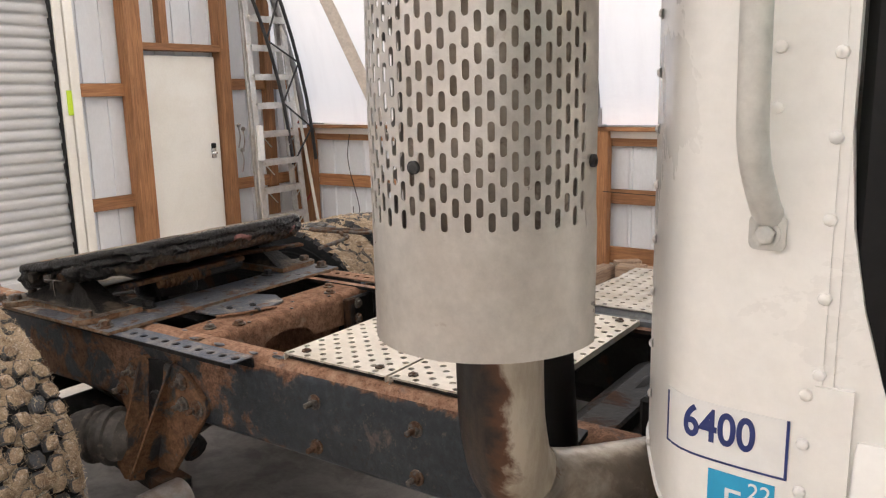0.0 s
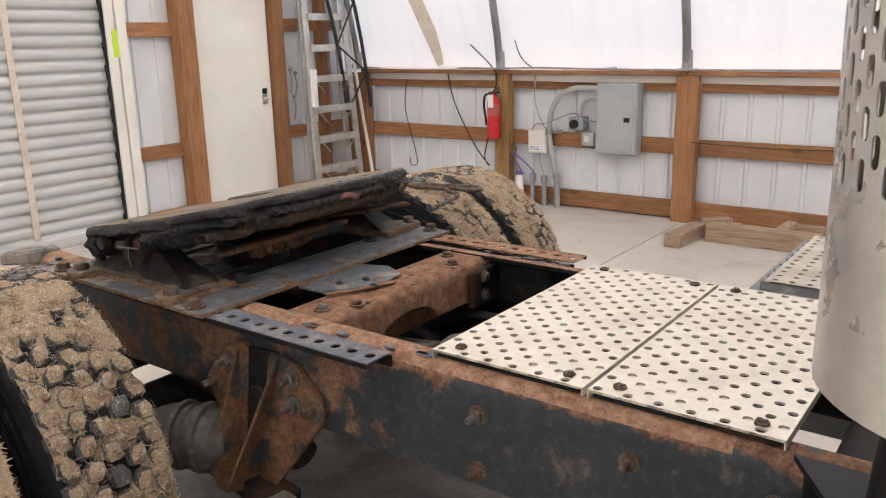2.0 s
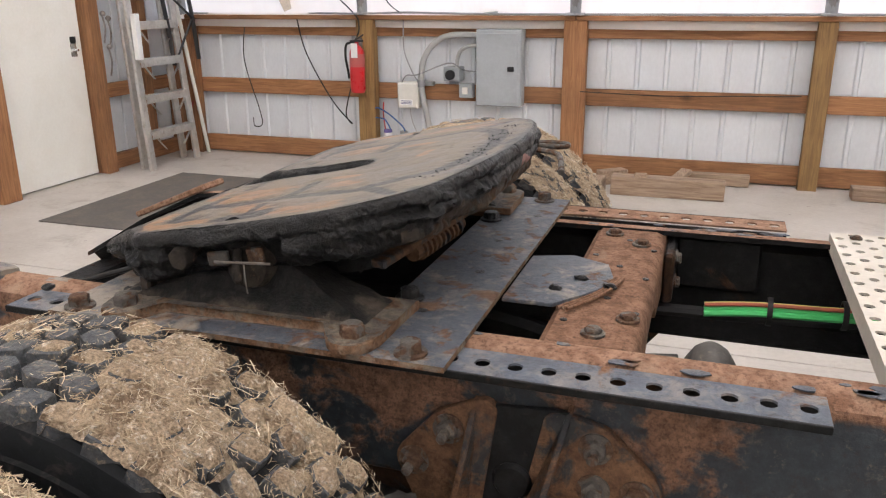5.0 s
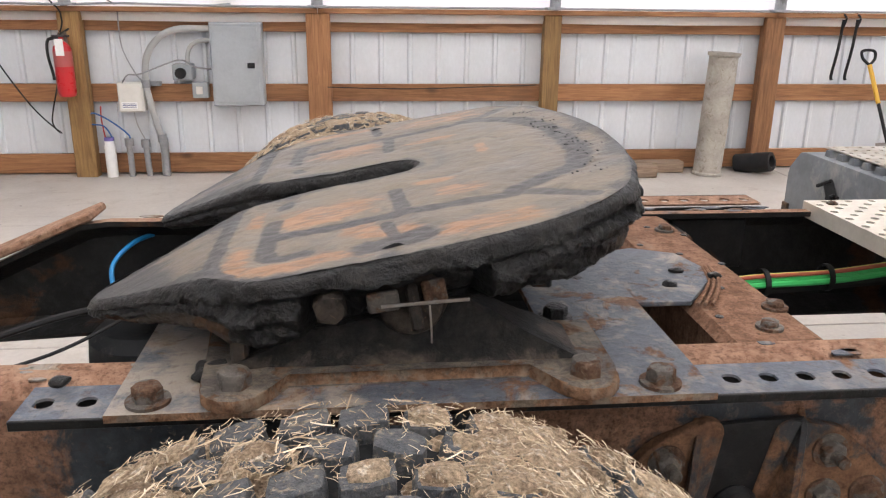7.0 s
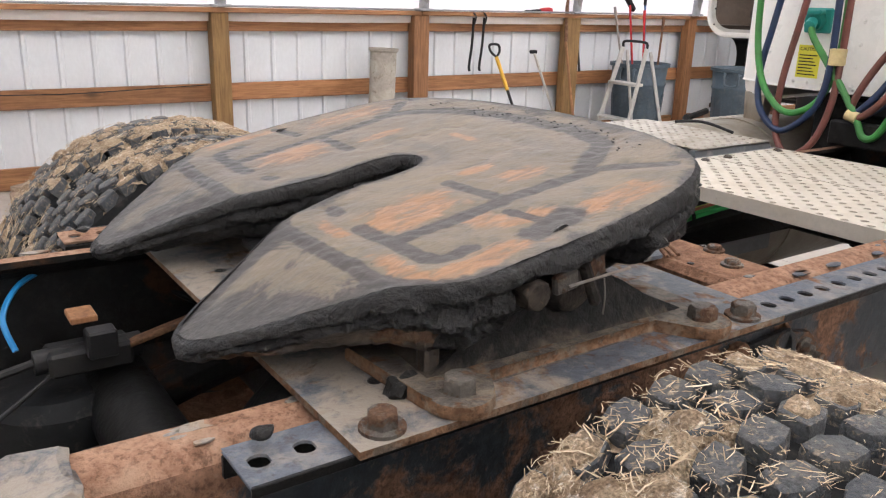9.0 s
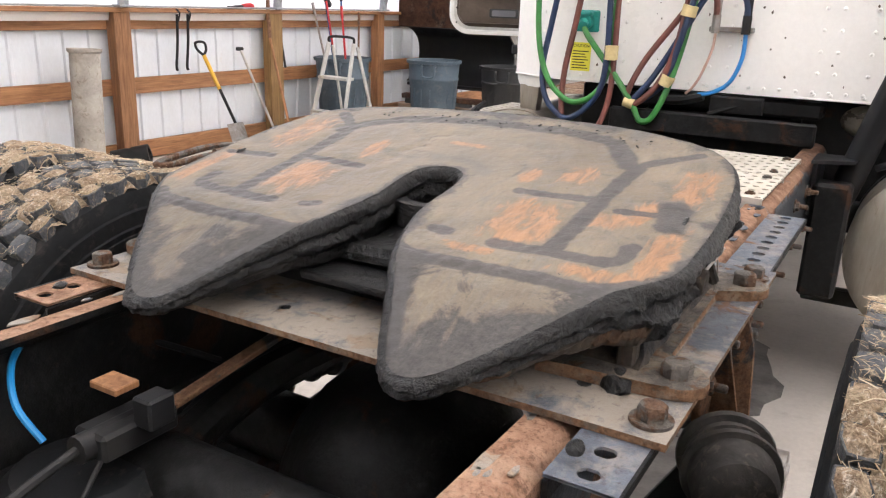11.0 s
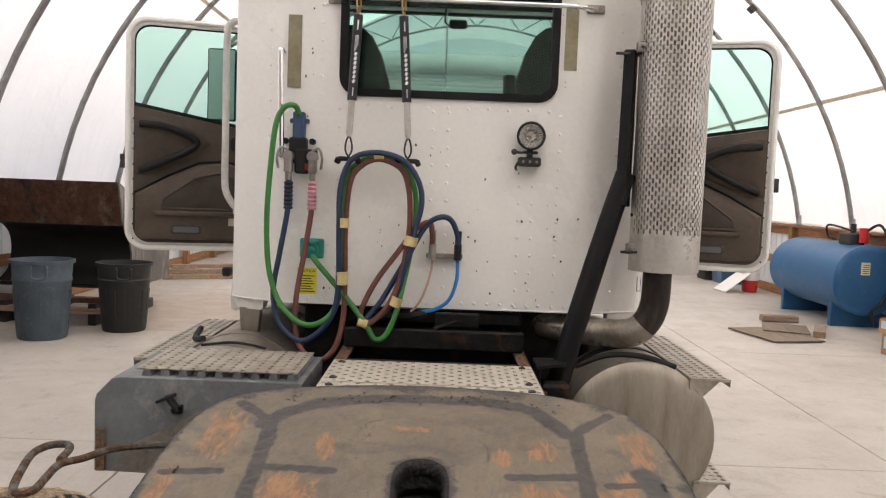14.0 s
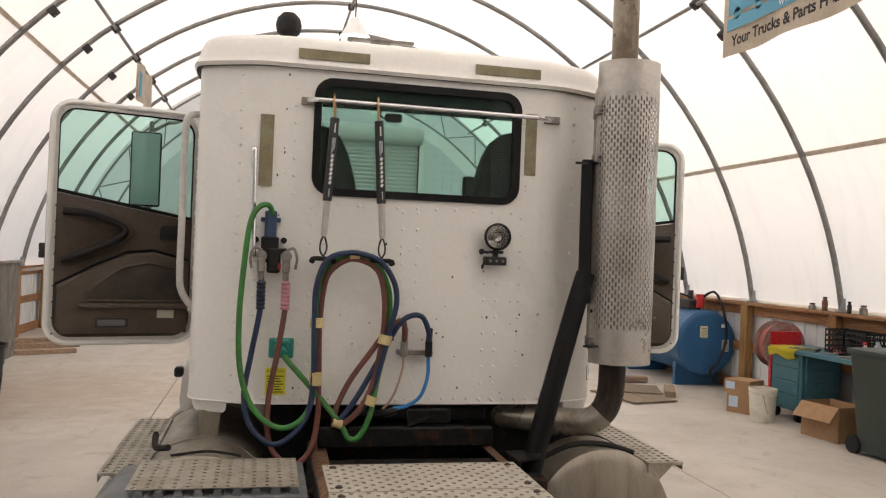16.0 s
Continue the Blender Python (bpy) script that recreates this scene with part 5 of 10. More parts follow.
many("bolt", ((-1.60, -0.30), (-1.57, 0.24), (-1.64, 0.31), (-1.55, -0.22)), lambda b, p: hexbolt(b, (*p, 0.915), (0, 0, 1), 0.013, 0.014), BOLTP, cm)
# holes drawn as black discs, their inner shade as colour
many("bolt_hole", [(-1.66 + 0.12 * ((k * 5) % 3) / 2, -0.25 + 0.065 * k) for k in range(9)], lambda b, p: cyl(b, (*p, 0.9145), (*p, 0.9165), 0.007, n=10), GREASE, cm)
b = B()
prism(b, [(-1.786, -0.205), (-1.69, -0.205), (-1.62, -0.11), (-1.60, -0.03), (-1.62, 0.05), (-1.70, 0.09), (-1.786, 0.06)], 0.917, 0.926, None, 0.002)
pl_ = part("cover_plate", b, PLATEP, truck, "grey bolted cover plate with curled rust scale")
many("bolt", ((-1.66, -0.06), (-1.70, -0.13), (-1.60, -0.09)), lambda b, p: lump(ball(b, (*p, 0.928), 0.012, 8, (1.2, 0.8, 0.6)), 0.004, 90), GREASE, pl_)
b = B()
for k in range(3):
    tube(b, [(-1.68 + 0.01 * k, -0.208 - 0.006 * k, 0.920 + 0.002 * k), (-1.645 + 0.010 * k, -0.155 - 0.004 * k, 0.921 + 0.002 * k), (-1.615 + 0.009 * k, -0.10, 0.922 + 0.002 * k), (-1.596 + 0.007 * k, -0.02, 0.922)], 0.0035, 6)
part("rust_scale", b, RAILRUST, pl_, "curled layers of rust scale")
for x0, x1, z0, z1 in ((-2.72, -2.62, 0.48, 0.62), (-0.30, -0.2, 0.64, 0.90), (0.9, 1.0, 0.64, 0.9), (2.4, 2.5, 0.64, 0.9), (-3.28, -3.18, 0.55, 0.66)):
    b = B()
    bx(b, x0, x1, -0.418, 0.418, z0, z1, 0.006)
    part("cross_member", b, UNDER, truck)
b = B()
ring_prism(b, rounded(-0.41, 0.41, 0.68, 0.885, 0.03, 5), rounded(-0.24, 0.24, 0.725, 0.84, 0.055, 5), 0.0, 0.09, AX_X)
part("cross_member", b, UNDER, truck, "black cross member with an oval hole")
# near-black parts added to fill the dark space between the rails
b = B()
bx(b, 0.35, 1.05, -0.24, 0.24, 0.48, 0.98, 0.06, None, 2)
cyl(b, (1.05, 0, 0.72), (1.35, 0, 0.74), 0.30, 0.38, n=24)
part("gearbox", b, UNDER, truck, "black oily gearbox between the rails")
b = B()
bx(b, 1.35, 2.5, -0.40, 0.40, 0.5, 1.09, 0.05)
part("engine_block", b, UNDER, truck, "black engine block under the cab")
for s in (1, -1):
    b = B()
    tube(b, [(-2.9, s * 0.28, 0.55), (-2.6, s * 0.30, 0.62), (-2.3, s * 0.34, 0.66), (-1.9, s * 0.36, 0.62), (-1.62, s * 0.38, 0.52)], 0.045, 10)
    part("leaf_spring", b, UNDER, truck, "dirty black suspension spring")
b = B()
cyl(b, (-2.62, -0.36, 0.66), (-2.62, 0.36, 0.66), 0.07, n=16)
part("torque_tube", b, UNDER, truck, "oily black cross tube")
# rear axle, drive shaft, air bags, chambers
def lobed(circles):
    """The outline that a band drawn tight round some circles would take."""
    pts = sorted({(round(x + r * math.cos(k * math.pi / 10), 5), round(z + r * math.sin(k * math.pi / 10), 5)) for x, z, r in circles for k in range(20)})
    halves = []
    for seq in (pts, pts[::-1]):
        h = []
        for p in seq:
            while len(h) > 1 and (h[-1][0] - h[-2][0]) * (p[1] - h[-2][1]) - (h[-1][1] - h[-2][1]) * (p[0] - h[-2][0]) <= 1e-9:
                h.pop()
            h.append(p)
        halves += h[:-1]
    return halves


b = B()
cyl(b, (-2.22, -0.95, 0.525), (-2.22, 0.95, 0.525), 0.075, n=18)
ball(b, (-2.24, 0, 0.53), 0.25, 24, (1.1, 0.95, 1.0))
cyl(b, (-2.05, 0, 0.55), (-1.90, 0, 0.58), 0.11, 0.07, n=18)
axle = part("rear_axle", b, UNDER, truck, "dirty drive axle housing")
b = B()
cyl(b, (-1.90, 0, 0.58), (0.9, 0, 0.72), 0.05, n=16)
ball(b, (-1.9, 0, 0.58), 0.075, 12)
part("drive_shaft", b, UNDER, truck)
for s in (1, -1):
    b = B()
    m = Matrix.Translation((-2.72, s * 0.30, 0.48))
    lathe(b, [(0, 0), (0.10, 0), (0.125, 0.03), (0.13, 0.08), (0.12, 0.11), (0.13, 0.15), (0.125, 0.2), (0.10, 0.225), (0, 0.225)], 24, m)
    part("air_bag", b, TYRE, truck, "black rubber suspension air bag")
    b = B()
    beam(b, (-1.60, s * 0.46, 0.42), (-2.75, s * 0.32, 0.46), 0.09, 0.07, 0.01)
    part("suspension_arm", b, UNDER, truck)
    # hanger bracket
    b = B()
    for circles in (((-1.811, 0.779, 0.034), (-1.874, 0.707, 0.034), (-1.80, 0.53, 0.03), (-1.75, 0.82, 0.022)), ((-1.566, 0.79, 0.035), (-1.498, 0.716, 0.040), (-1.69, 0.47, 0.035), (-1.63, 0.815, 0.022))):
        prism(b, lobed(circles), s * -0.432, s * -0.450, AX_Y, 0.004)
    hang = part("hanger_bracket", b, BRACKETP, truck, "rusty suspension hanger bracket")
    for pts in (((-1.765, 0.432, 0.84), (-1.768, 0.456, 0.815), (-1.796, 0.505, 0.63), (-1.825, 0.532, 0.476), (-1.79, 0.532, 0.436), (-1.80, 0.432, 0.40)),
                ((-1.608, 0.432, 0.85), (-1.612, 0.456, 0.828), (-1.637, 0.500, 0.712), (-1.746, 0.532, 0.470), (-1.77, 0.532, 0.436), (-1.745, 0.432, 0.41))):
        b = B()
        faces_ = [[b.verts.new((px_ + d, s * py_, pz_)) for px_, py_, pz_ in pts] for d in (-0.005, 0.005)]
        for q in range(len(pts)):
            b.faces.new((faces_[0][q - 1], faces_[0][q], faces_[1][q], faces_[1][q - 1]))
        b.faces.new(faces_[0])
        b.faces.new(faces_[1][::-1])
        bmesh.ops.bevel(b, geom=b.edges[:], offset=0.002, segments=1, affect="EDGES")
        part("hanger_rib", b, BRACKETP, hang)
    b = B()
    prism(b, [(-1.77, 0.83), (-1.61, 0.84), (-1.64, 0.70), (-1.74, 0.46), (-1.80, 0.44), (-1.80, 0.50)], s * -0.434, s * -0.446, AX_Y, 0.002)
    part("hanger_web", b, UNDER, hang, "dark web between the ribs")
    b = B()
    lathe(b, [(0, 0), (0.032, 0), (0.034, 0.006), (0.028, 0.014), (0.012, 0.015), (0, 0.010)], 22, Matrix.Translation((-1.70, s * 0.445, 0.70)) @ Matrix.Rotation(radians(-90 * s), 4, "X"))
    part("hanger_boss", b, UNDER, hang, "black round boss")
    b = B()
    cyl(b, (-1.60, s * 0.46, 0.395), (-1.60, s * 0.60, 0.395), 0.066, n=26)
    cyl(b, (-1.60, s * 0.60, 0.395), (-1.60, s * 0.606, 0.395), 0.04, n=20)
    part("bushing", b, STEEL, hang, "grey steel bushing eye")
    def hbolt(b, p, s=s):
        hexbolt(b, (p[0], s * 0.45, p[1]), (0, s, 0), 0.0165, 0.018, True, 0.009)
    many("bolt", ((-1.811, 0.779), (-1.874, 0.707), (-1.566, 0.787), (-1.566, 0.712), (-1.498, 0.714)), hbolt, BOLTP, hang)
    b = B()
    m = Matrix.Translation((-1.90, s * 0.52, 0.56)) @ Matrix.Rotation(radians(90), 4, "Y") @ Matrix.Rotation(radians(20 * s), 4, "X")
    lathe(b, [(0, -0.12), (0.045, -0.12), (0.07, -0.105), (0.082, -0.07), (0.083, -0.035), (0.095, -0.033), (0.097, -0.026), (0.095, -0.019), (0.083, -0.017), (0.083, 0.0), (0.09, 0.003), (0.083, 0.008), (0.083, 0.03), (0.096, 0.033), (0.098, 0.042), (0.096, 0.05), (0.082, 0.052), (0.075, 0.085), (0.04, 0.11), (0, 0.11)], 28, m)
    part("brake_chamber", b, CHAMBERP, truck, "round dusty grey brake chamber with clamp bands")
# levelling valve with blue line
val = B()
bx(val, -2.74, -2.60, 0.08, 0.15, 0.745, 0.79, 0.006)
cyl(val, (-2.76, 0.115, 0.77), (-2.58, 0.115, 0.77), 0.022, n=12)
bx(val, -2.68, -2.63, 0.05, 0.09, 0.78, 0.83, 0.004)
valve = part("levelling_valve", val, BLACKPL, truck, "black air levelling valve")
b = B()
bx(b, -2.695, -2.65, 0.105, 0.165, 0.83, 0.842, 0.002, None)
valve.location.y = 0.13
part("valve_tag", b, LUMBER[2], valve, "small tan block")
b = B()
tube(b, [(-2.78, 0.16, 0.78), (-2.79, 0.2, 0.83), (-2.755, 0.26, 0.865), (-2.70, 0.31, 0.875)], 0.0055)
part("blue_air_line", b, plain("blue_line", (0.015, 0.20, 0.46), 0.35), valve, "bright blue air line")
b = B()
tube(b, [(-2.70, 0.31, 0.875), (-2.6, 0.33, 0.87), (-2.48, 0.30, 0.80), (-2.35, 0.25, 0.72)], 0.007)
part("black_air_line", b, BLACKPL, valve)
b = B()
beam(b, (-2.62, 0.10, 0.775), (-2.36, 0.02, 0.87), 0.028, 0.01, 0.002)
part("valve_arm", b, BRACKETP, valve)
b = B()
tube(b, [(-2.76, 0.115, 0.77), (-2.9, 0.1, 0.745), (-3.1, 0.05, 0.69), (-3.25, 0, 0.64)], 0.008)
tube(b, [(-2.74, 0.09, 0.75), (-2.88, 0.02, 0.70), (-3.1, -0.05, 0.66)], 0.004)
part("air_line", b, BLACKPL, valve)
# wiring loom on the far rail
b = B()
tube(b, [(-1.55, 0.30, 0.74), (-1.3, 0.33, 0.735), (-1.0, 0.335, 0.75), (-0.6, 0.34, 0.77)], 0.016)
part("loom", b, BLACKPL, truck, "black ribbed cable conduit")
GREENL = plain("green_wire", (0.06, 0.50, 0.13), 0.4)
for k, (mat_, dy, dz, r) in enumerate(((GREENL, 0.0, 0.03, 0.008), (GREENL, 0.012, 0.022, 0.008), (plain("red_wire", (0.40, 0.09, 0.05), 0.5), 0.005, 0.042, 0.005), (plain("yellow_wire", (0.62, 0.58, 0.16), 0.5), -0.006, 0.04, 0.005))):
    b = B()
    tube(b, [(-1.42, 0.31 - dy, 0.72 + dz), (-1.3, 0.325 - dy, 0.728 + dz), (-1.1, 0.33 - dy, 0.735 + dz), (-0.9, 0.335 - dy, 0.755 + dz), (-0.6, 0.34 - dy, 0.775 + dz)], r)
    part("loom_wire", b, mat_, truck)
many("cable_tie", ((-1.28, 0.74), (-1.12, 0.75), (-0.95, 0.765)),
     lambda b, p: ring_prism(b, [(0.33 + 0.034 * math.cos(a), p[1] + 0.034 * math.sin(a) + 0.012) for a in [k * math.pi / 8 for k in range(16)]],
                             [(0.33 + 0.029 * math.cos(a), p[1] + 0.029 * math.sin(a) + 0.012) for a in [k * math.pi / 8 for k in range(16)]], p[0], p[0] + 0.012, AX_X), BLACKPL, truck)


# ---- wheels ----
MUD = surface("dried_mud", (0.48, 0.365, 0.25), (0.25, 0.175, 0.115), (0.74, 0.65, 0.53), rough=0.95, scale=20, fine=240, cut=(0.46, 0.62), cut3=(0.53, 0.66), relief=1.0, depth=0.012, grain=0.55, spec=0.15)
TREAD = surface("muddy_rubber", (0.052, 0.057, 0.064), (0.092, 0.092, 0.090), (0.30, 0.235, 0.165), rough=0.6, scale=22, fine=150, cut3=(0.55, 0.68), relief=0.7, depth=0.005, grain=0.4, spec=0.32)
STRAW, sn, sl, sb = nodes("straw")
isl = sn.new("ShaderNodeNewGeometry").outputs["Random Per Island"]
tan_ = blend(sn, sl, ramp(sn, sl, isl, 0.0, 0.75), (0.30, 0.215, 0.135), (0.60, 0.48, 0.33))
sl.new(blend(sn, sl, ramp(sn, sl, isl, 0.80, 1.0), tan_, (0.80, 0.71, 0.54)), sb.inputs["Base Color"])
sb.inputs["Roughness"].default_value = 0.85
sb.inputs["Specular IOR Level"].default_value = 0.25


KW = 0.982


def wheel(at, out, muddy, seed, straws):
    """A lugged tyre on a steel rim, caked with muddy straw in patches. out: the way its outer side faces."""
    x, y, z = at
    rnd = random.Random(seed)
    w = part("wheel", lathe(B(), [(0.07, -0.09), (0.07, 0.0), (0.14, 0.02), (0.20, 0.045), (0.215, 0.03), (0.15, -0.005), (0.10, -0.03), (0.10, -0.09)], 24,
                            Matrix.Translation(at) @ Matrix.Rotation(radians(-90 * out), 4, "X"), True), BRACKETP, truck, "dirty steel disc wheel")
    m = Matrix.Translation(at) @ Matrix.Rotation(radians(90), 4, "X") @ Matrix.Scale(KW, 4)
    prof = [(0.285, -0.105), (0.295, -0.12), (0.33, -0.138), (0.356, -0.1445), (0.358, -0.1425), (0.372, -0.146), (0.376, -0.143), (0.400, -0.1465), (0.402, -0.1445), (0.415, -0.146), (0.419, -0.143), (0.45, -0.143), (0.455, -0.1395), (0.478, -0.136), (0.492, -0.131), (0.50, -0.122), (0.503, -0.06), (0.504, 0)]
    prof = prof + [(r, -h) for r, h in prof[-2::-1]]
    part("tyre", lathe(B(), prof, 72, m), TYRE, w, "black rubber tyre, its sidewall scuffed", 25)
    rim = [(0.20, -0.10), (0.262, -0.10), (0.285, -0.118), (0.292, -0.112), (0.275, -0.09), (0.26, -0.05), (0.26, 0.05), (0.275, 0.09), (0.292, 0.112), (0.285, 0.118), (0.262, 0.10), (0.25, 0.04), (0.25, -0.04)]
    part("rim", lathe(B(), rim, 48, m, True), RAILRUST, w, "rust-brown wheel rim")

    def caked(a, q):
        """How thickly straw and mud lie at an angle from the top and a place across the tread."""
        p = Vector((math.sin(a) * 3.0, math.cos(a) * 3.0, q * 6 + seed * 3.1))
        c = noise.noise(p * 1.15) * 0.55 + noise.noise(p * 2.9) * 0.65 + muddy - 0.30
        c += 0.95 * math.exp(-((a - 0.31) / 0.145) ** 2) + 0.5 * max(0.0, abs(a) - 1.15) + 0.40 * min(1.0, max(0.0, (a - 0.42) / 0.1)) + 0.35 * math.exp(-((a + 0.42) / 0.14) ** 2)
        return c + 0.20 * max(0.0, abs(q) - 0.06) / 0.06 * (0.5 + noise.noise(p * 1.7 + Vector((7, 0, 0))))

    # lugs
    b = B()
    nrow = 52
    for row in range(5):
        yc = -0.104 + 0.052 * row
        edge = row in (0, 4)
        for k in range(nrow):
            a = 2 * math.pi * (k + 0.5 * (row % 2) + rnd.uniform(-0.05, 0.05)) / nrow
            hw, ha = (0.0225 if edge else 0.0215) * rnd.uniform(0.94, 1.04), 0.40 * 2 * math.pi / nrow
            sk = 0.35 * ha * (1 if row % 2 else -1)
            pts = [(-hw, -ha * 0.55 + sk), (-hw * 0.35, -ha), (hw * 0.55, -ha * 0.95), (hw, -ha * 0.45 - sk), (hw, ha * 0.55 - sk), (hw * 0.35, ha), (-hw * 0.55, ha * 0.95), (-hw, ha * 0.45 + sk)]
            r0, r1 = 0.490, 0.5255 - (0.004 if edge else 0) + rnd.uniform(-0.003, 0.001)
            rings_ = [[], [], [], []]
            aw = (a + math.pi) % (2 * math.pi) - math.pi
            for py_, pa in pts:
                for lst, r, sh in zip(rings_, (r0, r1 - 0.006, r1 - 0.0015, r1), (1.06, 1.0, 0.95, 0.84)):
                    aa = a + pa * sh
                    r += 0.0015 * noise.noise((aa * 40, py_ * 90 + row * 9, seed))
                    lst.append(b.verts.new((x + KW * r * math.sin(aa), y + yc + py_ * sh, z + KW * r * math.cos(aa))))
            n = len(pts)
            for p, q in zip(rings_, rings_[1:]):
                for i in range(n):
                    b.faces.new((p[i], p[(i + 1) % n], q[(i + 1) % n], q[i]))
            f = b.faces.new(rings_[-1])
            coat = caked(aw, yc) + rnd.uniform(-0.30, 0.30) + (0.30 if aw > 0.42 else 0.0)
            f.material_index = 1 if coat > 0.12 else 0
            # a cap of dried mud left on the block
            if coat > 0.02 and abs(aw) < 1.9:
                caps = []
                sz, dy_, da_ = rnd.uniform(0.70, 1.0), rnd.uniform(-0.004, 0.004), rnd.uniform(-0.006, 0.006)
                for sh, up_ in ((0.96, -0.006), (0.84, 0.0020), (0.50, 0.0055), (0.20, 0.0065)):
                    row_ = []
                    for py_, pa in pts:
                        k_ = sh * sz * (1.0 + 0.22 * noise.noise((pa * 60 + k, py_ * 50, seed + row)))
                        aa = a + da_ + pa * k_
                        r = r1 + up_ + 0.003 * noise.noise((aa * 50, py_ * k_ * 110 + row * 9, seed + sh * 3))
                        row_.append(b.verts.new((x + KW * r * math.sin(aa), y + yc + dy_ + py_ * k_, z + KW * r * math.cos(aa))))
                    caps.append(row_)
                for p, q in zip(caps, caps[1:]):
                    for i in range(n):
                        b.faces.new((p[i], p[(i + 1) % n], q[(i + 1) % n], q[i])).material_index = 1
                b.faces.new(caps[-1]).material_index = 1
    part("tread", b, [TREAD, MUD], w, "deep block tread", 40)
    # mud packed into the tread, proud of it in patches
    b = B()
    rows = []

    def mud_r(a, q):
        """How far out the packed mud reaches."""
        p = Vector((3.0 * math.sin(a), 3.0 * math.cos(a), q * 6 + seed * 3.1))
        c = caked(a, q)
        t = min(1.0, max(0.0, (c + 0.10) / 0.55))
        r = 0.4965 + 0.0295 * t * t * (3 - 2 * t) + (noise.noise(p * 6) * 0.004 + noise.noise(p * 15) * 0.004 + noise.noise(p * 34) * 0.0028) * (0.35 + t)
        return r - (0.012 * (abs(q) - 0.112) / 0.016 if abs(q) > 0.112 else 0.0)

    NU, NV = 460, 40
    for i in range(NU):
        a = 2 * math.pi * i / NU - math.pi
        row = []
        for j in range(NV + 1):
            q = -0.128 + 0.256 * j / NV
            r = mud_r(a, q)
            row.append(b.verts.new((x + KW * r * math.sin(a), y + q, z + KW * r * math.cos(a))))
        rows.append(row)
    for i in range(NU):
        for j in range(NV):
            f = b.faces.new((rows[i][j], rows[i][j + 1], rows[(i + 1) % NU][j + 1], rows[(i + 1) % NU][j]))
            f.material_index = 1 if caked(2 * math.pi * i / NU - math.pi, -0.128 + 0.256 * j / NV) < -0.02 else 0
    part("mud", b, [MUD, TREAD], w, "dried tan mud packed in the tread", 80, kind="stuff")
    # straw matted in the mud, a few stalks loose
    verts, faces = [], []
    for _ in range(straws):
        a, q = rnd.uniform(-1.7, 1.9), rnd.uniform(-0.127, 0.127)
        c = caked(a, q)
        if c + rnd.uniform(-0.35, 0.45) + (0.45 if rnd.random() < 0.06 else 0.0) < 0.12:
            continue
        top = mud_r(a, q)
        if top < 0.5215 and rnd.random() < 0.75:
            top = 0.5245
        kind_ = rnd.random()
        ln_ = 0.0022 + 0.0062 * rnd.random() ** 2
        if kind_ < 0.10:
            ln_ = rnd.uniform(0.007, 0.014)
        wd = rnd.uniform(0.00025, 0.0006) if kind_ > 0.05 else rnd.uniform(0.0006, 0.0011)
        th, lift, bow = rnd.uniform(0, math.pi), rnd.gauss(0.0, 0.07), rnd.gauss(0.0, 0.14)
        if kind_ > 0.985:
            lift, ln_ = rnd.uniform(0.3, 0.8), ln_ * 1.4
        rad, tan, ax = Vector((math.sin(a), 0, math.cos(a))), Vector((math.cos(a), 0, -math.sin(a))), Vector((0, 1, 0))
        flat = tan * math.cos(th) + ax * math.sin(th)
        d = (flat + rad * lift).normalized()
        cross = d.cross(rad).normalized()
        c0 = Vector(at) + rad * (top + rnd.uniform(-0.0004, 0.0022)) * KW + ax * q
        i0 = len(verts)
        for e in (-1.0, 0.0, 1.0):
            mid = c0 + d * (ln_ * e) + cross * (bow * ln_ * (1 - e * e)) - rad * (0.25 * ln_ * ln_ * e * e / 0.5 if lift < 0.25 else 0.0)
            wide = cross * (wd * (1.0 if e == 0.0 else 0.75))
            verts += [mid - wide, mid + wide, mid + rad * wd * 1.1]
        for o in (i0, i0 + 3):
            faces += [(o, o + 1, o + 4, o + 3), (o + 1, o + 2, o + 5, o + 4), (o + 2, o, o + 3, o + 5)]
    raw("straw", [tuple(v) for v in verts], faces, STRAW, w, "chopped straw stuck to the tread", kind="stuff")
    return w


WX, WZ = -2.235, 0.518
wheel((WX, -0.83, WZ), -1, 0.05, 1, 20000)
wheel((WX, -1.175, WZ), -1, 0.11, 2, 80000)
wheel((WX, 0.83, WZ), 1, 0.10, 3, 20000)
wheel((WX, 1.175, WZ), 1, 0.20, 4, 20000)


# ---- the cab ----
ZC0, ZC1 = 1.10, 2.62
SEAL = surface("window_rubber", (0.006, 0.006, 0.0065), (0.010, 0.010, 0.010), rough=0.5, scale=20, relief=0.05, spec=0.25)
b = B()
ring_prism(b, rounded(-0.62, 0.62, ZC0, ZC1, 0.004, 6), rounded(-0.497, 0.452, 2.062, 2.565, 0.075, 6), 0.0, 0.03, AX_X)
cab = part("cab", b, CABWHITE, truck, "white riveted aluminium cab with masking tape strips")


# plan of a rear corner, from the flat back wall round to the door edge: (x, distance from the middle)
CORNER = [(p.x, p.y) for p in glide([(0.0, 0.62, 0), (0.010, 0.70, 0), (0.039, 0.78, 0), (0.075, 0.86, 0), (0.106, 0.922, 0), (0.131, 0.953, 0), (0.160, 0.970, 0), (0.21, 0.979, 0), (0.28, 0.984, 0), (0.41, 0.986, 0)], 5)]
CH = 0.986


def skin(x, s):
    """The half width of the cab at x, with its rounded rear corners."""
    return s * float(np.interp(x, [q[0] for q in CORNER], [q[1] for q in CORNER]))


def back_x(y):
    """How far forward the rear skin lies at a distance y from the middle."""
    return float(np.interp(abs(y), [q[1] for q in CORNER], [q[0] for q in CORNER])) if abs(y) > 0.62 else 0.0


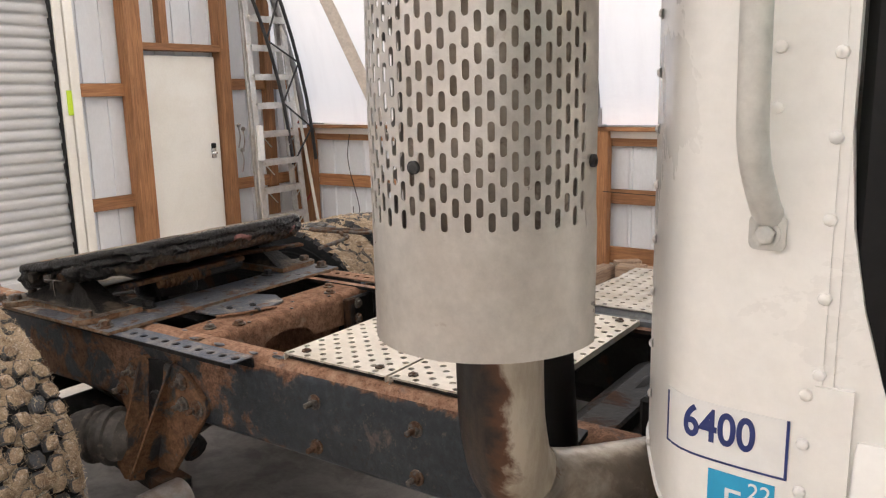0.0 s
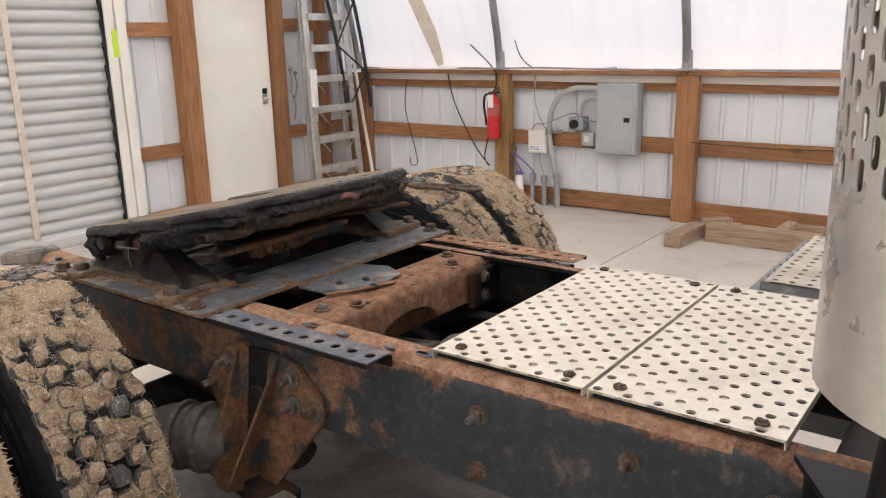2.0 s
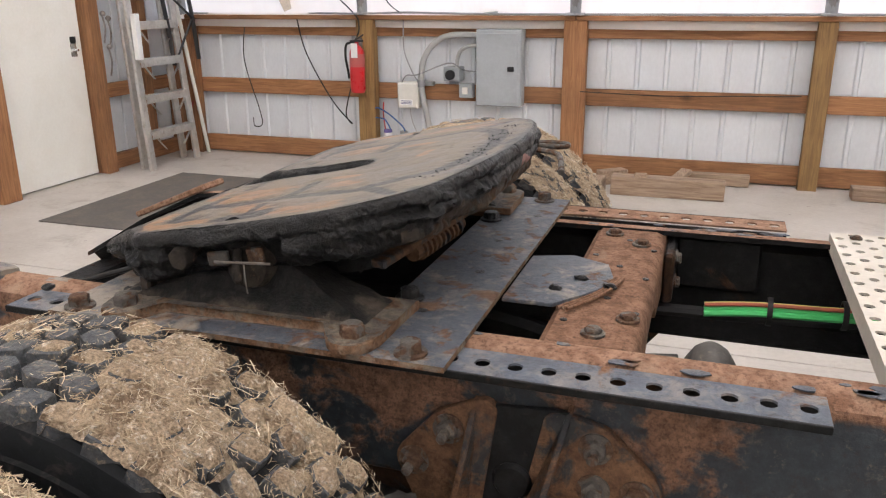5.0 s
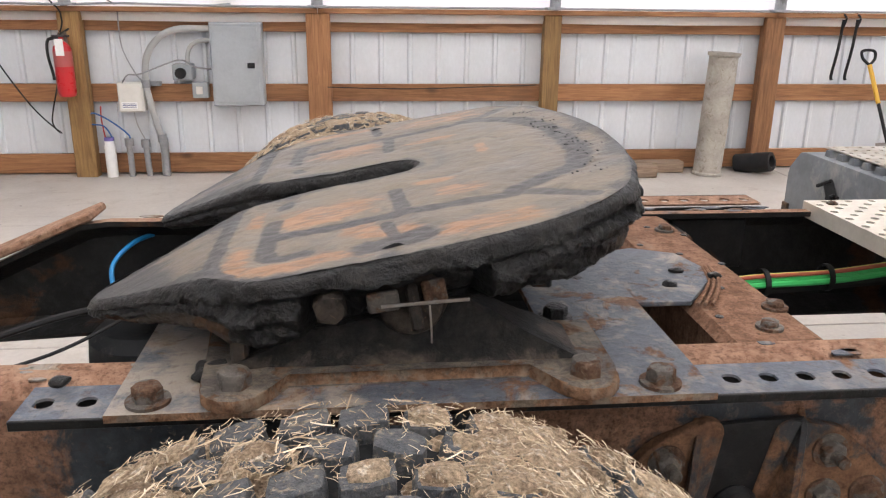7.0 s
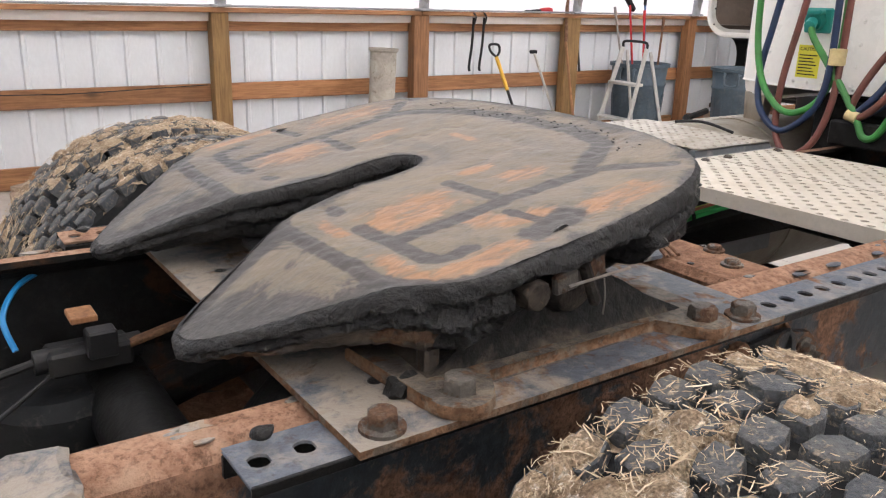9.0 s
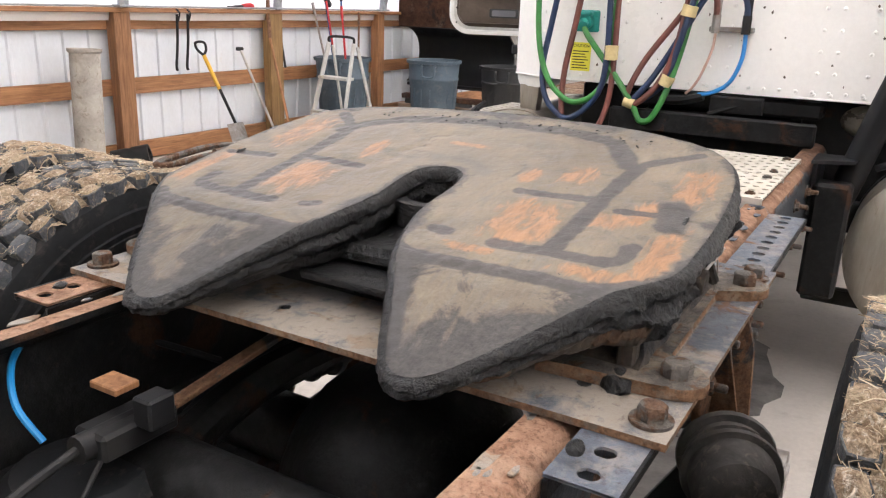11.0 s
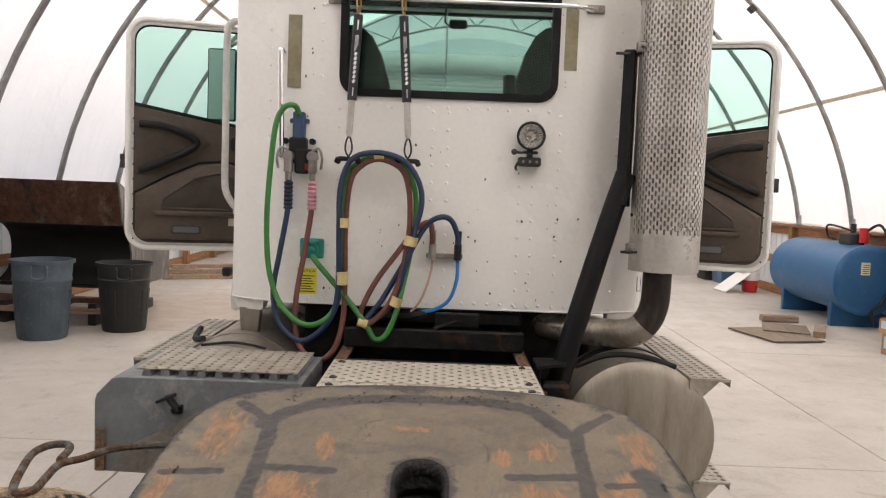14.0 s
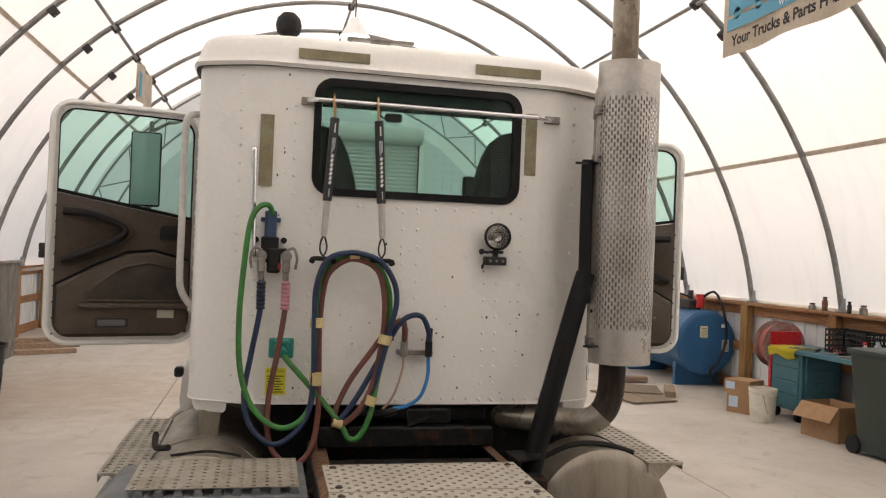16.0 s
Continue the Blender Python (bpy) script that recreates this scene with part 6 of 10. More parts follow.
def cab_side(s):
    """Rounded rear corner, quarter panel, sill, header and front pillar of one side."""
    b = B()
    col = [(x, s * y) for x, y in CORNER if x < 0.31] + [(0.318, skin(0.318, s))]
    for k in range(len(col) - 1):
        (x0, y0), (x1, y1) = col[k], col[k + 1]
        lo, hi = ZC0, ZC1
        v = [b.verts.new(p) for p in ((x0, y0, lo), (x1, y1, lo), (x1, y1, hi), (x0, y0, hi))]
        b.faces.new(v if s > 0 else v[::-1])
    bmesh.ops.remove_doubles(b, verts=b.verts[:], dist=1e-5)
    inner = {v: b.verts.new((v.co.x + 0.02 * max(0.0, 0.3 - v.co.x) / 0.3, v.co.y - s * 0.02, v.co.z)) for v in b.verts[:]}
    for f in b.faces[:]:
        b.faces.new([inner[v] for v in f.verts][::-1])
    for e in [e for e in b.edges if len(e.link_faces) == 1 and e.verts[0] in inner]:
        b.faces.new((e.verts[0], e.verts[1], inner[e.verts[1]], inner[e.verts[0]]))
    part("corner_panel", b, CABWHITE, cab, angle=25)
    b = B()
    y0, y1 = sorted((s * 0.945, s * 0.984))
    bx(b, 0.345, 1.30, y0, y1, 1.10, 1.20, 0.008)
    bx(b, 0.34, 1.30, y0, y1, 2.52, 2.62, 0.008)
    bx(b, 1.24, 1.34, y0, y1, 1.10, 2.62, 0.008)
    part("door_surround", b, CABWHITE, cab)
    b = B()
    y0, y1 = sorted((s * 0.925, s * 0.972))
    bx(b, 0.321, 0.375, y0, y1, 1.20, 2.56, 0.012)
    bx(b, 0.36, 1.26, y0, y1, 1.20, 1.23, 0.008)
    bx(b, 0.36, 1.26, y0, y1, 2.50, 2.525, 0.008)
    part("door_seal", b, SEAL, cab, "black rubber door seal")
    b = B()
    tube(b, [(-0.002, s * 0.3, 1.104)] + [(x, s * y, 1.104) for x, y in CORNER[::3]] + [(0.6, s * (CH - 0.002), 1.104)], 0.004, 8, 2)
    part("bottom_rail", b, CABWHITE, cab)
    # door jamb flange and the lapped plate at its foot
    b = B()
    jamb = [(0.308, 1.64), (0.316, 1.64), (0.326, 1.50), (0.343, 1.41), (0.353, 1.375), (0.37, 1.31), (0.395, 1.265), (0.42, 1.25), (0.42, 1.14), (0.308, 1.14)]
    prism(b, jamb if s < 0 else jamb[::-1], -s * (CH - 0.004), -s * (CH - 0.022), AX_Y, 0.002)
    bx(b, 0.308, 0.317, *sorted((s * (CH - 0.024), s * (CH - 0.007))), 1.635, 2.56, 0.003)
    part("jamb_flange", b, CABWHITE, cab, "white door jamb flange")


cab_side(1), cab_side(-1)
# floor, dash and windscreen frame
b = B()
prism(b, rounded(0.16, 1.6, -0.93, 0.93, 0.2, 6), 1.10, 1.16)
part("cab_floor", b, TRIMDARK, cab)
b = B()
bx(b, 1.28, 1.62, -0.90, 0.90, 1.16, 1.86, 0.04)
bx(b, 1.20, 1.40, 0.25, 0.85, 1.6, 1.93, 0.05)
part("dashboard", b, TRIMDARK, cab)
b = B()
for y in (-0.93, 0.93):
    beam(b, (1.36, y, 1.85), (1.26, y * 0.96, 2.70), 0.07, 0.05, 0.01)
beam(b, (1.35, 0, 1.86), (1.264, 0, 2.712), 0.006, 0.008, 0.002)
bx(b, 1.22, 1.30, -0.92, 0.92, 2.712, 2.755, 0.01)
part("windscreen_frame", b, CABWHITE, cab)
b = B()
beam(b, (1.352, 0, 1.87), (1.264, 0, 2.712), 1.76, 0.006, 0, up=(1, 0, 0.1))
ws = part("windscreen", b, GLASSC, cab)
# roof cap with a rolled gutter and shallow flutes
b = B()
lay = []
for z, g in ((2.612, 0.02), (2.628, 0.03), (2.64, 0.022), (2.665, 0.012), (2.70, 0.004), (2.74, -0.014), (2.765, -0.045), (2.78, -0.10), (2.79, -0.3)):
    o = [(x, -y) for x, y in CORNER[::2]] + [(1.22, -0.97), (1.30, -0.92), (1.32, -0.85), (1.32, 0.85), (1.30, 0.92), (1.22, 0.97)] + [(x, y) for x, y in CORNER[::-2]]
    lay.append([b.verts.new((0.775 + (x - 0.775) * (1 + g / 0.775), y * (1 + g / CH), max(z, 2.70 + 0.3 * (z - 2.612)) if x > 1.2 else z)) for x, y in o])
for a, c in zip(lay, lay[1:]):
    for k in range(len(a)):
        b.faces.new((a[k - 1], a[k], c[k], c[k - 1]))
b.faces.new(lay[-1])
lip = [b.verts.new((0.775 + (v.co.x - 0.775) * 0.94, v.co.y * 0.95, v.co.z)) for v in lay[0]]
ceil_ = [b.verts.new((v.co.x, v.co.y, 2.735)) for v in lip]
for a, c in ((lay[0], lip), (lip, ceil_)):
    for k in range(len(a)):
        b.faces.new((a[k - 1], a[k], c[k], c[k - 1])).material_index = 1
b.faces.new(ceil_).material_index = 1
roof = part("roof", b, [CABWHITE, TRIMDARK], cab, "white cab roof cap", 40)
# window: rubber seal, glass, dark top band
b = B()
ring_prism(b, rounded(-0.512, 0.467, 2.047, 2.58, 0.085, 6), rounded(-0.478, 0.433, 2.081, 2.546, 0.058, 6), -0.012, 0.036, AX_X)
part("rear_window_seal", b, SEAL, cab, "black rubber rear window seal")
b = B()
prism(b, rounded(-0.482, 0.437, 2.077, 2.550, 0.056, 6), 0.012, 0.017, AX_X)
gl_ = part("rear_window", b, GLASSG, cab, "green-tinted rear window glass")
gl_.visible_shadow = False
# added dark strip standing in for visor and headliner behind the glass
b = B()
bx(b, 0.0185, 0.0225, -0.475, 0.43, 2.452, 2.545)
part("window_sunband", b, plain("dark_band", (0.008, 0.012, 0.012), 0.15), cab, "dark band at the top of the glass")
# rivets
b = B()
spots = []
for y, z0, z1 in ((0.785, 1.15, 2.58), (0.70, 1.5, 2.0), (0.46, 1.12, 2.0), (0.40, 1.12, 1.98), (0.04, 1.12, 2.02), (-0.03, 1.12, 2.02), (-0.36, 1.12, 1.75), (-0.42, 1.12, 1.75), (-0.532, 1.12, 2.0), (-0.80, 1.12, 2.58), (0.545, 2.05, 2.58)):
    z = z0
    while z < z1:
        xx = back_x(y)
        spots.append((xx - 0.001, y, z, (-1, 0, 0)))
        z += 0.079
for k in range(23):
    spots.append((-0.001, -0.645 + 0.0585 * k, 1.128, (-1, 0, 0)))
for k in range(11):
    spots.append((-0.001, -0.48 + 0.091 * k, 2.008 + 0.004 * (k % 2), (-1, 0, 0)))
for s in (1, -1):
    for k in range(19):
        spots += [(0.303, skin(0.303, s) + s * 0.003, 1.335 + 0.0875 * k, (-0.02, s, 0))] if k < 14 else []
        spots += [(0.242, skin(0.242, s), 1.629 + 0.064 * k, (-0.08, s, 0))] if k < 12 else [(0.291, skin(0.291, s) + s * 0.002, 1.13 + 0.0595 * (k - 12), (-0.05, s, 0))] if k < 16 else []
for x, y, z, n in spots:
    m = Vector(n).to_track_quat("Z", "Y").to_matrix().to_4x4()
    m.translation = (x, y, z)
    lathe(b, [(0.0078, -0.001), (0.0064, 0.0030), (0.0036, 0.0048), (0, 0.0053)], 8, m)
part("rivets", b, CABWHITE, cab, "rows of small domed rivets", kind="stuff")
# chips and rust specks on the back wall
b = B()
rnd = random.Random(12)
for _ in range(70):
    y, z, r = rnd.uniform(-0.64, 0.64), rnd.uniform(1.14, 2.6), rnd.uniform(0.0015, 0.005)
    if -0.52 < y < 0.47 and z > 2.03:
        continue
    prism(b, [(y + r * rnd.uniform(0.5, 1.4) * math.cos(a), z + r * rnd.uniform(0.6, 2.0) * math.sin(a)) for a in [k * math.pi / 3 for k in range(6)]], -0.0012, 0.001, AX_X)
part("paint_chips", b, plain("chip_dark", (0.10, 0.075, 0.055), 0.8), cab, "small chips in the white paint", kind="stuff")
# masking tape strips
for y0, y1, z0, z1, x in ((0.640, 0.70, 2.075, 2.395, -0.0045), (-0.592, -0.535, 2.195, 2.49, -0.0025)):
    b = B()
    bx(b, x, 0.0, y0, y1, z0, z1)
    part("tape_strip", b, TAPE, cab, "strip of olive masking tape")
for y0, y1 in ((0.225, 0.545), (-0.595, -0.275)):
    b = B()
    prism(b, [(y0, 2.655), (y1, 2.655), (y1, 2.70), (y0, 2.70)], -0.022, -0.008, AX_X)
    part("tape_strip", b, TAPE, cab, "strip of olive masking tape")
# hose rail across the window
b = B()
tube(b, [(-0.002, 0.50, 2.47), (-0.055, 0.46, 2.468), (-0.068, 0.40, 2.466), (-0.07, 0.0, 2.464), (-0.07, -0.5, 2.462), (-0.06, -0.585, 2.462), (-0.01, -0.655, 2.462)], 0.011, 10, 10)
bar = part("hose_rail", b, CHROME, cab, "slim chrome hose rail")
for y in (0.49, -0.66):
    b = B()
    bx(b, -0.012, 0.0, y - 0.045, y + 0.035, 2.448, 2.485, 0.004)
    hexbolt(b, (-0.012, y, 2.467), (-1, 0, 0), 0.009, 0.008)
    part("rail_foot", b, STEEL, bar)


# hose tenders: sprung rods that carry the hose loop
SLEEVE = plain("tender_sleeve", (0.02, 0.02, 0.022), 0.45)
PRINT = plain("white_print", (0.75, 0.75, 0.75), 0.5)
for y0, y1 in ((0.379, 0.407), (0.183, 0.146)):
    top, bot = Vector((-0.095, y0, 2.385)), Vector((-0.085, y1, 1.86))
    d = bot - top
    b = B()
    cyl(b, top, top + d * 0.70, 0.0205, n=14)
    tend = part("hose_tender", b, SLEEVE, truck, "black sprung hose tender with white print")
    b = B()
    cyl(b, top + d * 0.70, bot - d * 0.02, 0.0145, n=14)
    cyl(b, bot - d * 0.025, bot, 0.011, n=12)
    part("rod", b, SHIELD, tend, "bare silver rod")
    b = B()
    tube(b, [(-0.095, y0, 2.38), (-0.108, y0 + 0.006, 2.42), (-0.105, y0 + 0.008, 2.47), (-0.075, y0 + 0.004, 2.492), (-0.05, y0, 2.47), (-0.055, y0 - 0.004, 2.43), (-0.09, y0, 2.385)], 0.0045, 8)
    part("hook", b, plain("brass_hook", (0.55, 0.33, 0.16), 0.3, 0.9), tend, "brassy hook over the rail")
    b = B()
    tube(b, [(-0.085, y1 + 0.012, 1.835), (-0.085, y1 + 0.014, 1.80), (-0.085, y1, 1.775), (-0.085, y1 - 0.014, 1.80), (-0.085, y1 - 0.012, 1.835), (-0.085, y1, 1.862)], 0.0042, 6, 6, True)
    part("carabiner", b, BLACKSTEEL, tend)
    b = B()
    for t0, t1, w, n_ in ((0.05, 0.13, 0.007, 5), (0.31, 0.57, 0.014, 7), (0.60, 0.67, 0.006, 4)):
        for k in range(n_):
            p0, p1 = top + d * (t0 + (t1 - t0) * k / n_), top + d * (t0 + (t1 - t0) * (k + 0.72) / n_)
            beam(b, p0 + Vector((-0.0195, -0.003 - w * 0.22, 0)), p1 + Vector((-0.0195, -0.003 + w * 0.22, 0)), w * 0.8, 0.0025, 0, up=(1, 0, 0))
    for k in range(4):
        beam(b, top + d * 0.17 + Vector((-0.0195, -0.009 + 0.004 * k, 0)), top + d * (0.26 + 0.015 * k) + Vector((-0.0195, -0.009 + 0.004 * k, 0)), 0.0018, 0.0025, 0, up=(1, 0, 0))
    part("print_bars", b, PRINT, tend, "white printed bars")
    b = B()
    bx(b, -0.105, -0.065, y1 - 0.045, y1 + 0.045, 1.752, 1.772, 0.005)
    for q in (-1, 1):
        bx(b, -0.11, -0.06, y1 + q * 0.045 - 0.012, y1 + q * 0.045 + 0.012, 1.74, 1.768, 0.005, Matrix.Translation((0, y1 + q * 0.045, 1.755)) @ Matrix.Rotation(radians(25 * q), 4, "X") @ Matrix.Translation((0, -y1 - q * 0.045, -1.755)))
    part("hose_clamp", b, BLACKPL, tend, "black plastic hose clamp")

# coiled service hoses
BLUEH = surface("blue_hose", (0.012, 0.030, 0.082), (0.018, 0.032, 0.07), rough=0.5, scale=12, relief=0.05)
REDH = surface("red_hose", (0.155, 0.048, 0.036), (0.115, 0.045, 0.034), rough=0.6, scale=12, relief=0.05)
GREENH = surface("green_cable", (0.04, 0.215, 0.04), (0.05, 0.17, 0.045), rough=0.5, scale=12, relief=0.05)
BLUEBR = plain("bright_blue_line", (0.02, 0.20, 0.52), 0.4)
MASK = surface("cream_tape", (0.62, 0.50, 0.25), (0.54, 0.43, 0.21), rough=0.7, scale=20)


def hose(name, pts, r, material, label):
    b = B()
    tube(b, pts, r, 10, 10)
    return part(name, b, material, truck, label)


hose("air_hose", [(-0.075, 0.670, 1.70), (-0.085, 0.668, 1.54), (-0.09, 0.700, 1.33), (-0.10, 0.722, 1.16), (-0.12, 0.69, 1.03), (-0.13, 0.60, 0.955), (-0.13, 0.52, 0.985), (-0.12, 0.45, 1.08), (-0.12, 0.43, 1.22), (-0.122, 0.434, 1.45), (-0.122, 0.432, 1.64),
                  (-0.122, 0.385, 1.76), (-0.122, 0.28, 1.792), (-0.122, 0.165, 1.765), (-0.122, 0.095, 1.68), (-0.122, 0.075, 1.58), (-0.122, 0.10, 1.46), (-0.12, 0.135, 1.30), (-0.10, 0.19, 1.13), (-0.11, 0.26, 1.06), (-0.115, 0.318, 1.035),
                  (-0.10, 0.24, 1.14), (-0.095, 0.14, 1.32), (-0.09, 0.06, 1.47), (-0.085, 0.0, 1.518), (-0.08, -0.055, 1.51), (-0.07, -0.088, 1.44), (-0.06, -0.092, 1.37)], 0.0125, BLUEH, "dark blue rubber air hose")
hose("air_hose", [(-0.075, 0.565, 1.70), (-0.085, 0.562, 1.55), (-0.095, 0.585, 1.36), (-0.105, 0.618, 1.14), (-0.12, 0.612, 0.98), (-0.14, 0.57, 0.90), (-0.17, 0.50, 0.875), (-0.15, 0.435, 0.93), (-0.12, 0.405, 1.06), (-0.10, 0.405, 1.24), (-0.092, 0.41, 1.45),
                  (-0.10, 0.40, 1.62), (-0.105, 0.37, 1.71), (-0.105, 0.28, 1.765), (-0.105, 0.175, 1.73), (-0.105, 0.135, 1.64), (-0.105, 0.125, 1.50), (-0.105, 0.135, 1.38), (-0.11, 0.16, 1.24), (-0.12, 0.21, 1.12), (-0.125, 0.28, 1.045), (-0.12, 0.325, 1.04),
                  (-0.11, 0.325, 1.10), (-0.10, 0.27, 1.22), (-0.095, 0.18, 1.35), (-0.09, 0.10, 1.46), (-0.085, 0.04, 1.495), (-0.075, 0.025, 1.45), (-0.06, 0.022, 1.38)], 0.0125, REDH, "brick red rubber air hose")
hose("power_cable", [(-0.06, 0.632, 1.95), (-0.085, 0.648, 1.985), (-0.10, 0.69, 1.975), (-0.105, 0.725, 1.90), (-0.11, 0.745, 1.70), (-0.11, 0.755, 1.48), (-0.11, 0.742, 1.27), (-0.12, 0.69, 1.12), (-0.13, 0.60, 1.035), (-0.13, 0.52, 1.03), (-0.115, 0.45, 1.09), (-0.092, 0.42, 1.22),
                     (-0.09, 0.418, 1.45), (-0.09, 0.41, 1.65), (-0.09, 0.375, 1.735), (-0.09, 0.28, 1.778), (-0.09, 0.17, 1.745), (-0.09, 0.11, 1.64), (-0.09, 0.10, 1.50), (-0.09, 0.115, 1.38), (-0.09, 0.145, 1.22), (-0.125, 0.175, 1.08), (-0.13, 0.22, 0.985), (-0.13, 0.265, 0.975),
                     (-0.125, 0.30, 1.03), (-0.11, 0.38, 1.13), (-0.10, 0.47, 1.23), (-0.085, 0.535, 1.30), (-0.055, 0.565, 1.335)], 0.0125, GREENH, "bright green coiled power cable")
for (x, y, z), ax, r in (((-0.10, 0.422, 1.48), (0, 0, 1), 0.036), ((-0.105, 0.418, 1.235), (0, 0, 1), 0.034), ((-0.10, 0.27, 1.783), (0, 1, -0.05), 0.028), ((-0.105, 0.118, 1.41), (0, 0.2, -1), 0.036), ((-0.11, 0.175, 1.14), (0, 0.4, -1), 0.034), ((-0.118, 0.318, 1.04), (0, 1, 0.3), 0.026)):
    b = B()
    a = Vector(ax).normalized()
    q = a.to_track_quat("Z", "Y").to_matrix().to_4x4()
    L = 0.03 if z < 1.3 and y > 0.4 else 0.022
    lathe(b, [(0.8 * r, -L), (r, -L * 0.9), (r * 0.97, 0), (r, L * 0.9), (0.8 * r, L)], 12, Matrix.Translation((x, y, z)) @ q @ Matrix.Diagonal((1.0, 0.85, 1, 1)))
    part("tape_wrap", b, MASK, truck, "wrap of cream masking tape")
hose("supply_line", [(-0.05, -0.092, 1.34), (-0.06, -0.092, 1.24), (-0.065, -0.06, 1.15), (-0.06, 0.0, 1.105), (-0.05, 0.06, 1.09)], 0.0085, BLUEBR, "thin bright blue air line")
hose("supply_line", [(-0.05, 0.022, 1.34), (-0.055, 0.025, 1.27), (-0.06, 0.055, 1.17), (-0.055, 0.085, 1.115), (-0.05, 0.11, 1.09)], 0.0055, plain("pale_line", (0.55, 0.36, 0.28), 0.5), "thin pale air line")
b = B()
bx(b, -0.045, 0.0, -0.115, 0.05, 1.335, 1.355, 0.003)
mani = part("hose_bracket", b, STEEL, truck, "grey steel hose bracket")
for y, mt in ((0.022, STEEL), (-0.092, BLACKPL)):
    b = B()
    cyl(b, (-0.06, y, 1.33), (-0.06, y, 1.40), 0.017, n=8)
    cyl(b, (-0.06, y, 1.40), (-0.064, y - 0.001, 1.46), 0.0145, n=12)
    part("fitting", b, mt, mani)
b = B()
tube(b, [(-0.045, 0.04, 1.085), (-0.03, 0.13, 1.06), (0.05, 0.25, 1.05)], 0.02, 8)
part("loom_sleeve", b, BLACKPL, truck)
# hose grips and couplings
for y, mt, lab in ((0.668, plain("navy_grip", (0.012, 0.016, 0.04), 0.6), "dark blue ribbed hose grip"), (0.563, plain("pink_grip", (0.55, 0.25, 0.30), 0.6), "faded pink ribbed hose grip")):
    b = B()
    prof = [(0.0, 1.53)]
    for k in range(7):
        prof += [(0.019, 1.532 + k * 0.018), (0.021, 1.540 + k * 0.018), (0.016, 1.547 + k * 0.018)]
    prof += [(0.0, 1.662)]
    lathe(b, prof, 14, Matrix.Translation((-0.082, y, 0)))
    part("hose_grip", b, mt, truck, lab)
b = B()
bx(b, -0.07, 0.0, 0.59, 0.648, 1.69, 1.80, 0.008)
bx(b, -0.05, 0.0, 0.555, 0.685, 1.775, 1.80, 0.006)
glad = part("coupling_holder", b, BLACKPL, truck, "black gladhand holder")
for y in (0.672, 0.565):
    b = B()
    bx(b, -0.105, -0.045, y - 0.017, y + 0.017, 1.69, 1.76, 0.009)
    cyl(b, (-0.10, y, 1.765), (-0.06, y, 1.765), 0.024, n=16)
    cyl(b, (-0.08, y, 1.66), (-0.08, y, 1.70), 0.014, n=10)
    tube(b, [(-0.09, y, 1.79), (-0.105, y + (0.03 if y > 0.6 else -0.03), 1.80), (-0.105, y + (0.045 if y > 0.6 else -0.045), 1.76), (-0.10, y + (0.04 if y > 0.6 else -0.04), 1.71)], 0.006, 8)
    part("coupling", b, STEEL, glad, "metal gladhand coupling")
b = B()
bx(b, -0.076, -0.03, 0.588, 0.600, 1.705, 1.735, 0.003)
part("red_tag", b, plain("red_plastic", (0.5, 0.03, 0.03), 0.5), glad)
b = B()
bx(b, -0.045, 0.0, 0.612, 0.664, 1.79, 1.965, 0.006)
bx(b, -0.02, 0.0, 0.595, 0.682, 1.915, 1.935, 0.003)
bx(b, -0.055, -0.04, 0.622, 0.654, 1.80, 1.95, 0.004)
sock = part("plug_holder", b, plain("blue_holder", (0.045, 0.085, 0.17), 0.45), truck, "blue plug holder")
b = B()
bx(b, -0.06, 0.0, 0.60, 0.676, 1.735, 1.85, 0.006)
for y in (0.578, 0.70):
    cyl(b, (-0.03, y, 1.835), (-0.0, y, 1.835), 0.014, n=12)
part("holder_base", b, BLACKPL, sock)
TEAL = plain("teal_plastic", (0.03, 0.30, 0.25), 0.4)
b = B()
bx(b, -0.012, 0.0, 0.515, 0.625, 1.31, 1.40, 0.01)
cyl(b, (-0.012, 0.57, 1.355), (-0.045, 0.57, 1.35), 0.033, n=16)
bx(b, -0.06, -0.02, 0.535, 0.60, 1.375, 1.395, 0.006)
cyl(b, (-0.045, 0.57, 1.35), (-0.075, 0.562, 1.335), 0.02, n=12)
part("socket", b, TEAL, truck, "teal electric socket with plug")
b = B()
bx(b, -0.0022, 0.0, 0.545, 0.635, 1.145, 1.265, 0.0)
lab = part("caution_label", b, plain("yellow_label", (0.80, 0.74, 0.06), 0.5), truck, "yellow caution label")
RX = Matrix(((0, 0, -1, 0), (-1, 0, 0, 0), (0, 1, 0, 0), (0, 0, 0, 1)))
words("CAUTION", 0.017, Matrix.Translation((-0.0026, 0.59, 1.25)) @ RX, BLACKPL, lab)
b = B()
for k in range(7):
    bx(b, -0.0028, -0.002, 0.555 + 0.008 * (k % 3), 0.628, 1.155 + 0.0118 * k, 1.159 + 0.0118 * k)
part("print_bars", b, BLACKPL, lab)
# work lamp
b = B()
m = Matrix.Translation((-0.06, -0.395, 1.893)) @ Matrix.Rotation(radians(-90), 4, "Y")
lathe(b, [(0, -0.05), (0.03, -0.05), (0.052, -0.03), (0.062, 0.0), (0.064, 0.025), (0.058, 0.03), (0.053, 0.022)], 28, m)
lamp = part("work_lamp", b, BLACKPL, truck, "round black work lamp with clear lens")
b = B()
lathe(b, [(0.0, -0.014), (0.015, -0.011), (0.03, -0.002), (0.042, 0.009), (0.054, 0.021)], 28, m)
part("reflector", b, plain("lamp_reflector", (0.93, 0.92, 0.90), 0.22, 0.85), lamp, "silvered bowl reflector")
b = B()
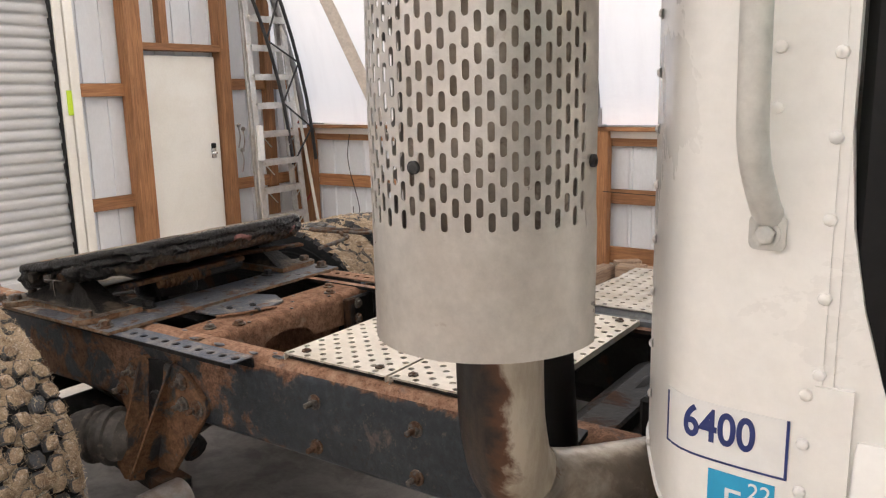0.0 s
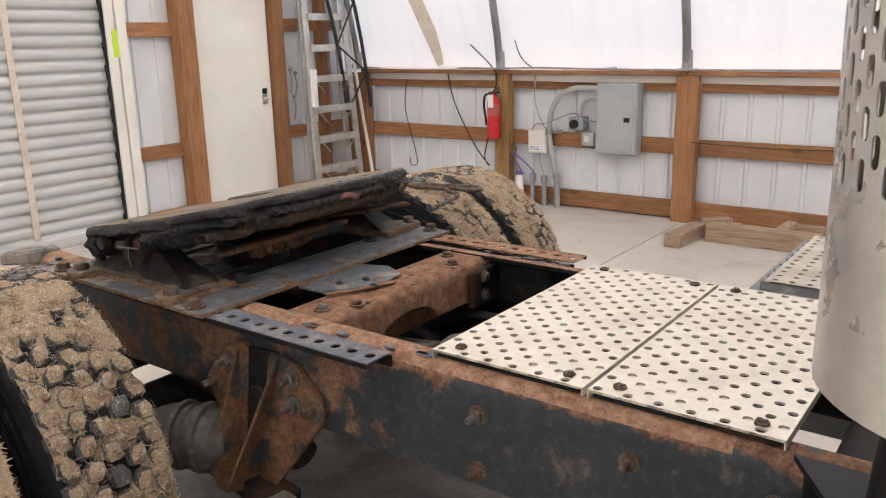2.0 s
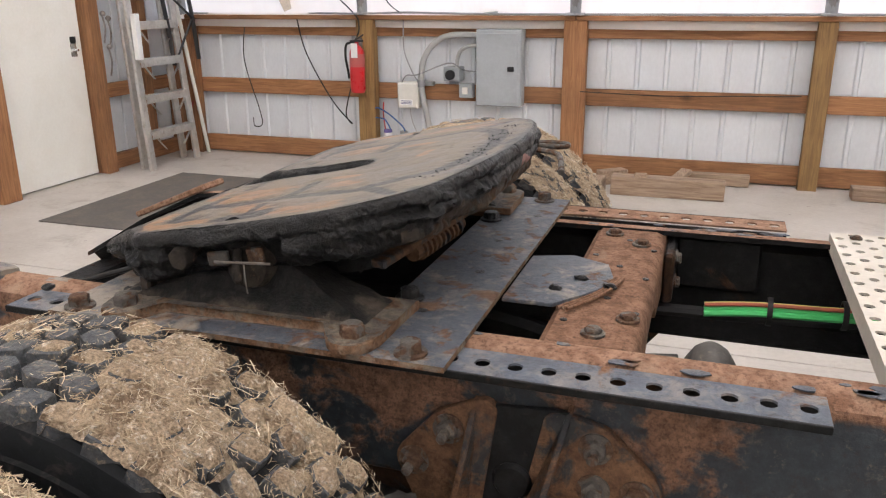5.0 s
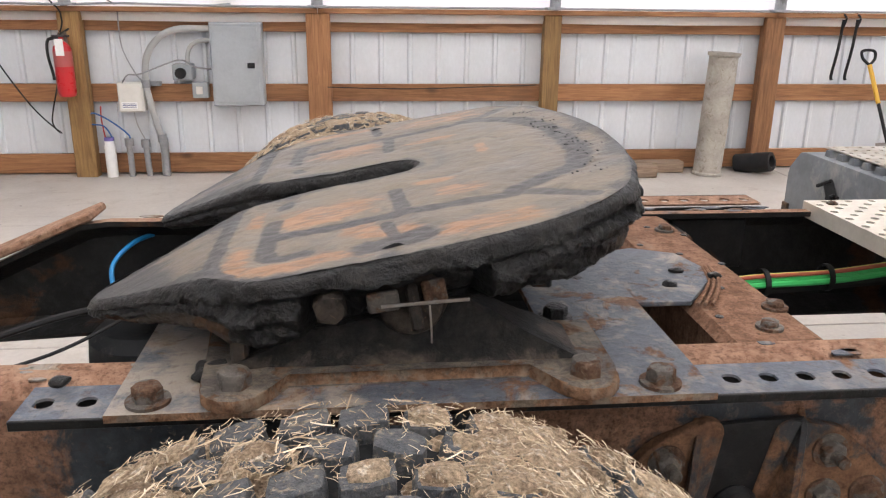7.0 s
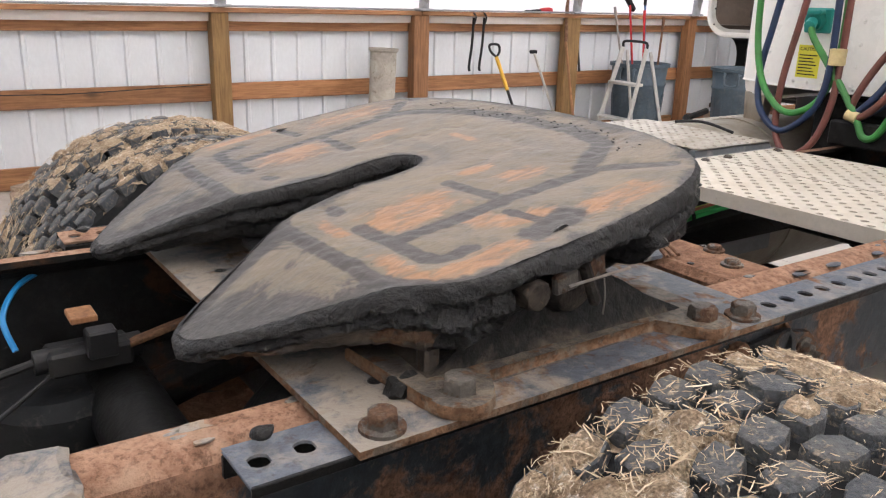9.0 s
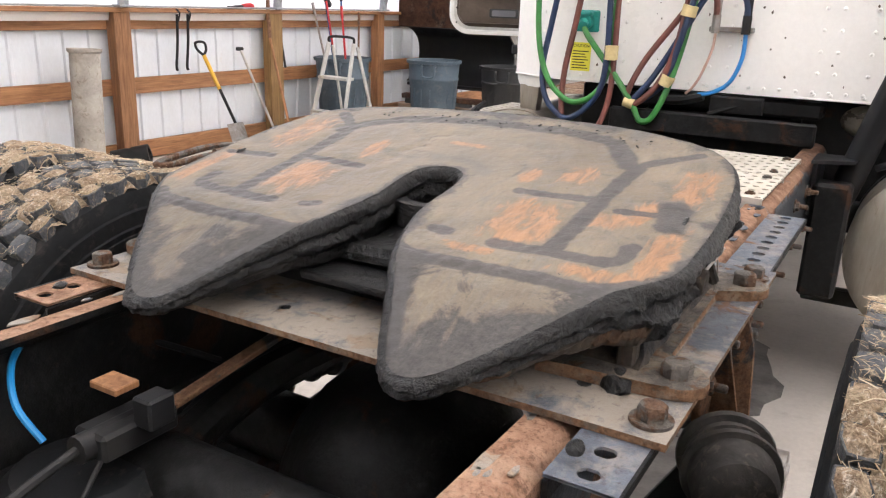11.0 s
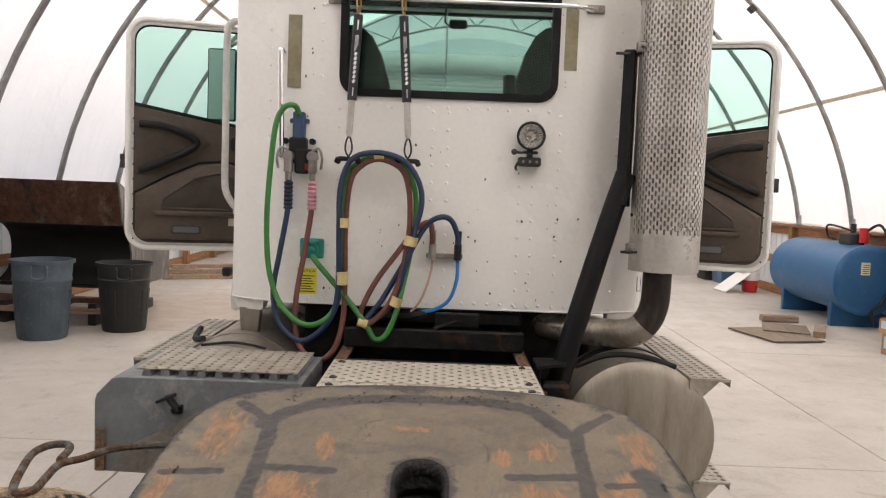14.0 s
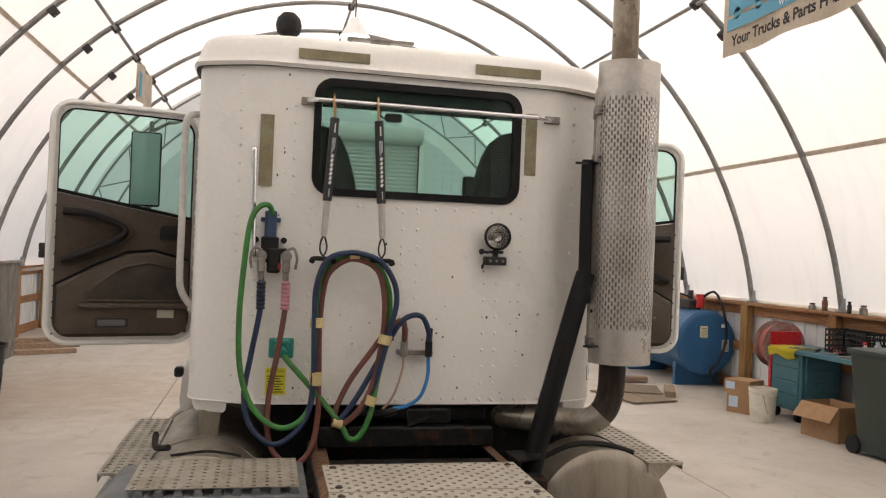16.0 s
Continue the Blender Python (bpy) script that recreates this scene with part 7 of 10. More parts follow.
lathe(b, [(0.0, 0.030), (0.03, 0.028), (0.054, 0.022), (0.054, 0.0205), (0.03, 0.0262), (0.0, 0.028)], 28, m)
lens = part("lens", b, glass("lamp_glass", (0.98, 0.98, 0.97)), lamp, "clear lamp lens")
lens.visible_shadow = False
b = B()
lathe(b, [(0, 0.004), (0.005, 0.002), (0.006, -0.004), (0.006, -0.014)], 12, m)
part("bulb", b, STEEL, lamp)
b = B()
bx(b, -0.07, -0.04, -0.43, -0.36, 1.815, 1.828, 0.004)
bx(b, -0.075, -0.01, -0.445, -0.345, 1.76, 1.80, 0.006)
cyl(b, (-0.05, -0.395, 1.80), (-0.05, -0.395, 1.835), 0.014, n=10)
ball(b, (-0.06, -0.325, 1.822), 0.014, 10)
tube(b, [(-0.06, -0.33, 1.822), (-0.06, -0.36, 1.818)], 0.006)
tube(b, [(-0.05, -0.345, 1.775), (-0.05, -0.335, 1.755), (-0.03, -0.34, 1.745)], 0.006)
part("lamp_bracket", b, BLACKSTEEL, lamp)
many("bolt", (-0.425, -0.395, -0.365), lambda b, y: hexbolt(b, (-0.075, y, 1.78), (-1, 0, 0), 0.006, 0.005, False), STEEL, lamp)
# grab bars
b = B()
tube(b, [(0.0, 0.72, 2.225), (-0.05, 0.72, 2.232), (-0.058, 0.72, 2.20), (-0.056, 0.715, 2.0), (-0.055, 0.71, 1.80), (-0.05, 0.708, 1.765), (0.0, 0.708, 1.755)], 0.013, 10)
part("grab_bar", b, CHROME, truck, "chrome grab bar")
for s, x0, z0, z1 in ((1, 0.25, 1.53, 2.42), (-1, 0.228, 1.522, 2.40)):
    yb = abs(skin(x0, 1))
    b = B()
    tube(b, [(x0 + 0.012, s * (yb + 0.002), z0 - 0.012), (x0 + 0.010, s * (yb + 0.022), z0 + 0.005), (x0 + 0.004, s * (yb + 0.052), z0 + 0.06), (x0 + 0.002, s * (yb + 0.06), z0 + 0.13), (x0, s * (yb + 0.06), z0 + 0.35), (x0, s * (yb + 0.06), z1 - 0.1), (x0 + 0.02, s * (yb + 0.045), z1 - 0.02), (x0 + 0.06, s * (yb + 0.01), z1)], 0.0165, 14)
    gb = part("grab_bar", b, GREYFRAME, truck, "painted grey grab bar")
    b = B()
    m = Matrix.Translation((x0 + 0.012, s * (yb + 0.004), z0 - 0.032)) @ Matrix.Rotation(radians(s * 4), 4, "Z")
    prism(b, rounded(-0.020, 0.020, -0.019, 0.021, 0.007), -0.004, 0.004, m @ AX_Y, 0.002)
    lathe(b, [(0.0155, 0.0), (0.0155, 0.003), (0.0125, 0.004)], 20, m @ Matrix.Translation((0, s * 0.004, 0)) @ Matrix.Rotation(radians(-90 * s), 4, "X"))
    hexbolt(b, m @ Vector((0, s * 0.006, 0)), (-0.07, s, 0), 0.0095, 0.010, False)
    part("bar_foot", b, GREYFRAME, gb)

# unit sticker on the quarter panel
NAVY = plain("navy_print", (0.02, 0.035, 0.16), 0.4)
STK = plain("white_sticker", (0.82, 0.82, 0.80), 0.35)
RYR = Matrix(((1, 0, 0, 0), (0, 0, -1, 0), (0, 1, 0, 0), (0, 0, 0, 1)))


def on_corner(co):
    """Lays a flat place (along the skin back from the door edge, out, up) on the corner of the right side."""
    x, y = (float(np.interp(co.x, RUN, [q[k] for q in CORNER[::-1]])) for k in (0, 1))
    x2, y2 = (float(np.interp(co.x + 0.004, RUN, [q[k] for q in CORNER[::-1]])) for k in (0, 1))
    n = Vector((y2 - y, x2 - x, 0)).normalized()
    return Vector((x + n.x * co.y, -y + n.y * co.y, co.z))


RUN = [0.0]
for (xa_, ya_), (xb_, yb_) in zip(CORNER[::-1], CORNER[-2::-1]):
    RUN.append(RUN[-1] + math.hypot(xa_ - xb_, ya_ - yb_))


def corner_patch(u0, u1, z0, z1, t=0.0012):
    b = B()
    n = 10
    lay = [[b.verts.new(on_corner(Vector((u0 + (u1 - u0) * i / n, h, z)))) for i in range(n + 1)] for h, z in ((t, z0), (t, z1), (-0.004, z1), (-0.004, z0))]
    for r0, r1 in zip(lay, lay[1:] + lay[:1]):
        for i in range(n):
            b.faces.new((r0[i], r0[i + 1], r1[i + 1], r1[i]))
    for i in (0, n):
        b.faces.new([r[i] for r in lay])
    return b


UM = Matrix(((-1, 0, 0, 0), (0, 0, 1, 0), (0, 1, 0, 0), (0, 0, 0, 1)))
st = part("unit_sticker", corner_patch(0.1335, 0.298, 1.199, 1.273), STK, truck, "white sticker with a navy border")
words("6400", 0.058, Matrix.Translation((0.217, 0.0016, 1.2415)) @ UM @ Matrix.Diagonal((0.80, 1, 1, 1)), NAVY, st, bend=on_corner, bold=0.0011)
for u0, u1, z0, z1 in ((0.1335, 0.298, 1.199, 1.2015), (0.1335, 0.1368, 1.199, 1.273), (0.2952, 0.298, 1.199, 1.268)):
    part("border", corner_patch(u0, u1, z0, z1, 0.002), NAVY, st)
part("overlap_strip", corner_patch(0.103, 0.124, 1.322, 2.58, 0.003), CABWHITE, cab, "riveted overlap of the door pillar")
part("overlap_strip", corner_patch(0.070, 0.1115, 1.105, 1.3215, 0.0035), CABWHITE, cab, "lapped plate at the pillar's foot")
st = part("permit_sticker", corner_patch(0.146, 0.226, 1.108, 1.188), plain("cyan_sticker", (0.02, 0.36, 0.62), 0.4), truck, "blue permit sticker")
words("E", 0.05, Matrix.Translation((0.195, 0.0016, 1.150)) @ UM, STK, st, bend=on_corner)
words("22", 0.028, Matrix.Translation((0.163, 0.0016, 1.173)) @ UM, STK, st, bend=on_corner)
st = part("unit_sticker", corner_patch(0.150, 0.290, 1.215, 1.272), STK, truck, "white sticker with a navy border")
for v in st.data.vertices:
    v.co.y = -v.co.y
st.data.flip_normals()

# seats, steering wheel and inside mirror
for y, s in ((0.47, 1), (-0.55, -1)):
    back = [(-0.24, 1.62), (-0.235, 1.90), (-0.215, 2.125), (-0.175, 2.26), (-0.135, 2.335), (-0.09, 2.372), (-0.04, 2.385), (0.10, 2.385), (0.16, 2.36), (0.22, 2.20), (0.24, 1.90), (0.24, 1.62)]
    b = B()
    prism(b, [(y + s * q, z + (0.03 if s < 0 else 0.0)) for q, z in (back[::-1] if s > 0 else back)], 0.10, 0.24, AX_X, 0.02)
    seat = part("seat", b, TRIMDARK, cab, "dark cloth high-backed seat")
    b = B()
    bx(b, 0.20, 0.72, y - 0.24, y + 0.24, 1.52, 1.64, 0.05, None, 3)
    part("cushion", b, TRIMDARK, seat)
    b = B()
    bx(b, 0.25, 0.62, y - 0.18, y + 0.18, 1.16, 1.52, 0.02)
    part("pedestal", b, BLACKPL, seat)
b = B()
bx(b, 0.15, 0.19, -0.336, -0.278, 2.02, 2.190, 0.010)
bx(b, 0.10, 0.24, -0.33, -0.10, 1.16, 2.03, 0.012)
part("centre_box", b, TRIMDARK, cab)
b = B()
m = Matrix.Translation((1.12, 0.47, 1.95)) @ Matrix.Rotation(radians(-62), 4, "Y")
tube(b, [m @ Vector((0.22 * math.cos(a), 0.22 * math.sin(a), 0)) for a in [k * math.pi / 12 for k in range(24)]], 0.016, 8, 2, True)
for a in (0.3, 2.4, 4.5):
    cyl(b, m @ Vector((0, 0, 0)), m @ Vector((0.21 * math.cos(a), 0.21 * math.sin(a), 0)), 0.011, n=6)
part("steering_wheel", b, BLACKPL, cab)
b = B()
bx(b, 1.12, 1.15, -0.118, -0.012, 2.587, 2.640, 0.012)
tube(b, [(1.18, 0.01, 2.73), (1.15, 0.012, 2.66), (1.14, 0.010, 2.62), (1.14, -0.03, 2.605)], 0.005)
part("inside_mirror", b, BLACKPL, cab, "black box hung from the headliner on a bent arm")
# bonnet and front, seen through the glass
b = B()
lay = []
for x, hw, z in ((1.42, 0.80, 1.86), (1.9, 0.72, 1.84), (2.6, 0.62, 1.76), (3.2, 0.56, 1.66), (3.35, 0.52, 1.58), (3.38, 0.5, 0.75)):
    lay.append([b.verts.new((x, y, zz)) for y, zz in ((-hw, 0.75), (-hw, z - 0.28), (-hw * 0.93, z - 0.1), (-hw * 0.7, z - 0.02), (0, z), (hw * 0.7, z - 0.02), (hw * 0.93, z - 0.1), (hw, z - 0.28), (hw, 0.75))])
for a, c in zip(lay, lay[1:]):
    for k in range(8):
        b.faces.new((a[k], a[k + 1], c[k + 1], c[k]))
b.faces.new(lay[0]), b.faces.new(lay[-1][::-1])
part("bonnet", b, CABWHITE, truck, "white sloping bonnet", 40)
for s in (1, -1):
    b = B()
    bx(b, 2.1, 3.35, *sorted((s * 0.62, s * 1.13)), 0.95, 1.12, 0.05, None, 3)
    part("front_wing", b, CABWHITE, truck)
    b = B()
    m = Matrix.Translation((2.75, s * 1.0, 0.5)) @ Matrix.Rotation(radians(90), 4, "X")
    lathe(b, [(0.12, -0.06), (0.28, -0.12), (0.33, -0.14), (0.45, -0.145), (0.49, -0.12), (0.50, 0), (0.49, 0.12), (0.45, 0.145), (0.33, 0.14), (0.28, 0.12), (0.12, 0.06)], 40, m)
    fwheel = part("front_wheel", b, TYRE, truck, "black front tyre")
# dark panel added where only shade lies below the cab
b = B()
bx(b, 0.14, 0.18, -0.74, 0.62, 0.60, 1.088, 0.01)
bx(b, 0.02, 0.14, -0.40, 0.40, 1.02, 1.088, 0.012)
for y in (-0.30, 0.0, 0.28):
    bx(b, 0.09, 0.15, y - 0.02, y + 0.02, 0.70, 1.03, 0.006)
part("cab_bulkhead", b, UNDER, truck, "black filler panel and bars added under the cab floor")
b = B()
bx(b, 3.4, 3.52, -1.1, 1.1, 0.45, 0.8, 0.04)
part("bumper", b, CHROME, truck)
# lower cab skirt at the corner and side skirt
for s in (1, -1):
    b = B()
    rows = []
    for z, k0, k1 in ((1.097, 0.800, 0.956), (1.075, 0.802, 0.953), (1.058, 0.806, 0.944), (1.05, 0.815, 0.935)):
        row = []
        for i in range(7):
            y = k0 + (k1 - k0) * i / 6
            row.append((back_x(y) + 0.012 + 0.25 * (1.092 - z), s * y, z))
        rows.append([b.verts.new(q) for q in row + [(q[0] + 0.10, q[1], q[2]) for q in row[::-1]]])
    for r0, r1 in zip(rows, rows[1:]):
        for i in range(len(r0)):
            b.faces.new((r0[i - 1], r0[i], r1[i], r1[i - 1]))
    b.faces.new(rows[0]), b.faces.new(rows[-1])
    part("corner_gusset", b, CABWHITE, truck, "white rounded lip under the cab corner", 50)
    b = B()
    prism(b, [(s * y, z) for y, z in ((0.825, 1.055), (0.925, 1.055), (0.915, 0.93), (0.835, 0.93))][::(1 if s < 0 else -1)], 0.11, 0.17, AX_X, 0.004)
    part("corner_bracket", b, TANKALU, truck, "dull metal bracket under the cab corner")
    b = B()
    sill = [(0.955, 1.095), (0.958, 1.262), (0.992, 1.266), (1.008, 1.24), (1.022, 1.15), (1.030, 1.06), (1.028, 1.01), (1.0, 1.0), (0.97, 1.02)]
    prism(b, [(s * y, z) for y, z in (sill if s < 0 else sill[::-1])], 0.345, 1.3, AX_X, 0.006)
    sk = part("side_skirt", b, CABWHITE, truck, "white flared sill below the door")
    b = B()
    bx(b, 0.25, 0.31, *sorted((s * 1.01, s * 1.05)), 1.18, 1.225, 0.008)
    if s > 0:
        part("door_latch_pin", b, BLACKPL, sk)
    else:
        b.free()
b = B()
cyl(b, (0.30, 0.59, 2.775), (0.30, 0.59, 2.825), 0.026, n=14)
lathe(b, [(0, 2.822), (0.026, 2.822), (0.055, 2.845), (0.063, 2.88), (0.055, 2.915), (0.032, 2.94), (0, 2.944)], 24, Matrix.Translation((0.30, 0.59, 0)))
part("roof_beacon", b, BLACKPL, truck, "round black roof beacon")
b = B()
bx(b, 0.35, 0.40, -0.04, 0.30, 2.86, 2.875, 0.004)
cyl(b, (0.37, 0.28, 2.785), (0.37, 0.28, 2.865), 0.008, n=8)
cyl(b, (0.37, 0.10, 2.785), (0.37, 0.10, 2.865), 0.008, n=8)
bx(b, 0.35, 0.40, 0.08, 0.18, 2.84, 2.866, 0.006)
part("roof_horn", b, STEEL, truck, "thin metal roof horn")


MIRRORG = plain("mirror_pale_metal", (0.86, 0.88, 0.88), 0.42, 0.75)

# ---- open doors ----
TRIMLOW = surface("lower_door_trim", (0.105, 0.078, 0.058), (0.082, 0.062, 0.046), rough=0.55, scale=6, relief=0.1)


def cab_door(s, hinge, free):
    hx, hy = hinge
    u = Vector((free[0] - hx, free[1] - hy, 0))
    W = u.length
    u.normalize()
    n = Vector((u.y * s * -1, u.x * s, 0))
    m = Matrix(((u.x, 0, n.x, hx), (u.y, 0, n.y, hy), (0, 1, 0, 0), (0, 0, 0, 1)))
    b = B()
    ring_prism(b, rounded(0.0, W, 1.235, 2.555, 0.12, 8), rounded(0.045, W - 0.045, 1.28, 2.51, 0.09, 8), -0.035, 0.03, m)
    d = part("cab_door", b, GREYFRAME, truck, "open cab door with brown inner trim")
    b = B()
    tube(b, [m @ Vector((p[0], p[1], 0.026)) for p in rounded(0.015, W - 0.015, 1.25, 2.54, 0.107, 8)], 0.0145, 10, closed=True, straight=True)
    part("frame_lip", b, CABWHITE, d, "rounded white edge of the door frame")
    b = B()
    ring_prism(b, rounded(0.040, W - 0.040, 1.275, 2.515, 0.093, 8), rounded(0.052, W - 0.052, 1.287, 2.503, 0.085, 8), 0.004, 0.016, m)
    part("frame_seal", b, SEAL, d, "black rubber seal inside the frame")
    sl0, sl1 = 1.93, 2.055
    b = B()
    prism(b, [(0.035, 1.30), (0.10, 1.262), (W - 0.10, 1.262), (W - 0.035, 1.30), (W - 0.035, sl1), (0.035, sl0)], -0.03, 0.028, m, 0.008)
    part("trim_panel", b, TRIM, d, "brown moulded trim panel")
    b = B()
    prism(b, [(0.035, sl0 + 0.003), (W - 0.035, sl1 + 0.003), (W - 0.035, sl1 + 0.022), (0.035, sl0 + 0.022)], -0.02, 0.02, m)
    part("glass_seal", b, SEAL, d)
    b = B()
    prism(b, [(0.04, sl0 + 0.02), (W - 0.04, sl1 + 0.02), (W - 0.04, 2.47), (W - 0.08, 2.515), (0.08, 2.515), (0.04, 2.47)], -0.003, 0.003, m)
    g = part("door_glass", b, GLASSG, d, "green-tinted door glass")
    g.visible_shadow = False
    # lower raised moulding with map pocket
    b = B()
    lo = [(0.06, 1.30), (W - 0.09, 1.30), (W - 0.06, 1.34), (W - 0.06, 1.56), (W - 0.24, 1.66), (W - 0.40, 1.735), (0.25, 1.75), (0.06, 1.70)]
    prism(b, lo, 0.026, 0.068, m, 0.018)
    part("lower_moulding", b, TRIMLOW, d, "lighter brown lower moulding")
    # dark tube laid along the groove in place of its shade
    b = B()
    tube(b, [m @ Vector((p[0], p[1] + 0.004, 0.031)) for p in ((W - 0.05, 1.56), (W - 0.24, 1.668), (W - 0.40, 1.743), (0.25, 1.758), (0.06, 1.708))], 0.006, 8, straight=True)
    part("trim_seam", b, SEAL, d, "dark seam in the trim")
    b = B()
    prism(b, [(0.10, 1.485), (W - 0.20, 1.485), (W - 0.205, 1.53), (W - 0.38, 1.65), (0.28, 1.68), (0.10, 1.64)], 0.0685, 0.073, m, 0.003)
    part("map_pocket", b, TRIMDARK, d, "dark grained pocket panel")
    b = B()
    tube(b, [m @ Vector((p[0], p[1], 0.071)) for p in ((0.10, 1.478), (W - 0.205, 1.478), (W - 0.215, 1.535), (W - 0.385, 1.66), (0.28, 1.69), (0.10, 1.65))], 0.007, 8, closed=True, straight=True)
    part("pocket_rim", b, TRIMLOW, d)
    b = B()
    prism(b, [(0.06, 1.44), (W - 0.17, 1.44), (W - 0.155, 1.465), (0.06, 1.468)], 0.067, 0.10, m, 0.011)
    part("pocket_edge", b, TRIMLOW, d)
    b = B()
    prism(b, rounded(W - 0.42, W - 0.25, 1.335, 1.385, 0.01), 0.0675, 0.076, m, 0.003)
    part("reflector", b, plain("grey_reflector", (0.03, 0.03, 0.03), 0.35), d, "grey reflector")
    b = B()
    prism(b, rounded(W - 0.405, W - 0.265, 1.343, 1.377, 0.008), 0.0762, 0.0775, m)
    part("reflector_lens", b, plain("reflector_face", (0.16, 0.16, 0.17), 0.2), d)
    if s > 0:
        b = B()
        prism(b, rounded(W - 0.66, W - 0.57, 1.385, 1.43, 0.004), 0.0682, 0.070, m)
        part("label_plate", b, plain("cream_label", (0.66, 0.62, 0.50), 0.5), d)
    # V-shaped pull
    b = B()
    tube(b, [m @ Vector(p) for p in ((W - 0.08, 1.955, 0.04), (W - 0.20, 1.945, 0.075), (W - 0.34, 1.90, 0.08), (W - 0.385, 1.855, 0.08), (W - 0.34, 1.81, 0.08), (W - 0.20, 1.74, 0.075), (W - 0.08, 1.69, 0.04))], 0.021, 10)
    part("pull_handle", b, BLACKPL, d, "black V-shaped pull handle")
    b = B()
    prism(b, [(W - 0.055, 1.67), (W - 0.055, 2.0), (W - 0.12, 2.0), (W - 0.38, 1.94), (W - 0.46, 1.86), (W - 0.36, 1.76), (W - 0.12, 1.66)], 0.028, 0.036, m, 0.004)
    part("handle_recess", b, TRIM, d)
    b = B()
    prism(b, rounded(0.10, 0.22, 1.82, 1.90, 0.02), 0.028, 0.045, m, 0.006)
    part("switch_panel", b, BLACKPL, d)
    b = B()
    for z in (1.72, 1.76):
        bx(b, -0.012, 0.012, -0.02, 0.02, -0.02, 0.02, 0.004, Matrix.Translation(m @ Vector((W + 0.008, z, 0))))
    part("latch", b, BLACKSTEEL, d)
    b = B()
    for k in range(9):
        lathe(b, [(0.006, 0), (0.004, 0.003), (0, 0.004)], 8, m @ Matrix.Translation((W - 0.045, 1.3 + 0.085 * k, 0.0345)))
    part("trim_screws", b, BLACKSTEEL, d, kind="stuff")
    # mirror on its brackets, on the far side of the glass
    c = m @ Vector((0.265, 2.235, -0.26))
    b = B()
    mm = Matrix.Translation(c) @ Matrix.Rotation(radians(95 if s > 0 else 85), 4, "Z")
    bx(b, -0.085, 0.085, -0.022, 0.022, -0.22, 0.22, 0.01, mm)
    mir = part("mirror", b, BLACKPL, d, "tall dark-edged mirror on steel brackets")
    # mirror pane as pale rough metal
    b = B()
    bx(b, -0.077, 0.077, 0.0222, 0.0245, -0.21, 0.21, 0, mm)
    part("mirror_plate", b, MIRRORG, d, "pale rough metal face of the mirror")
    b = B()
    for z in (1.93, 2.52):
        tube(b, [m @ Vector((0.10, z, -0.035)), m @ Vector((0.12, z, -0.2)), m @ Vector((0.15, z, -0.27)), c + Vector((0, 0, (z - 2.24) * 0.74))], 0.011, 8)
    tube(b, [m @ Vector((0.24, 1.93, -0.26)), m @ Vector((0.24, 2.52, -0.26))], 0.014, 8)
    part("mirror_bracket", b, STEEL, d)
    return d


cab_door(1, (1.17, 1.04), (0.94, 1.80))
cab_door(-1, (1.17, -1.04), (0.94, -1.89))

# ---- exhaust ----
MX, MY, MR = -0.128, -0.989, 0.155
b = B()
lathe(b, [(0.05, 1.35), (0.115, 1.37), (0.128, 1.39), (0.128, 2.60), (0.115, 2.64), (0.062, 2.66), (0.062, 1.35)], 36, Matrix.Translation((MX + 0.012, MY + 0.015, 0)))
muff = part("muffler", b, MUFFLERP, truck, "steel exhaust muffler behind a perforated heat shield")
cells = []
PU, PV = 0.0145, 0.0356
NC = 46
for i in range(NC):
    u = (i - (NC - 1) / 2) * PU
    for k in range(30):
        cells.append((u, 1.482 + PV * (k + 0.5) + (PV / 2 if i % 2 else 0)))


def shield_place(u, v, t):
    a = radians(232) + u / MR
    bulge = 0.004 * noise.noise((u * 6, v * 4, 2))
    return MX + (MR - t + bulge) * math.cos(a), MY + (MR - t + bulge) * math.sin(a), v


perforated("heat_shield", cells, (PU, PV), slot_hole(0.0044, 0.0076), 0.0016, shield_place, SHIELD, muff, "stainless heat shield with rows of slots", 14)
b = B()


def sheet(b, u0, u1, v0, v1, nu=40, nv=1):
    rows = []
    for j in range(nv + 1):
        rows.append([b.verts.new(shield_place(u0 + (u1 - u0) * i / nu, v0 + (v1 - v0) * j / nv, 0)) for i in range(nu + 1)])
    for r0, r1 in zip(rows, rows[1:]):
        for i in range(nu):
            b.faces.new((r0[i], r0[i + 1], r1[i + 1], r1[i]))


UW = NC * PU / 2
for z0, z1 in ((1.325, 1.482), (2.59, 2.73)):
    sheet(b, -UW - 0.03, UW + 0.03, z0, z1)
sheet(b, -UW - 0.03, -UW, 1.482, 2.59, 3, 20)
sheet(b, UW, UW + 0.03, 1.482, 2.59, 3, 20)
for i in range(NC):
    u = (i - (NC - 1) / 2) * PU
    if i % 2:
        sheet(b, u - PU / 2, u + PU / 2, 1.482, 1.482 + PV / 2, 1)
    z_end = 1.482 + PV * 30 + (PV / 2 if i % 2 else 0)
    if z_end < 2.59:
        sheet(b, u - PU / 2, u + PU / 2, z_end, 2.592, 1)
bmesh.ops.remove_doubles(b, verts=b.verts[:], dist=1e-5)
bmesh.ops.solidify(b, geom=b.faces[:], thickness=0.0016)
part("shield_band", b, SHIELD, muff, "plain stainless band of the shield", 40)


def shield_bolt(b, p):
    q = Vector(shield_place(p[0], p[1], -0.001))
    hexbolt(b, q, (q - Vector((MX, MY, p[1]))).normalized(), 0.005, 0.006)


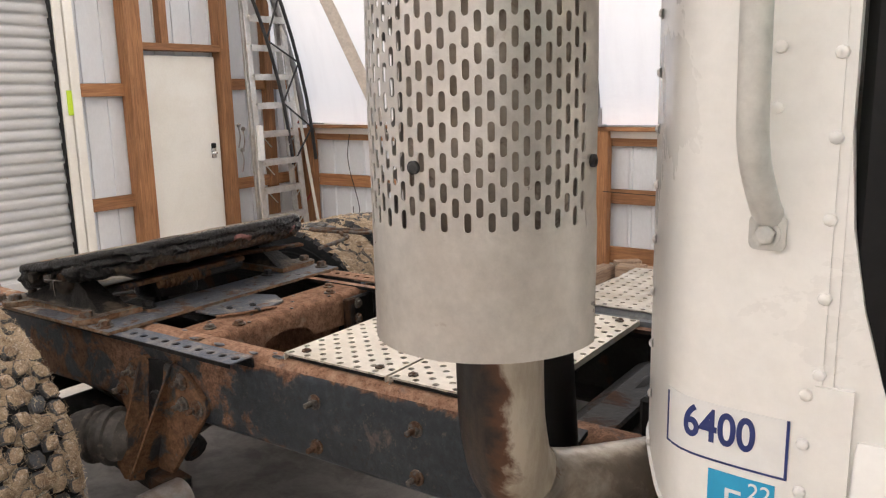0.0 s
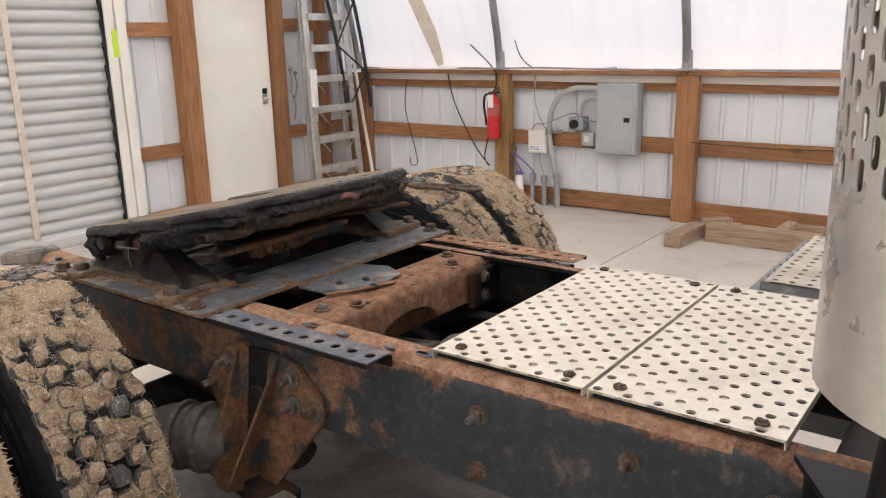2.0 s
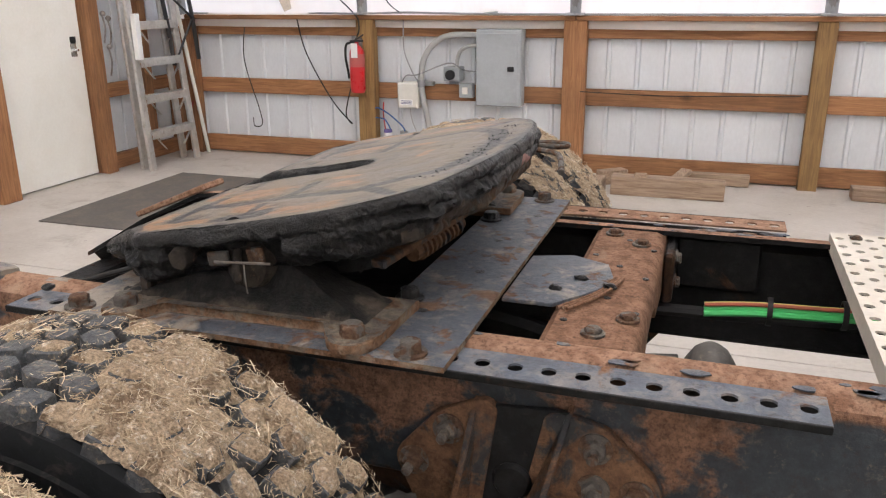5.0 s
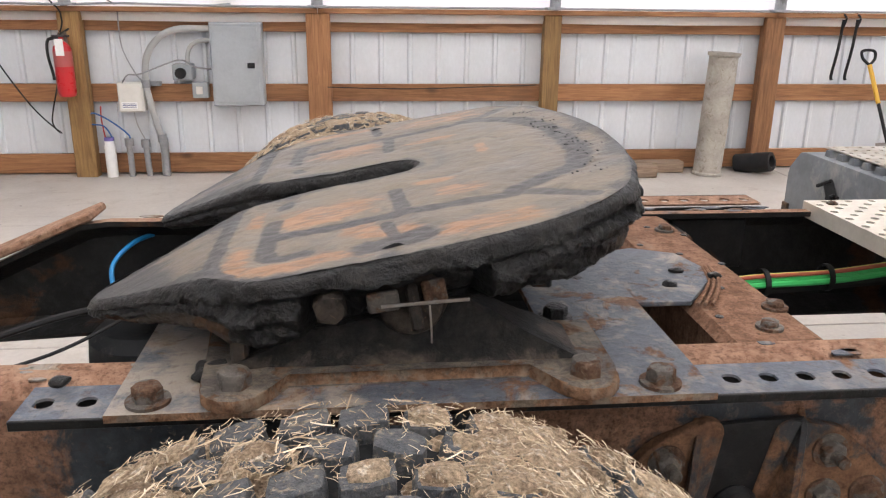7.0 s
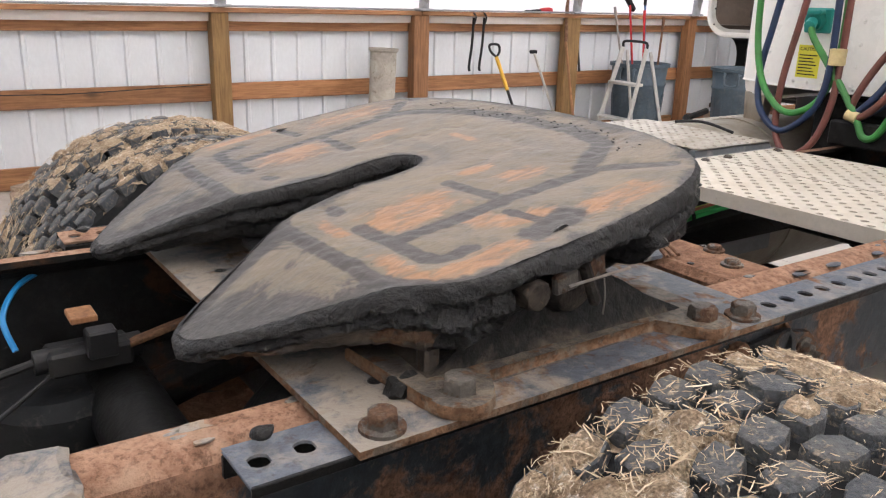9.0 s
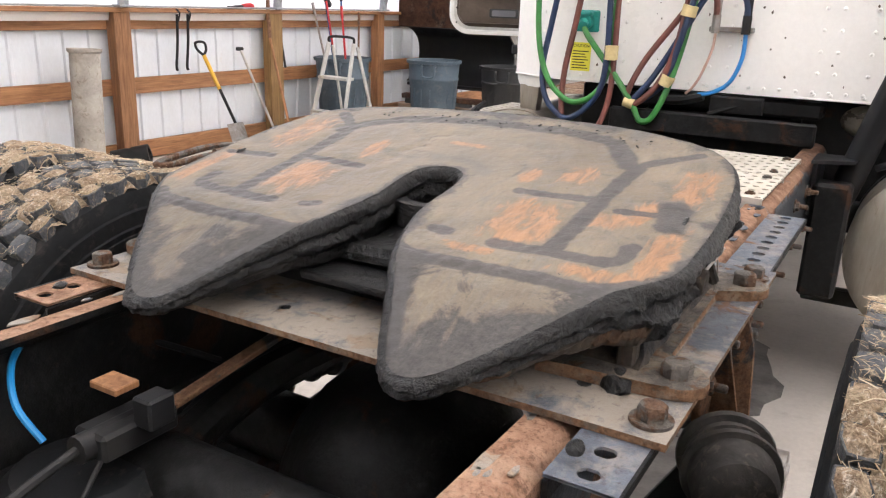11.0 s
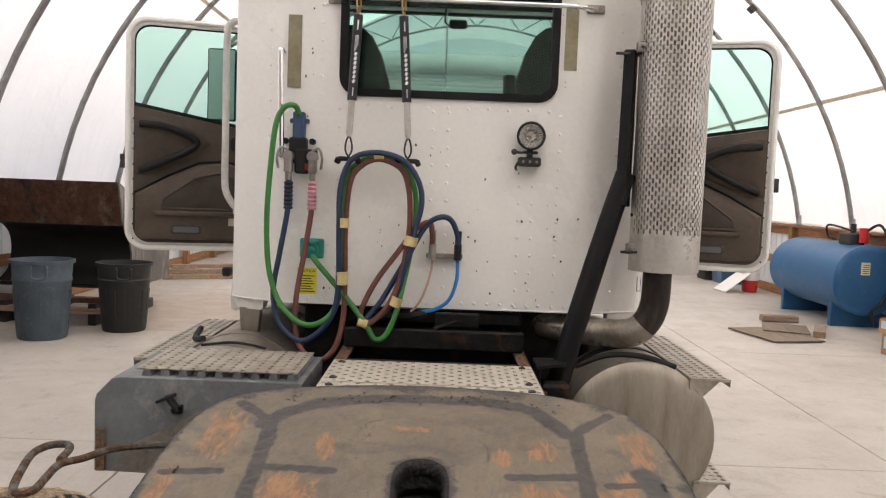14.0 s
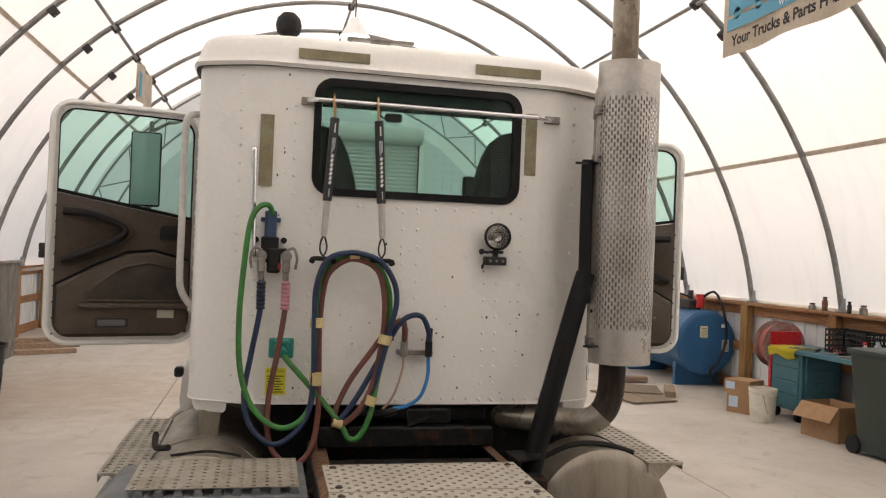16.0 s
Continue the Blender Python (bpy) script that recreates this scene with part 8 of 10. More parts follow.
many("shield_bolt", [(u, z) for z in (1.565, 2.50) for u in (-UW - 0.012, 0.10, UW + 0.012)], shield_bolt, BLACKSTEEL, muff)
b = B()
tube(b, [(MX + 0.01, MY + 0.012, 2.64), (MX + 0.01, MY + 0.012, 3.0), (MX + 0.01, MY + 0.012, 3.4), (MX - 0.0, MY - 0.0, 3.85)], 0.062, 18)
part("stack_pipe", b, PIPE, muff, "heat-stained exhaust stack")
b = B()
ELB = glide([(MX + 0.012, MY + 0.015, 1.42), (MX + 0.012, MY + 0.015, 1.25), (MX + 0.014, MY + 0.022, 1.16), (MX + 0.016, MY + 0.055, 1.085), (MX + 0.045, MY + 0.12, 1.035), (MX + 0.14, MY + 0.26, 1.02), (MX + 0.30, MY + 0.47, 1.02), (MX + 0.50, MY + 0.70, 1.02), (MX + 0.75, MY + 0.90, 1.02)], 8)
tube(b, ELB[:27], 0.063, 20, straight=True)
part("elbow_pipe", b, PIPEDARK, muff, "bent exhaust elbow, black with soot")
b = B()
tube(b, ELB[25:], 0.0645, 20, straight=True)
part("cross_pipe", b, PIPEOIL, muff, "dark oily steel exhaust pipe, brown with heat")
for z in (2.28, 2.50, 1.42):
    b = B()
    ring_prism(b, [(MX + 0.012 + 0.134 * math.cos(a), MY + 0.015 + 0.134 * math.sin(a)) for a in [k * math.pi / 16 for k in range(32)]], [(MX + 0.012 + 0.128 * math.cos(a), MY + 0.015 + 0.128 * math.sin(a)) for a in [k * math.pi / 16 for k in range(32)]], z - 0.02, z + 0.02)
    bx(b, MX - 0.06, MX - 0.02, MY + 0.11, MY + 0.17, z - 0.022, z + 0.022, 0.004)
    cyl(b, (MX - 0.09, MY + 0.15, z), (MX + 0.02, MY + 0.15, z), 0.007, n=8)
    part("muffler_clamp", b, STEEL, muff)
BRACE = surface("brace_paint", (0.006, 0.006, 0.007), (0.010, 0.010, 0.010), (0.04, 0.036, 0.032), cut3=(0.64, 0.76), rough=0.5, scale=8, relief=0.08, spec=0.2)
b = B()
tube(b, [(-0.262, -0.475, 0.66), (-0.24, -0.535, 0.82), (-0.215, -0.625, 1.15), (-0.185, -0.74, 1.55), (-0.165, -0.80, 1.74)], (0.052, 0.043), 14, 6)
brace = part("stack_brace", b, BRACE, truck, "black steel brace tube of the exhaust stack")
b = B()
beam(b, (-0.195, -0.78, 1.60), (-0.135, -0.80, 2.27), 0.05, 0.045, 0.006)
beam(b, (-0.16, -0.82, 1.60), (-0.115, -0.83, 2.27), 0.012, 0.05, 0.003)
part("brace_channel", b, BRACE, brace)
b = B()
beam(b, (-0.22, -0.80, 1.405), (-0.13, -0.93, 1.41), 0.05, 0.01, 0.002)
part("brace_arm", b, BLACKSTEEL, brace)
b = B()
beam(b, (-0.15, -0.82, 2.255), (-0.10, -0.94, 2.255), 0.06, 0.012, 0.002)
cyl(b, (-0.17, -0.79, 2.25), (-0.17, -0.73, 2.25), 0.006, n=6)
part("brace_arm", b, BLACKSTEEL, brace)
b = B()
prism(b, [(-0.40, -0.43), (-0.22, -0.43), (-0.20, -0.58), (-0.32, -0.56)], 0.923, 0.935)
bx(b, -0.38, -0.24, -0.45, -0.435, 0.74, 0.93, 0.003)
part("brace_foot", b, BRACE, brace)

# added box that blacks out the gap beside the brace foot
b = B()
bx(b, -0.40, -0.30, -0.57, -0.45, 0.45, 0.86, 0.012)
part("air_reservoir", b, UNDER, truck, "black box added to fill the dark gap behind the fuel tank")

# ---- fuel tanks, steps, deck and tool box ----
STEPALU = surface("dirty_step", (0.47, 0.435, 0.375), (0.36, 0.32, 0.26), (0.25, 0.20, 0.15), rough=0.5, metal=0.5, scale=6, cut3=(0.55, 0.7), relief=0.08, grain=0.08)
for s in (1, -1):
    y, z, R = s * 0.895, 0.615, 0.327
    m = Matrix.Translation((-0.27, y, z)) @ Matrix.Rotation(radians(90), 4, "Y")
    x1 = 1.35
    b = B()
    lathe(b, [(0, -0.022), (0.16, -0.02), (0.28, -0.011), (0.312, 0.0), (R, 0.014), (R, x1), (0.30, x1 + 0.015), (0, x1 + 0.03)], 56, m)
    tank = part("fuel_tank", b, TANKALU, truck, "round dull aluminium fuel tank", 40)
    for x in (0.03, 0.85):
        b = B()
        ring_prism(b, [(y + (R + 0.006) * math.cos(a), z + (R + 0.006) * math.sin(a)) for a in [k * math.pi / 24 for k in range(48)]], [(y + (R + 0.001) * math.cos(a), z + (R + 0.001) * math.sin(a)) for a in [k * math.pi / 24 for k in range(48)]], x, x + 0.06, AX_X)
        st = part("tank_strap", b, BLACKPL if s < 0 else TANKALU, tank, "tank strap")
    many("tank_bracket", [(x, y1_, z0_, z1_) for x in (0.03, 0.85) for y1_, z0_, z1_ in ((0.62, 0.60, 0.72), (0.75, 0.30, 0.36))],
         lambda b, p, s=s: bx(b, p[0], p[0] + 0.06, *sorted((s * 0.43, s * p[1])), p[2], p[3], 0.006), UNDER, tank)
    for zz, y0, y1, xa, xb in ((0.885, 1.10, 1.265, -0.28, 0.75), (0.44, 1.14, 1.29, -0.28, 0.80)):
        w, n = y1 - y0, 4
        nx_ = int((xb - xa) / 0.045)
        cl = [(xa + (xb - xa) * (i + 0.5) / nx_, (y0 + y1) / 2 + w * ((k + 0.5) / n - 0.5)) for i in range(nx_) for k in range(n)]
        step_ = perforated("step", cl, ((xb - xa) / nx_, w / n), round_hole(0.0125), 0.004, lambda u, v, t, s=s, zz=zz: (u, s * v, zz - t), STEPALU, truck, "dirty perforated aluminium step")
        b = B()
        bx(b, xa, xb, *sorted((s * y1, s * (y1 + 0.004))), zz - 0.035, zz, 0.001)
        bx(b, xa, xb, *sorted((s * (y0 - 0.004), s * y0)), zz - 0.05, zz, 0.001)
        bx(b, xa - 0.004, xa, *sorted((s * (y0 - 0.004), s * (y1 + 0.004))), zz - 0.012, zz, 0.001)
        for x in (xa + 0.01, xb - 0.1):
            prism(b, [(s * y0, zz - 0.004), (s * (y1 - 0.03), zz - 0.004), (s * (y0 + 0.02), zz - 0.12), (s * (y0 - 0.03), zz - 0.12)], x, x + 0.004, AX_X)
        part("step_flange", b, STEPALU, step_)
# rubber hose lying on the right tank
b = B()
tube(b, [(-0.20, -0.62, 0.90), (-0.21, -0.75, 0.955), (-0.22, -0.90, 0.958), (-0.21, -1.05, 0.915)], 0.013, 8)
part("tank_hose", b, BLACKPL, truck)
b = B()
tube(b, [(-0.13, 1.02, 0.945), (-0.05, 1.08, 0.93), (0.10, 1.10, 0.95)], 0.014, 8)
tube(b, [(-0.22, 0.72, 0.93), (-0.24, 0.85, 0.955), (-0.22, 1.0, 0.935)], 0.006, 8)
part("tank_hose", b, BLACKPL, truck)
# walking deck between the rails
for xa, xb in ((-1.16, -0.795), (-0.785, -0.42)):
    nu, nv = 12, 26
    cl = []
    pu, pv = (xb - xa) / nu, 0.80 / nv
    for i in range(nu):
        for k in range(nv):
            if (i + k) % 2 == 0:
                cl.append((xa + pu * (i + 0.5), -0.40 + pv * (k + 0.5)))
    solid = [(xa + pu * (i + 0.5), -0.40 + pv * (k + 0.5)) for i in range(nu) for k in range(nv) if (i + k) % 2]
    dk = perforated("deck_plate", cl, (pu, pv), round_hole(0.0098), 0.005, lambda u, v, t: (u, v, 0.938 - t), DECK, truck, "perforated aluminium deck plate")
    b = B()
    for u, v in solid:
        bx(b, u - pu / 2, u + pu / 2, v - pv / 2, v + pv / 2, 0.933, 0.938)
    bx(b, xa, xa + 0.003, -0.40, 0.40, 0.90, 0.9375)
    bx(b, xb - 0.003, xb, -0.40, 0.40, 0.92, 0.9375)
    part("deck_web", b, DECK, dk)
    def clip(b, p):
        hexbolt(b, (*p, 0.9385), (0, 0, 1), 0.008, 0.008)
        lump(b, 0.003, 120)
    many("bolt", [(x, y) for x in (xa + 0.05, xb - 0.05) for y in (-0.36, 0.36)], clip, BOLTP, dk, "rusty bolt with a wire clip")
    many("deck_spacer", (-0.395, 0.365), lambda b, y, xa=xa, xb=xb: bx(b, xa + 0.01, xb - 0.01, y, y + 0.03, 0.9205, 0.933, 0.002), UNDER, dk)
b = B()
bx(b, -0.38, 1.0, -0.30, 0.30, 0.70, 0.86, 0.04, None, 2)
bx(b, -0.05, 0.5, -0.36, 0.36, 0.84, 1.0, 0.05, None, 2)
tube(b, [(-0.3, -0.25, 0.80), (-0.25, 0, 0.89), (-0.3, 0.25, 0.80)], 0.02)
part("gearbox", b, UNDER, truck, "oily dark gearbox")
b = B()
bx(b, -0.12, -0.08, -0.40, 0.40, 0.93, 1.02, 0.008)
tube(b, [(-0.10, 0.0, 1.02), (-0.09, -0.1, 1.06), (-0.08, -0.2, 1.09)], 0.012)
bx(b, -0.10, -0.07, -0.20, 0.0, 1.03, 1.095, 0.006)
part("cab_mount", b, UNDER, truck, "dark rusty rear cab mount")
# grey tool box fairing on the left
b = B()
prism(b, [(0.47, 0.54), (1.235, 0.556), (1.235, 0.82), (1.228, 0.845), (1.172, 0.905), (1.14, 0.912), (0.47, 0.912)], -0.74, -0.26, AX_X, 0.006)
tb = part("tool_box", b, GREYBOX, truck, "dark grey tool box fairing")
n = 13
cl = [(-0.70 + 0.40 * (i + 0.5) / 9, 0.50 + 0.60 * (k + 0.5) / n) for i in range(9) for k in range(n)]
perforated("tool_box_tread", cl, (0.40 / 9, 0.60 / n), round_hole(0.0085), 0.004, lambda u, v, t: (u, v, 0.938 - t), STEPALU, tb, "perforated aluminium tread")
b = B()
for k in range(9):
    y = 0.50 + 0.067 * k
    prism(b, [(y, 0.9125), (y + 0.036, 0.9125), (y + 0.029, 0.9335), (y + 0.007, 0.9335)], -0.712, -0.30, AX_X)
part("tread_rib", b, GREYBOX, tb, "crimped edge under the tread")
b = B()
bx(b, -0.752, -0.742, 1.19, 1.225, 0.56, 0.72, 0.002)
part("corner_angle", b, EDGERUST, tb, "rusty angle at the box's lower corner")
b = B()
prism(b, [(0.47, 0.545), (1.16, 0.56), (1.125, 0.645), (0.936, 0.742), (0.80, 0.815), (0.70, 0.86), (0.47, 0.86)], -0.748, -0.7405, AX_X, 0.001)
part("back_plate", b, surface("dull_plate", (0.21, 0.19, 0.155), (0.14, 0.13, 0.115), (0.10, 0.085, 0.07), rough=0.5, metal=0.3, scale=5, relief=0.08), tb, "bare metal back plate")
b = B()
prism(b, rounded(0.55, 0.68, 0.805, 0.835, 0.014), -0.7495, -0.7482, AX_X)
prism(b, rounded(0.73, 0.765, 0.795, 0.83, 0.016), -0.7495, -0.7482, AX_X)
part("slot", b, GREASE, tb)
b = B()
beam(b, (-0.752, 0.965, 0.853), (-0.758, 0.915, 0.795), 0.034, 0.016, 0.005)
beam(b, (-0.765, 1.0, 0.828), (-0.765, 0.925, 0.862), 0.012, 0.012, 0.003)
beam(b, (-0.762, 0.945, 0.80), (-0.762, 0.90, 0.82), 0.012, 0.012, 0.003)
bx(b, -0.756, -0.741, 0.905, 0.945, 0.785, 0.815, 0.003)
part("latch", b, BLACKPL, tb, "black rubber latch")


# ---- along the left wall ----
FW = WL - 0.036          # face of the girts
RED = plain("red_enamel", (0.52, 0.02, 0.025), 0.3)
GREYEL = surface("grey_enamel", (0.36, 0.385, 0.40), (0.32, 0.34, 0.35), rough=0.4, scale=3, relief=0.03, grain=0.04)
IVORY = plain("ivory_plastic", (0.68, 0.66, 0.60), 0.45)
PVC = plain("grey_pvc", (0.40, 0.40, 0.39), 0.5)

ex = thing("fire_extinguisher", "red fire extinguisher with white tag on a wall post", "fire extinguisher", (-4.43, 4.90, 0.62))
lathe_m = Matrix.Translation((-4.43, 4.90, 0))
part("cylinder", lathe(B(), [(0, 0.64), (0.055, 0.64), (0.064, 0.655), (0.066, 0.68), (0.066, 0.86)], 24, lathe_m), RED, ex)
part("bare_band", lathe(B(), [(0.0665, 0.86), (0.0668, 0.93), (0.066, 0.97)], 24, lathe_m), plain("worn_red", (0.42, 0.10, 0.09), 0.35), ex, "faded label band")
part("shoulder", lathe(B(), [(0.066, 0.97), (0.06, 1.0), (0.035, 1.03), (0.018, 1.04), (0.018, 1.07), (0, 1.07)], 24, lathe_m), RED, ex)
b = B()
bx(b, -4.49, -4.37, 4.885, 4.915, 1.07, 1.085, 0.004)
beam(b, (-4.45, 4.90, 1.08), (-4.36, 4.89, 1.13), 0.02, 0.01, 0.003)
part("lever", b, BLACKSTEEL, ex)
b = B()
tube(b, [(-4.44, 4.88, 1.06), (-4.51, 4.87, 1.05), (-4.525, 4.87, 0.95), (-4.51, 4.88, 0.82), (-4.505, 4.885, 0.76)], 0.011, 8)
part("hose", b, BLACKPL, ex, "black discharge hose")
b = B()
bx(b, -4.455, -4.395, 4.832, 4.834, 0.94, 1.06, 0.0)
part("tag", b, STK, ex, "white inspection tag")
b = B()
bx(b, -4.45, -4.41, 4.95, 4.985, 0.9, 1.1, 0.004)
part("hanger", b, STEEL, ex)

pn = thing("breaker_panel", "grey steel electric breaker panel on the wall girts", "electric panel", (-3.18, FW, 0.55))
b = B()
bx(b, -3.375, -2.985, 4.96, FW, 0.555, 1.18, 0.006)
part("box", b, GREYEL, pn)
b = B()
bx(b, -3.37, -2.99, 4.948, 4.962, 0.56, 1.175, 0.005)
bx(b, -3.355, -3.015, 4.944, 4.949, 0.585, 1.15, 0.003)
dr = part("door", b, GREYEL, pn)
b = B()
bx(b, -3.10, -3.045, 4.936, 4.945, 0.845, 0.885, 0.003)
part("latch", b, BLACKPL, dr, "black latch")
b = B()
bx(b, -3.33, -3.20, WL - 0.12, WL - 0.02, 1.289, 1.345, 0.006)
part("top_fitting", b, GREYEL, pn)

mb = thing("control_box", "small ivory plastic junction box with a label", "junction box", (-4.0, FW, 0.5))
b = B()
bx(b, -4.095, -3.905, 4.98, FW, 0.505, 0.73, 0.01)
part("case", b, IVORY, mb)
b = B()
bx(b, -4.085, -3.915, 4.972, 4.981, 0.515, 0.72, 0.006)
part("lid", b, IVORY, mb)
b = B()
bx(b, -4.07, -3.95, 4.9705, 4.972, 0.535, 0.585)
part("label", b, STK, mb, "white printed label")
b = B()
for k in range(3):
    bx(b, -4.06, -3.96, 4.9695, 4.9706, 0.545 + 0.012 * k, 0.55 + 0.012 * k)
part("print_bars", b, NAVY, mb)

cd = thing("conduit_run", "grey bent electric conduits rising from the floor to the panel", "conduit", (-3.8, 5.0, 0))
for pts, r, mt in (([(-3.80, 5.02, 0), (-3.80, 5.02, 0.25), (-3.86, 5.02, 0.55), (-3.885, 5.02, 0.72), (-3.86, 5.02, 0.92), (-3.76, 5.02, 1.06), (-3.62, 5.02, 1.125), (-3.375, 5.02, 1.13)], 0.026, PVC),
                   ([(-3.56, 5.03, 0.80), (-3.56, 5.03, 0.92), (-3.53, 5.03, 1.0), (-3.46, 5.03, 1.04), (-3.375, 5.03, 1.045)], 0.017, PVC),
                   ([(-3.92, 5.01, 0), (-3.925, 5.01, 0.15), (-3.93, 5.01, 0.27)], 0.023, GALV), ([(-4.05, 5.0, 0), (-4.05, 5.0, 0.15), (-4.055, 5.0, 0.28)], 0.023, GALV), ([(-3.79, 5.02, 0), (-3.79, 5.02, 0.3)], 0.031, GALV)):
    b = B()
    tube(b, pts, r, 12)
    part("conduit", b, mt, cd)
many("coupling", ((-3.80, 0.30), (-3.885, 0.72), (-3.93, 0.26), (-4.055, 0.27)), lambda b, p: cyl(b, (p[0], 5.015, p[1] - 0.03), (p[0], 5.015, p[1] + 0.03), 0.034, n=14), GALV, cd)
b = B()
bx(b, -3.91, -3.78, 5.03, FW + 0.01, 0.70, 0.735, 0.004)
part("conduit_strut", b, GALV, cd)
b = B()
cyl(b, (-4.20, 5.0, 0), (-4.20, 5.0, 0.25), 0.042, n=18)
cyl(b, (-4.20, 5.0, 0.25), (-4.20, 5.0, 0.285), 0.036, n=18)
part("pipe_stub", b, plain("white_pvc", (0.78, 0.78, 0.76), 0.4), cd, "white plastic pipe stub")
b = B()
cyl(b, (-4.20, 5.0, 0.285), (-4.20, 5.0, 0.31), 0.038, n=18)
part("purple_band", b, plain("purple", (0.16, 0.12, 0.35), 0.5), cd)
b = B()
bx(b, -3.68, -3.53, 5.01, FW + 0.06, 0.745, 0.865, 0.008)
bx(b, -3.54, -3.42, 5.01, FW, 0.61, 0.73, 0.006)
dv = part("outlet_box", b, GREYEL, cd, "grey outlet boxes")
b = B()
cyl(b, (-3.615, 5.012, 0.80), (-3.615, 4.985, 0.80), 0.042, n=18)
part("outlet", b, BLACKPL, cd, "round black outlet")
b = B()
bx(b, -3.51, -3.46, 5.0, 5.011, 0.64, 0.70, 0.004)
part("switch_plate", b, IVORY, cd)
for pts, mt in (([(-4.17, 5.0, 0.30), (-4.22, 4.98, 0.40), (-4.32, 4.99, 0.42), (-4.30, 4.99, 0.5), (-4.18, 5.0, 0.44), (-4.05, 5.0, 0.33), (-4.05, 5.0, 0.27)], plain("blue_wire", (0.03, 0.12, 0.36), 0.5)),
                ([(-4.23, 5.01, 0.31), (-4.24, 5.0, 0.45), (-4.235, 5.0, 0.55)], plain("red_cable", (0.5, 0.05, 0.04), 0.5)),
                ([(-4.04, 5.02, 1.25), (-4.03, 5.0, 1.0), (-3.95, 5.0, 0.8), (-3.9, 5.0, 0.74)], GALV), ([(-4.05, 4.98, 0.73), (-4.0, 4.97, 0.79), (-3.9, 4.97, 0.80), (-3.62, 4.98, 0.9), (-3.5, 4.98, 0.85), (-3.36, 5.0, 0.83)], GALV),
                ([(-4.0, 5.03, 0.55), (-3.98, 5.03, 0.4), (-3.92, 5.02, 0.27)], PVC), ([(-5.05, 5.0, 1.26), (-4.98, 5.02, 0.95), (-4.75, 5.02, 0.55), (-4.55, 5.0, 0.35), (-4.60, 4.99, 0.45), (-4.48, 4.96, 0.85), (-4.46, 4.95, 1.1)], BLACKPL)):
    b = B()
    tube(b, pts, 0.006, 6)
    part("wire", b, mt, cd)
b = B()
tube(b, [(-6.3, 5.03, 1.30), (-5.2, 5.02, 1.306), (-4.45, 5.0, 1.30), (-4.0, 5.0, 1.31), (-3.35, 5.0, 1.30), (-2.6, 4.99, 1.298), (-0.7, 4.99, 1.30), (1.2, 4.99, 1.298), (3.0, 4.99, 1.3), (4.8, 4.99, 1.3)], 0.009, 6)
tagged(part("electric_cable", b, GALV), "thin grey cable running along the wall cap", "cable")
b = B()
tube(b, [(-5.25, 5.05, 2.2), (-5.0, 5.0, 1.75), (-4.5, 4.96, 1.33), (-4.42, 4.94, 1.2), (-4.44, 4.93, 1.1)], 0.006, 6)
tube(b, [(-4.35, 5.0, 1.9), (-4.2, 4.98, 1.45), (-4.05, 5.0, 1.30)], 0.005, 6)
tube(b, [(-5.6, 5.05, 1.28), (-5.62, 5.0, 0.9), (-5.5, 5.0, 0.45), (-5.48, 5.0, 0.30), (-5.56, 5.0, 0.28), (-5.57, 5.0, 0.36)], 0.005, 6)
tagged(part("hanging_cable", b, BLACKPL), "loose black extension cable looping over the siding", "cable")
b = B()
tube(b, [(-2.5, 4.97, 0.70), (-2.2, 4.985, 0.69), (-1.8, 4.985, 0.685), (-1.3, 4.985, 0.70), (-0.85, 4.98, 0.715)], 0.004, 6)
tagged(part("hanging_cable", b, BLACKPL), "thin black wire along the middle girt", "cable")

# culvert pipe, air filter roll and boards on the floor
GREYPIPE = surface("dirty_pipe", (0.40, 0.37, 0.32), (0.30, 0.27, 0.23), (0.22, 0.18, 0.14), rough=0.85, scale=5, relief=0.2, grain=0.1)
cp = thing("standing_pipe", "dirty grey pipe with flanged rim standing on end by the wall", "pipe", (0.60, 4.86, 0))
m = Matrix.Translation((0.60, 4.86, 0)) @ Matrix.Rotation(radians(2.2), 4, "Y")
part("tube", lathe(B(), [(0.125, 0), (0.125, 0.02), (0.112, 0.03), (0.112, 0.40), (0.114, 0.41), (0.112, 0.42), (0.112, 0.95), (0.128, 0.965), (0.128, 0.985), (0.104, 0.985), (0.104, 0.0)], 32, m, True), GREYPIPE, cp)
ro = thing("rubber_roll", "short roll of black rubber lying on the floor", "rubber roll", (1.02, 4.92, 0))
b = B()
m = Matrix.Translation((1.02, 4.9, 0.085)) @ Matrix.Rotation(radians(75), 4, "X") @ Matrix.Rotation(radians(40), 4, "Y")
lathe(b, [(0.05, -0.15), (0.082, -0.15), (0.085, -0.02), (0.08, 0.0), (0.084, 0.03), (0.08, 0.15), (0.05, 0.15)], 20, m, True)
lump(b, 0.008, 14)
part("sleeve", b, BLACKPL, ro)


def board(p0, p1, w, h, group, i=0, label="short weathered wooden board lying on the concrete floor"):
    p0, p1 = Vector(p0), Vector(p1)
    ob = thing("wood_block", label, "wood block", (p0 + p1) / 2, group)
    b = B()
    beam(b, p0, p1, w, h, 0.004)
    lump(b, 0.003, 9, i)
    part("timber", b, OLDWOOD[0 if abs(p1.x - p0.x) > abs(p1.y - p0.y) else 1], ob)


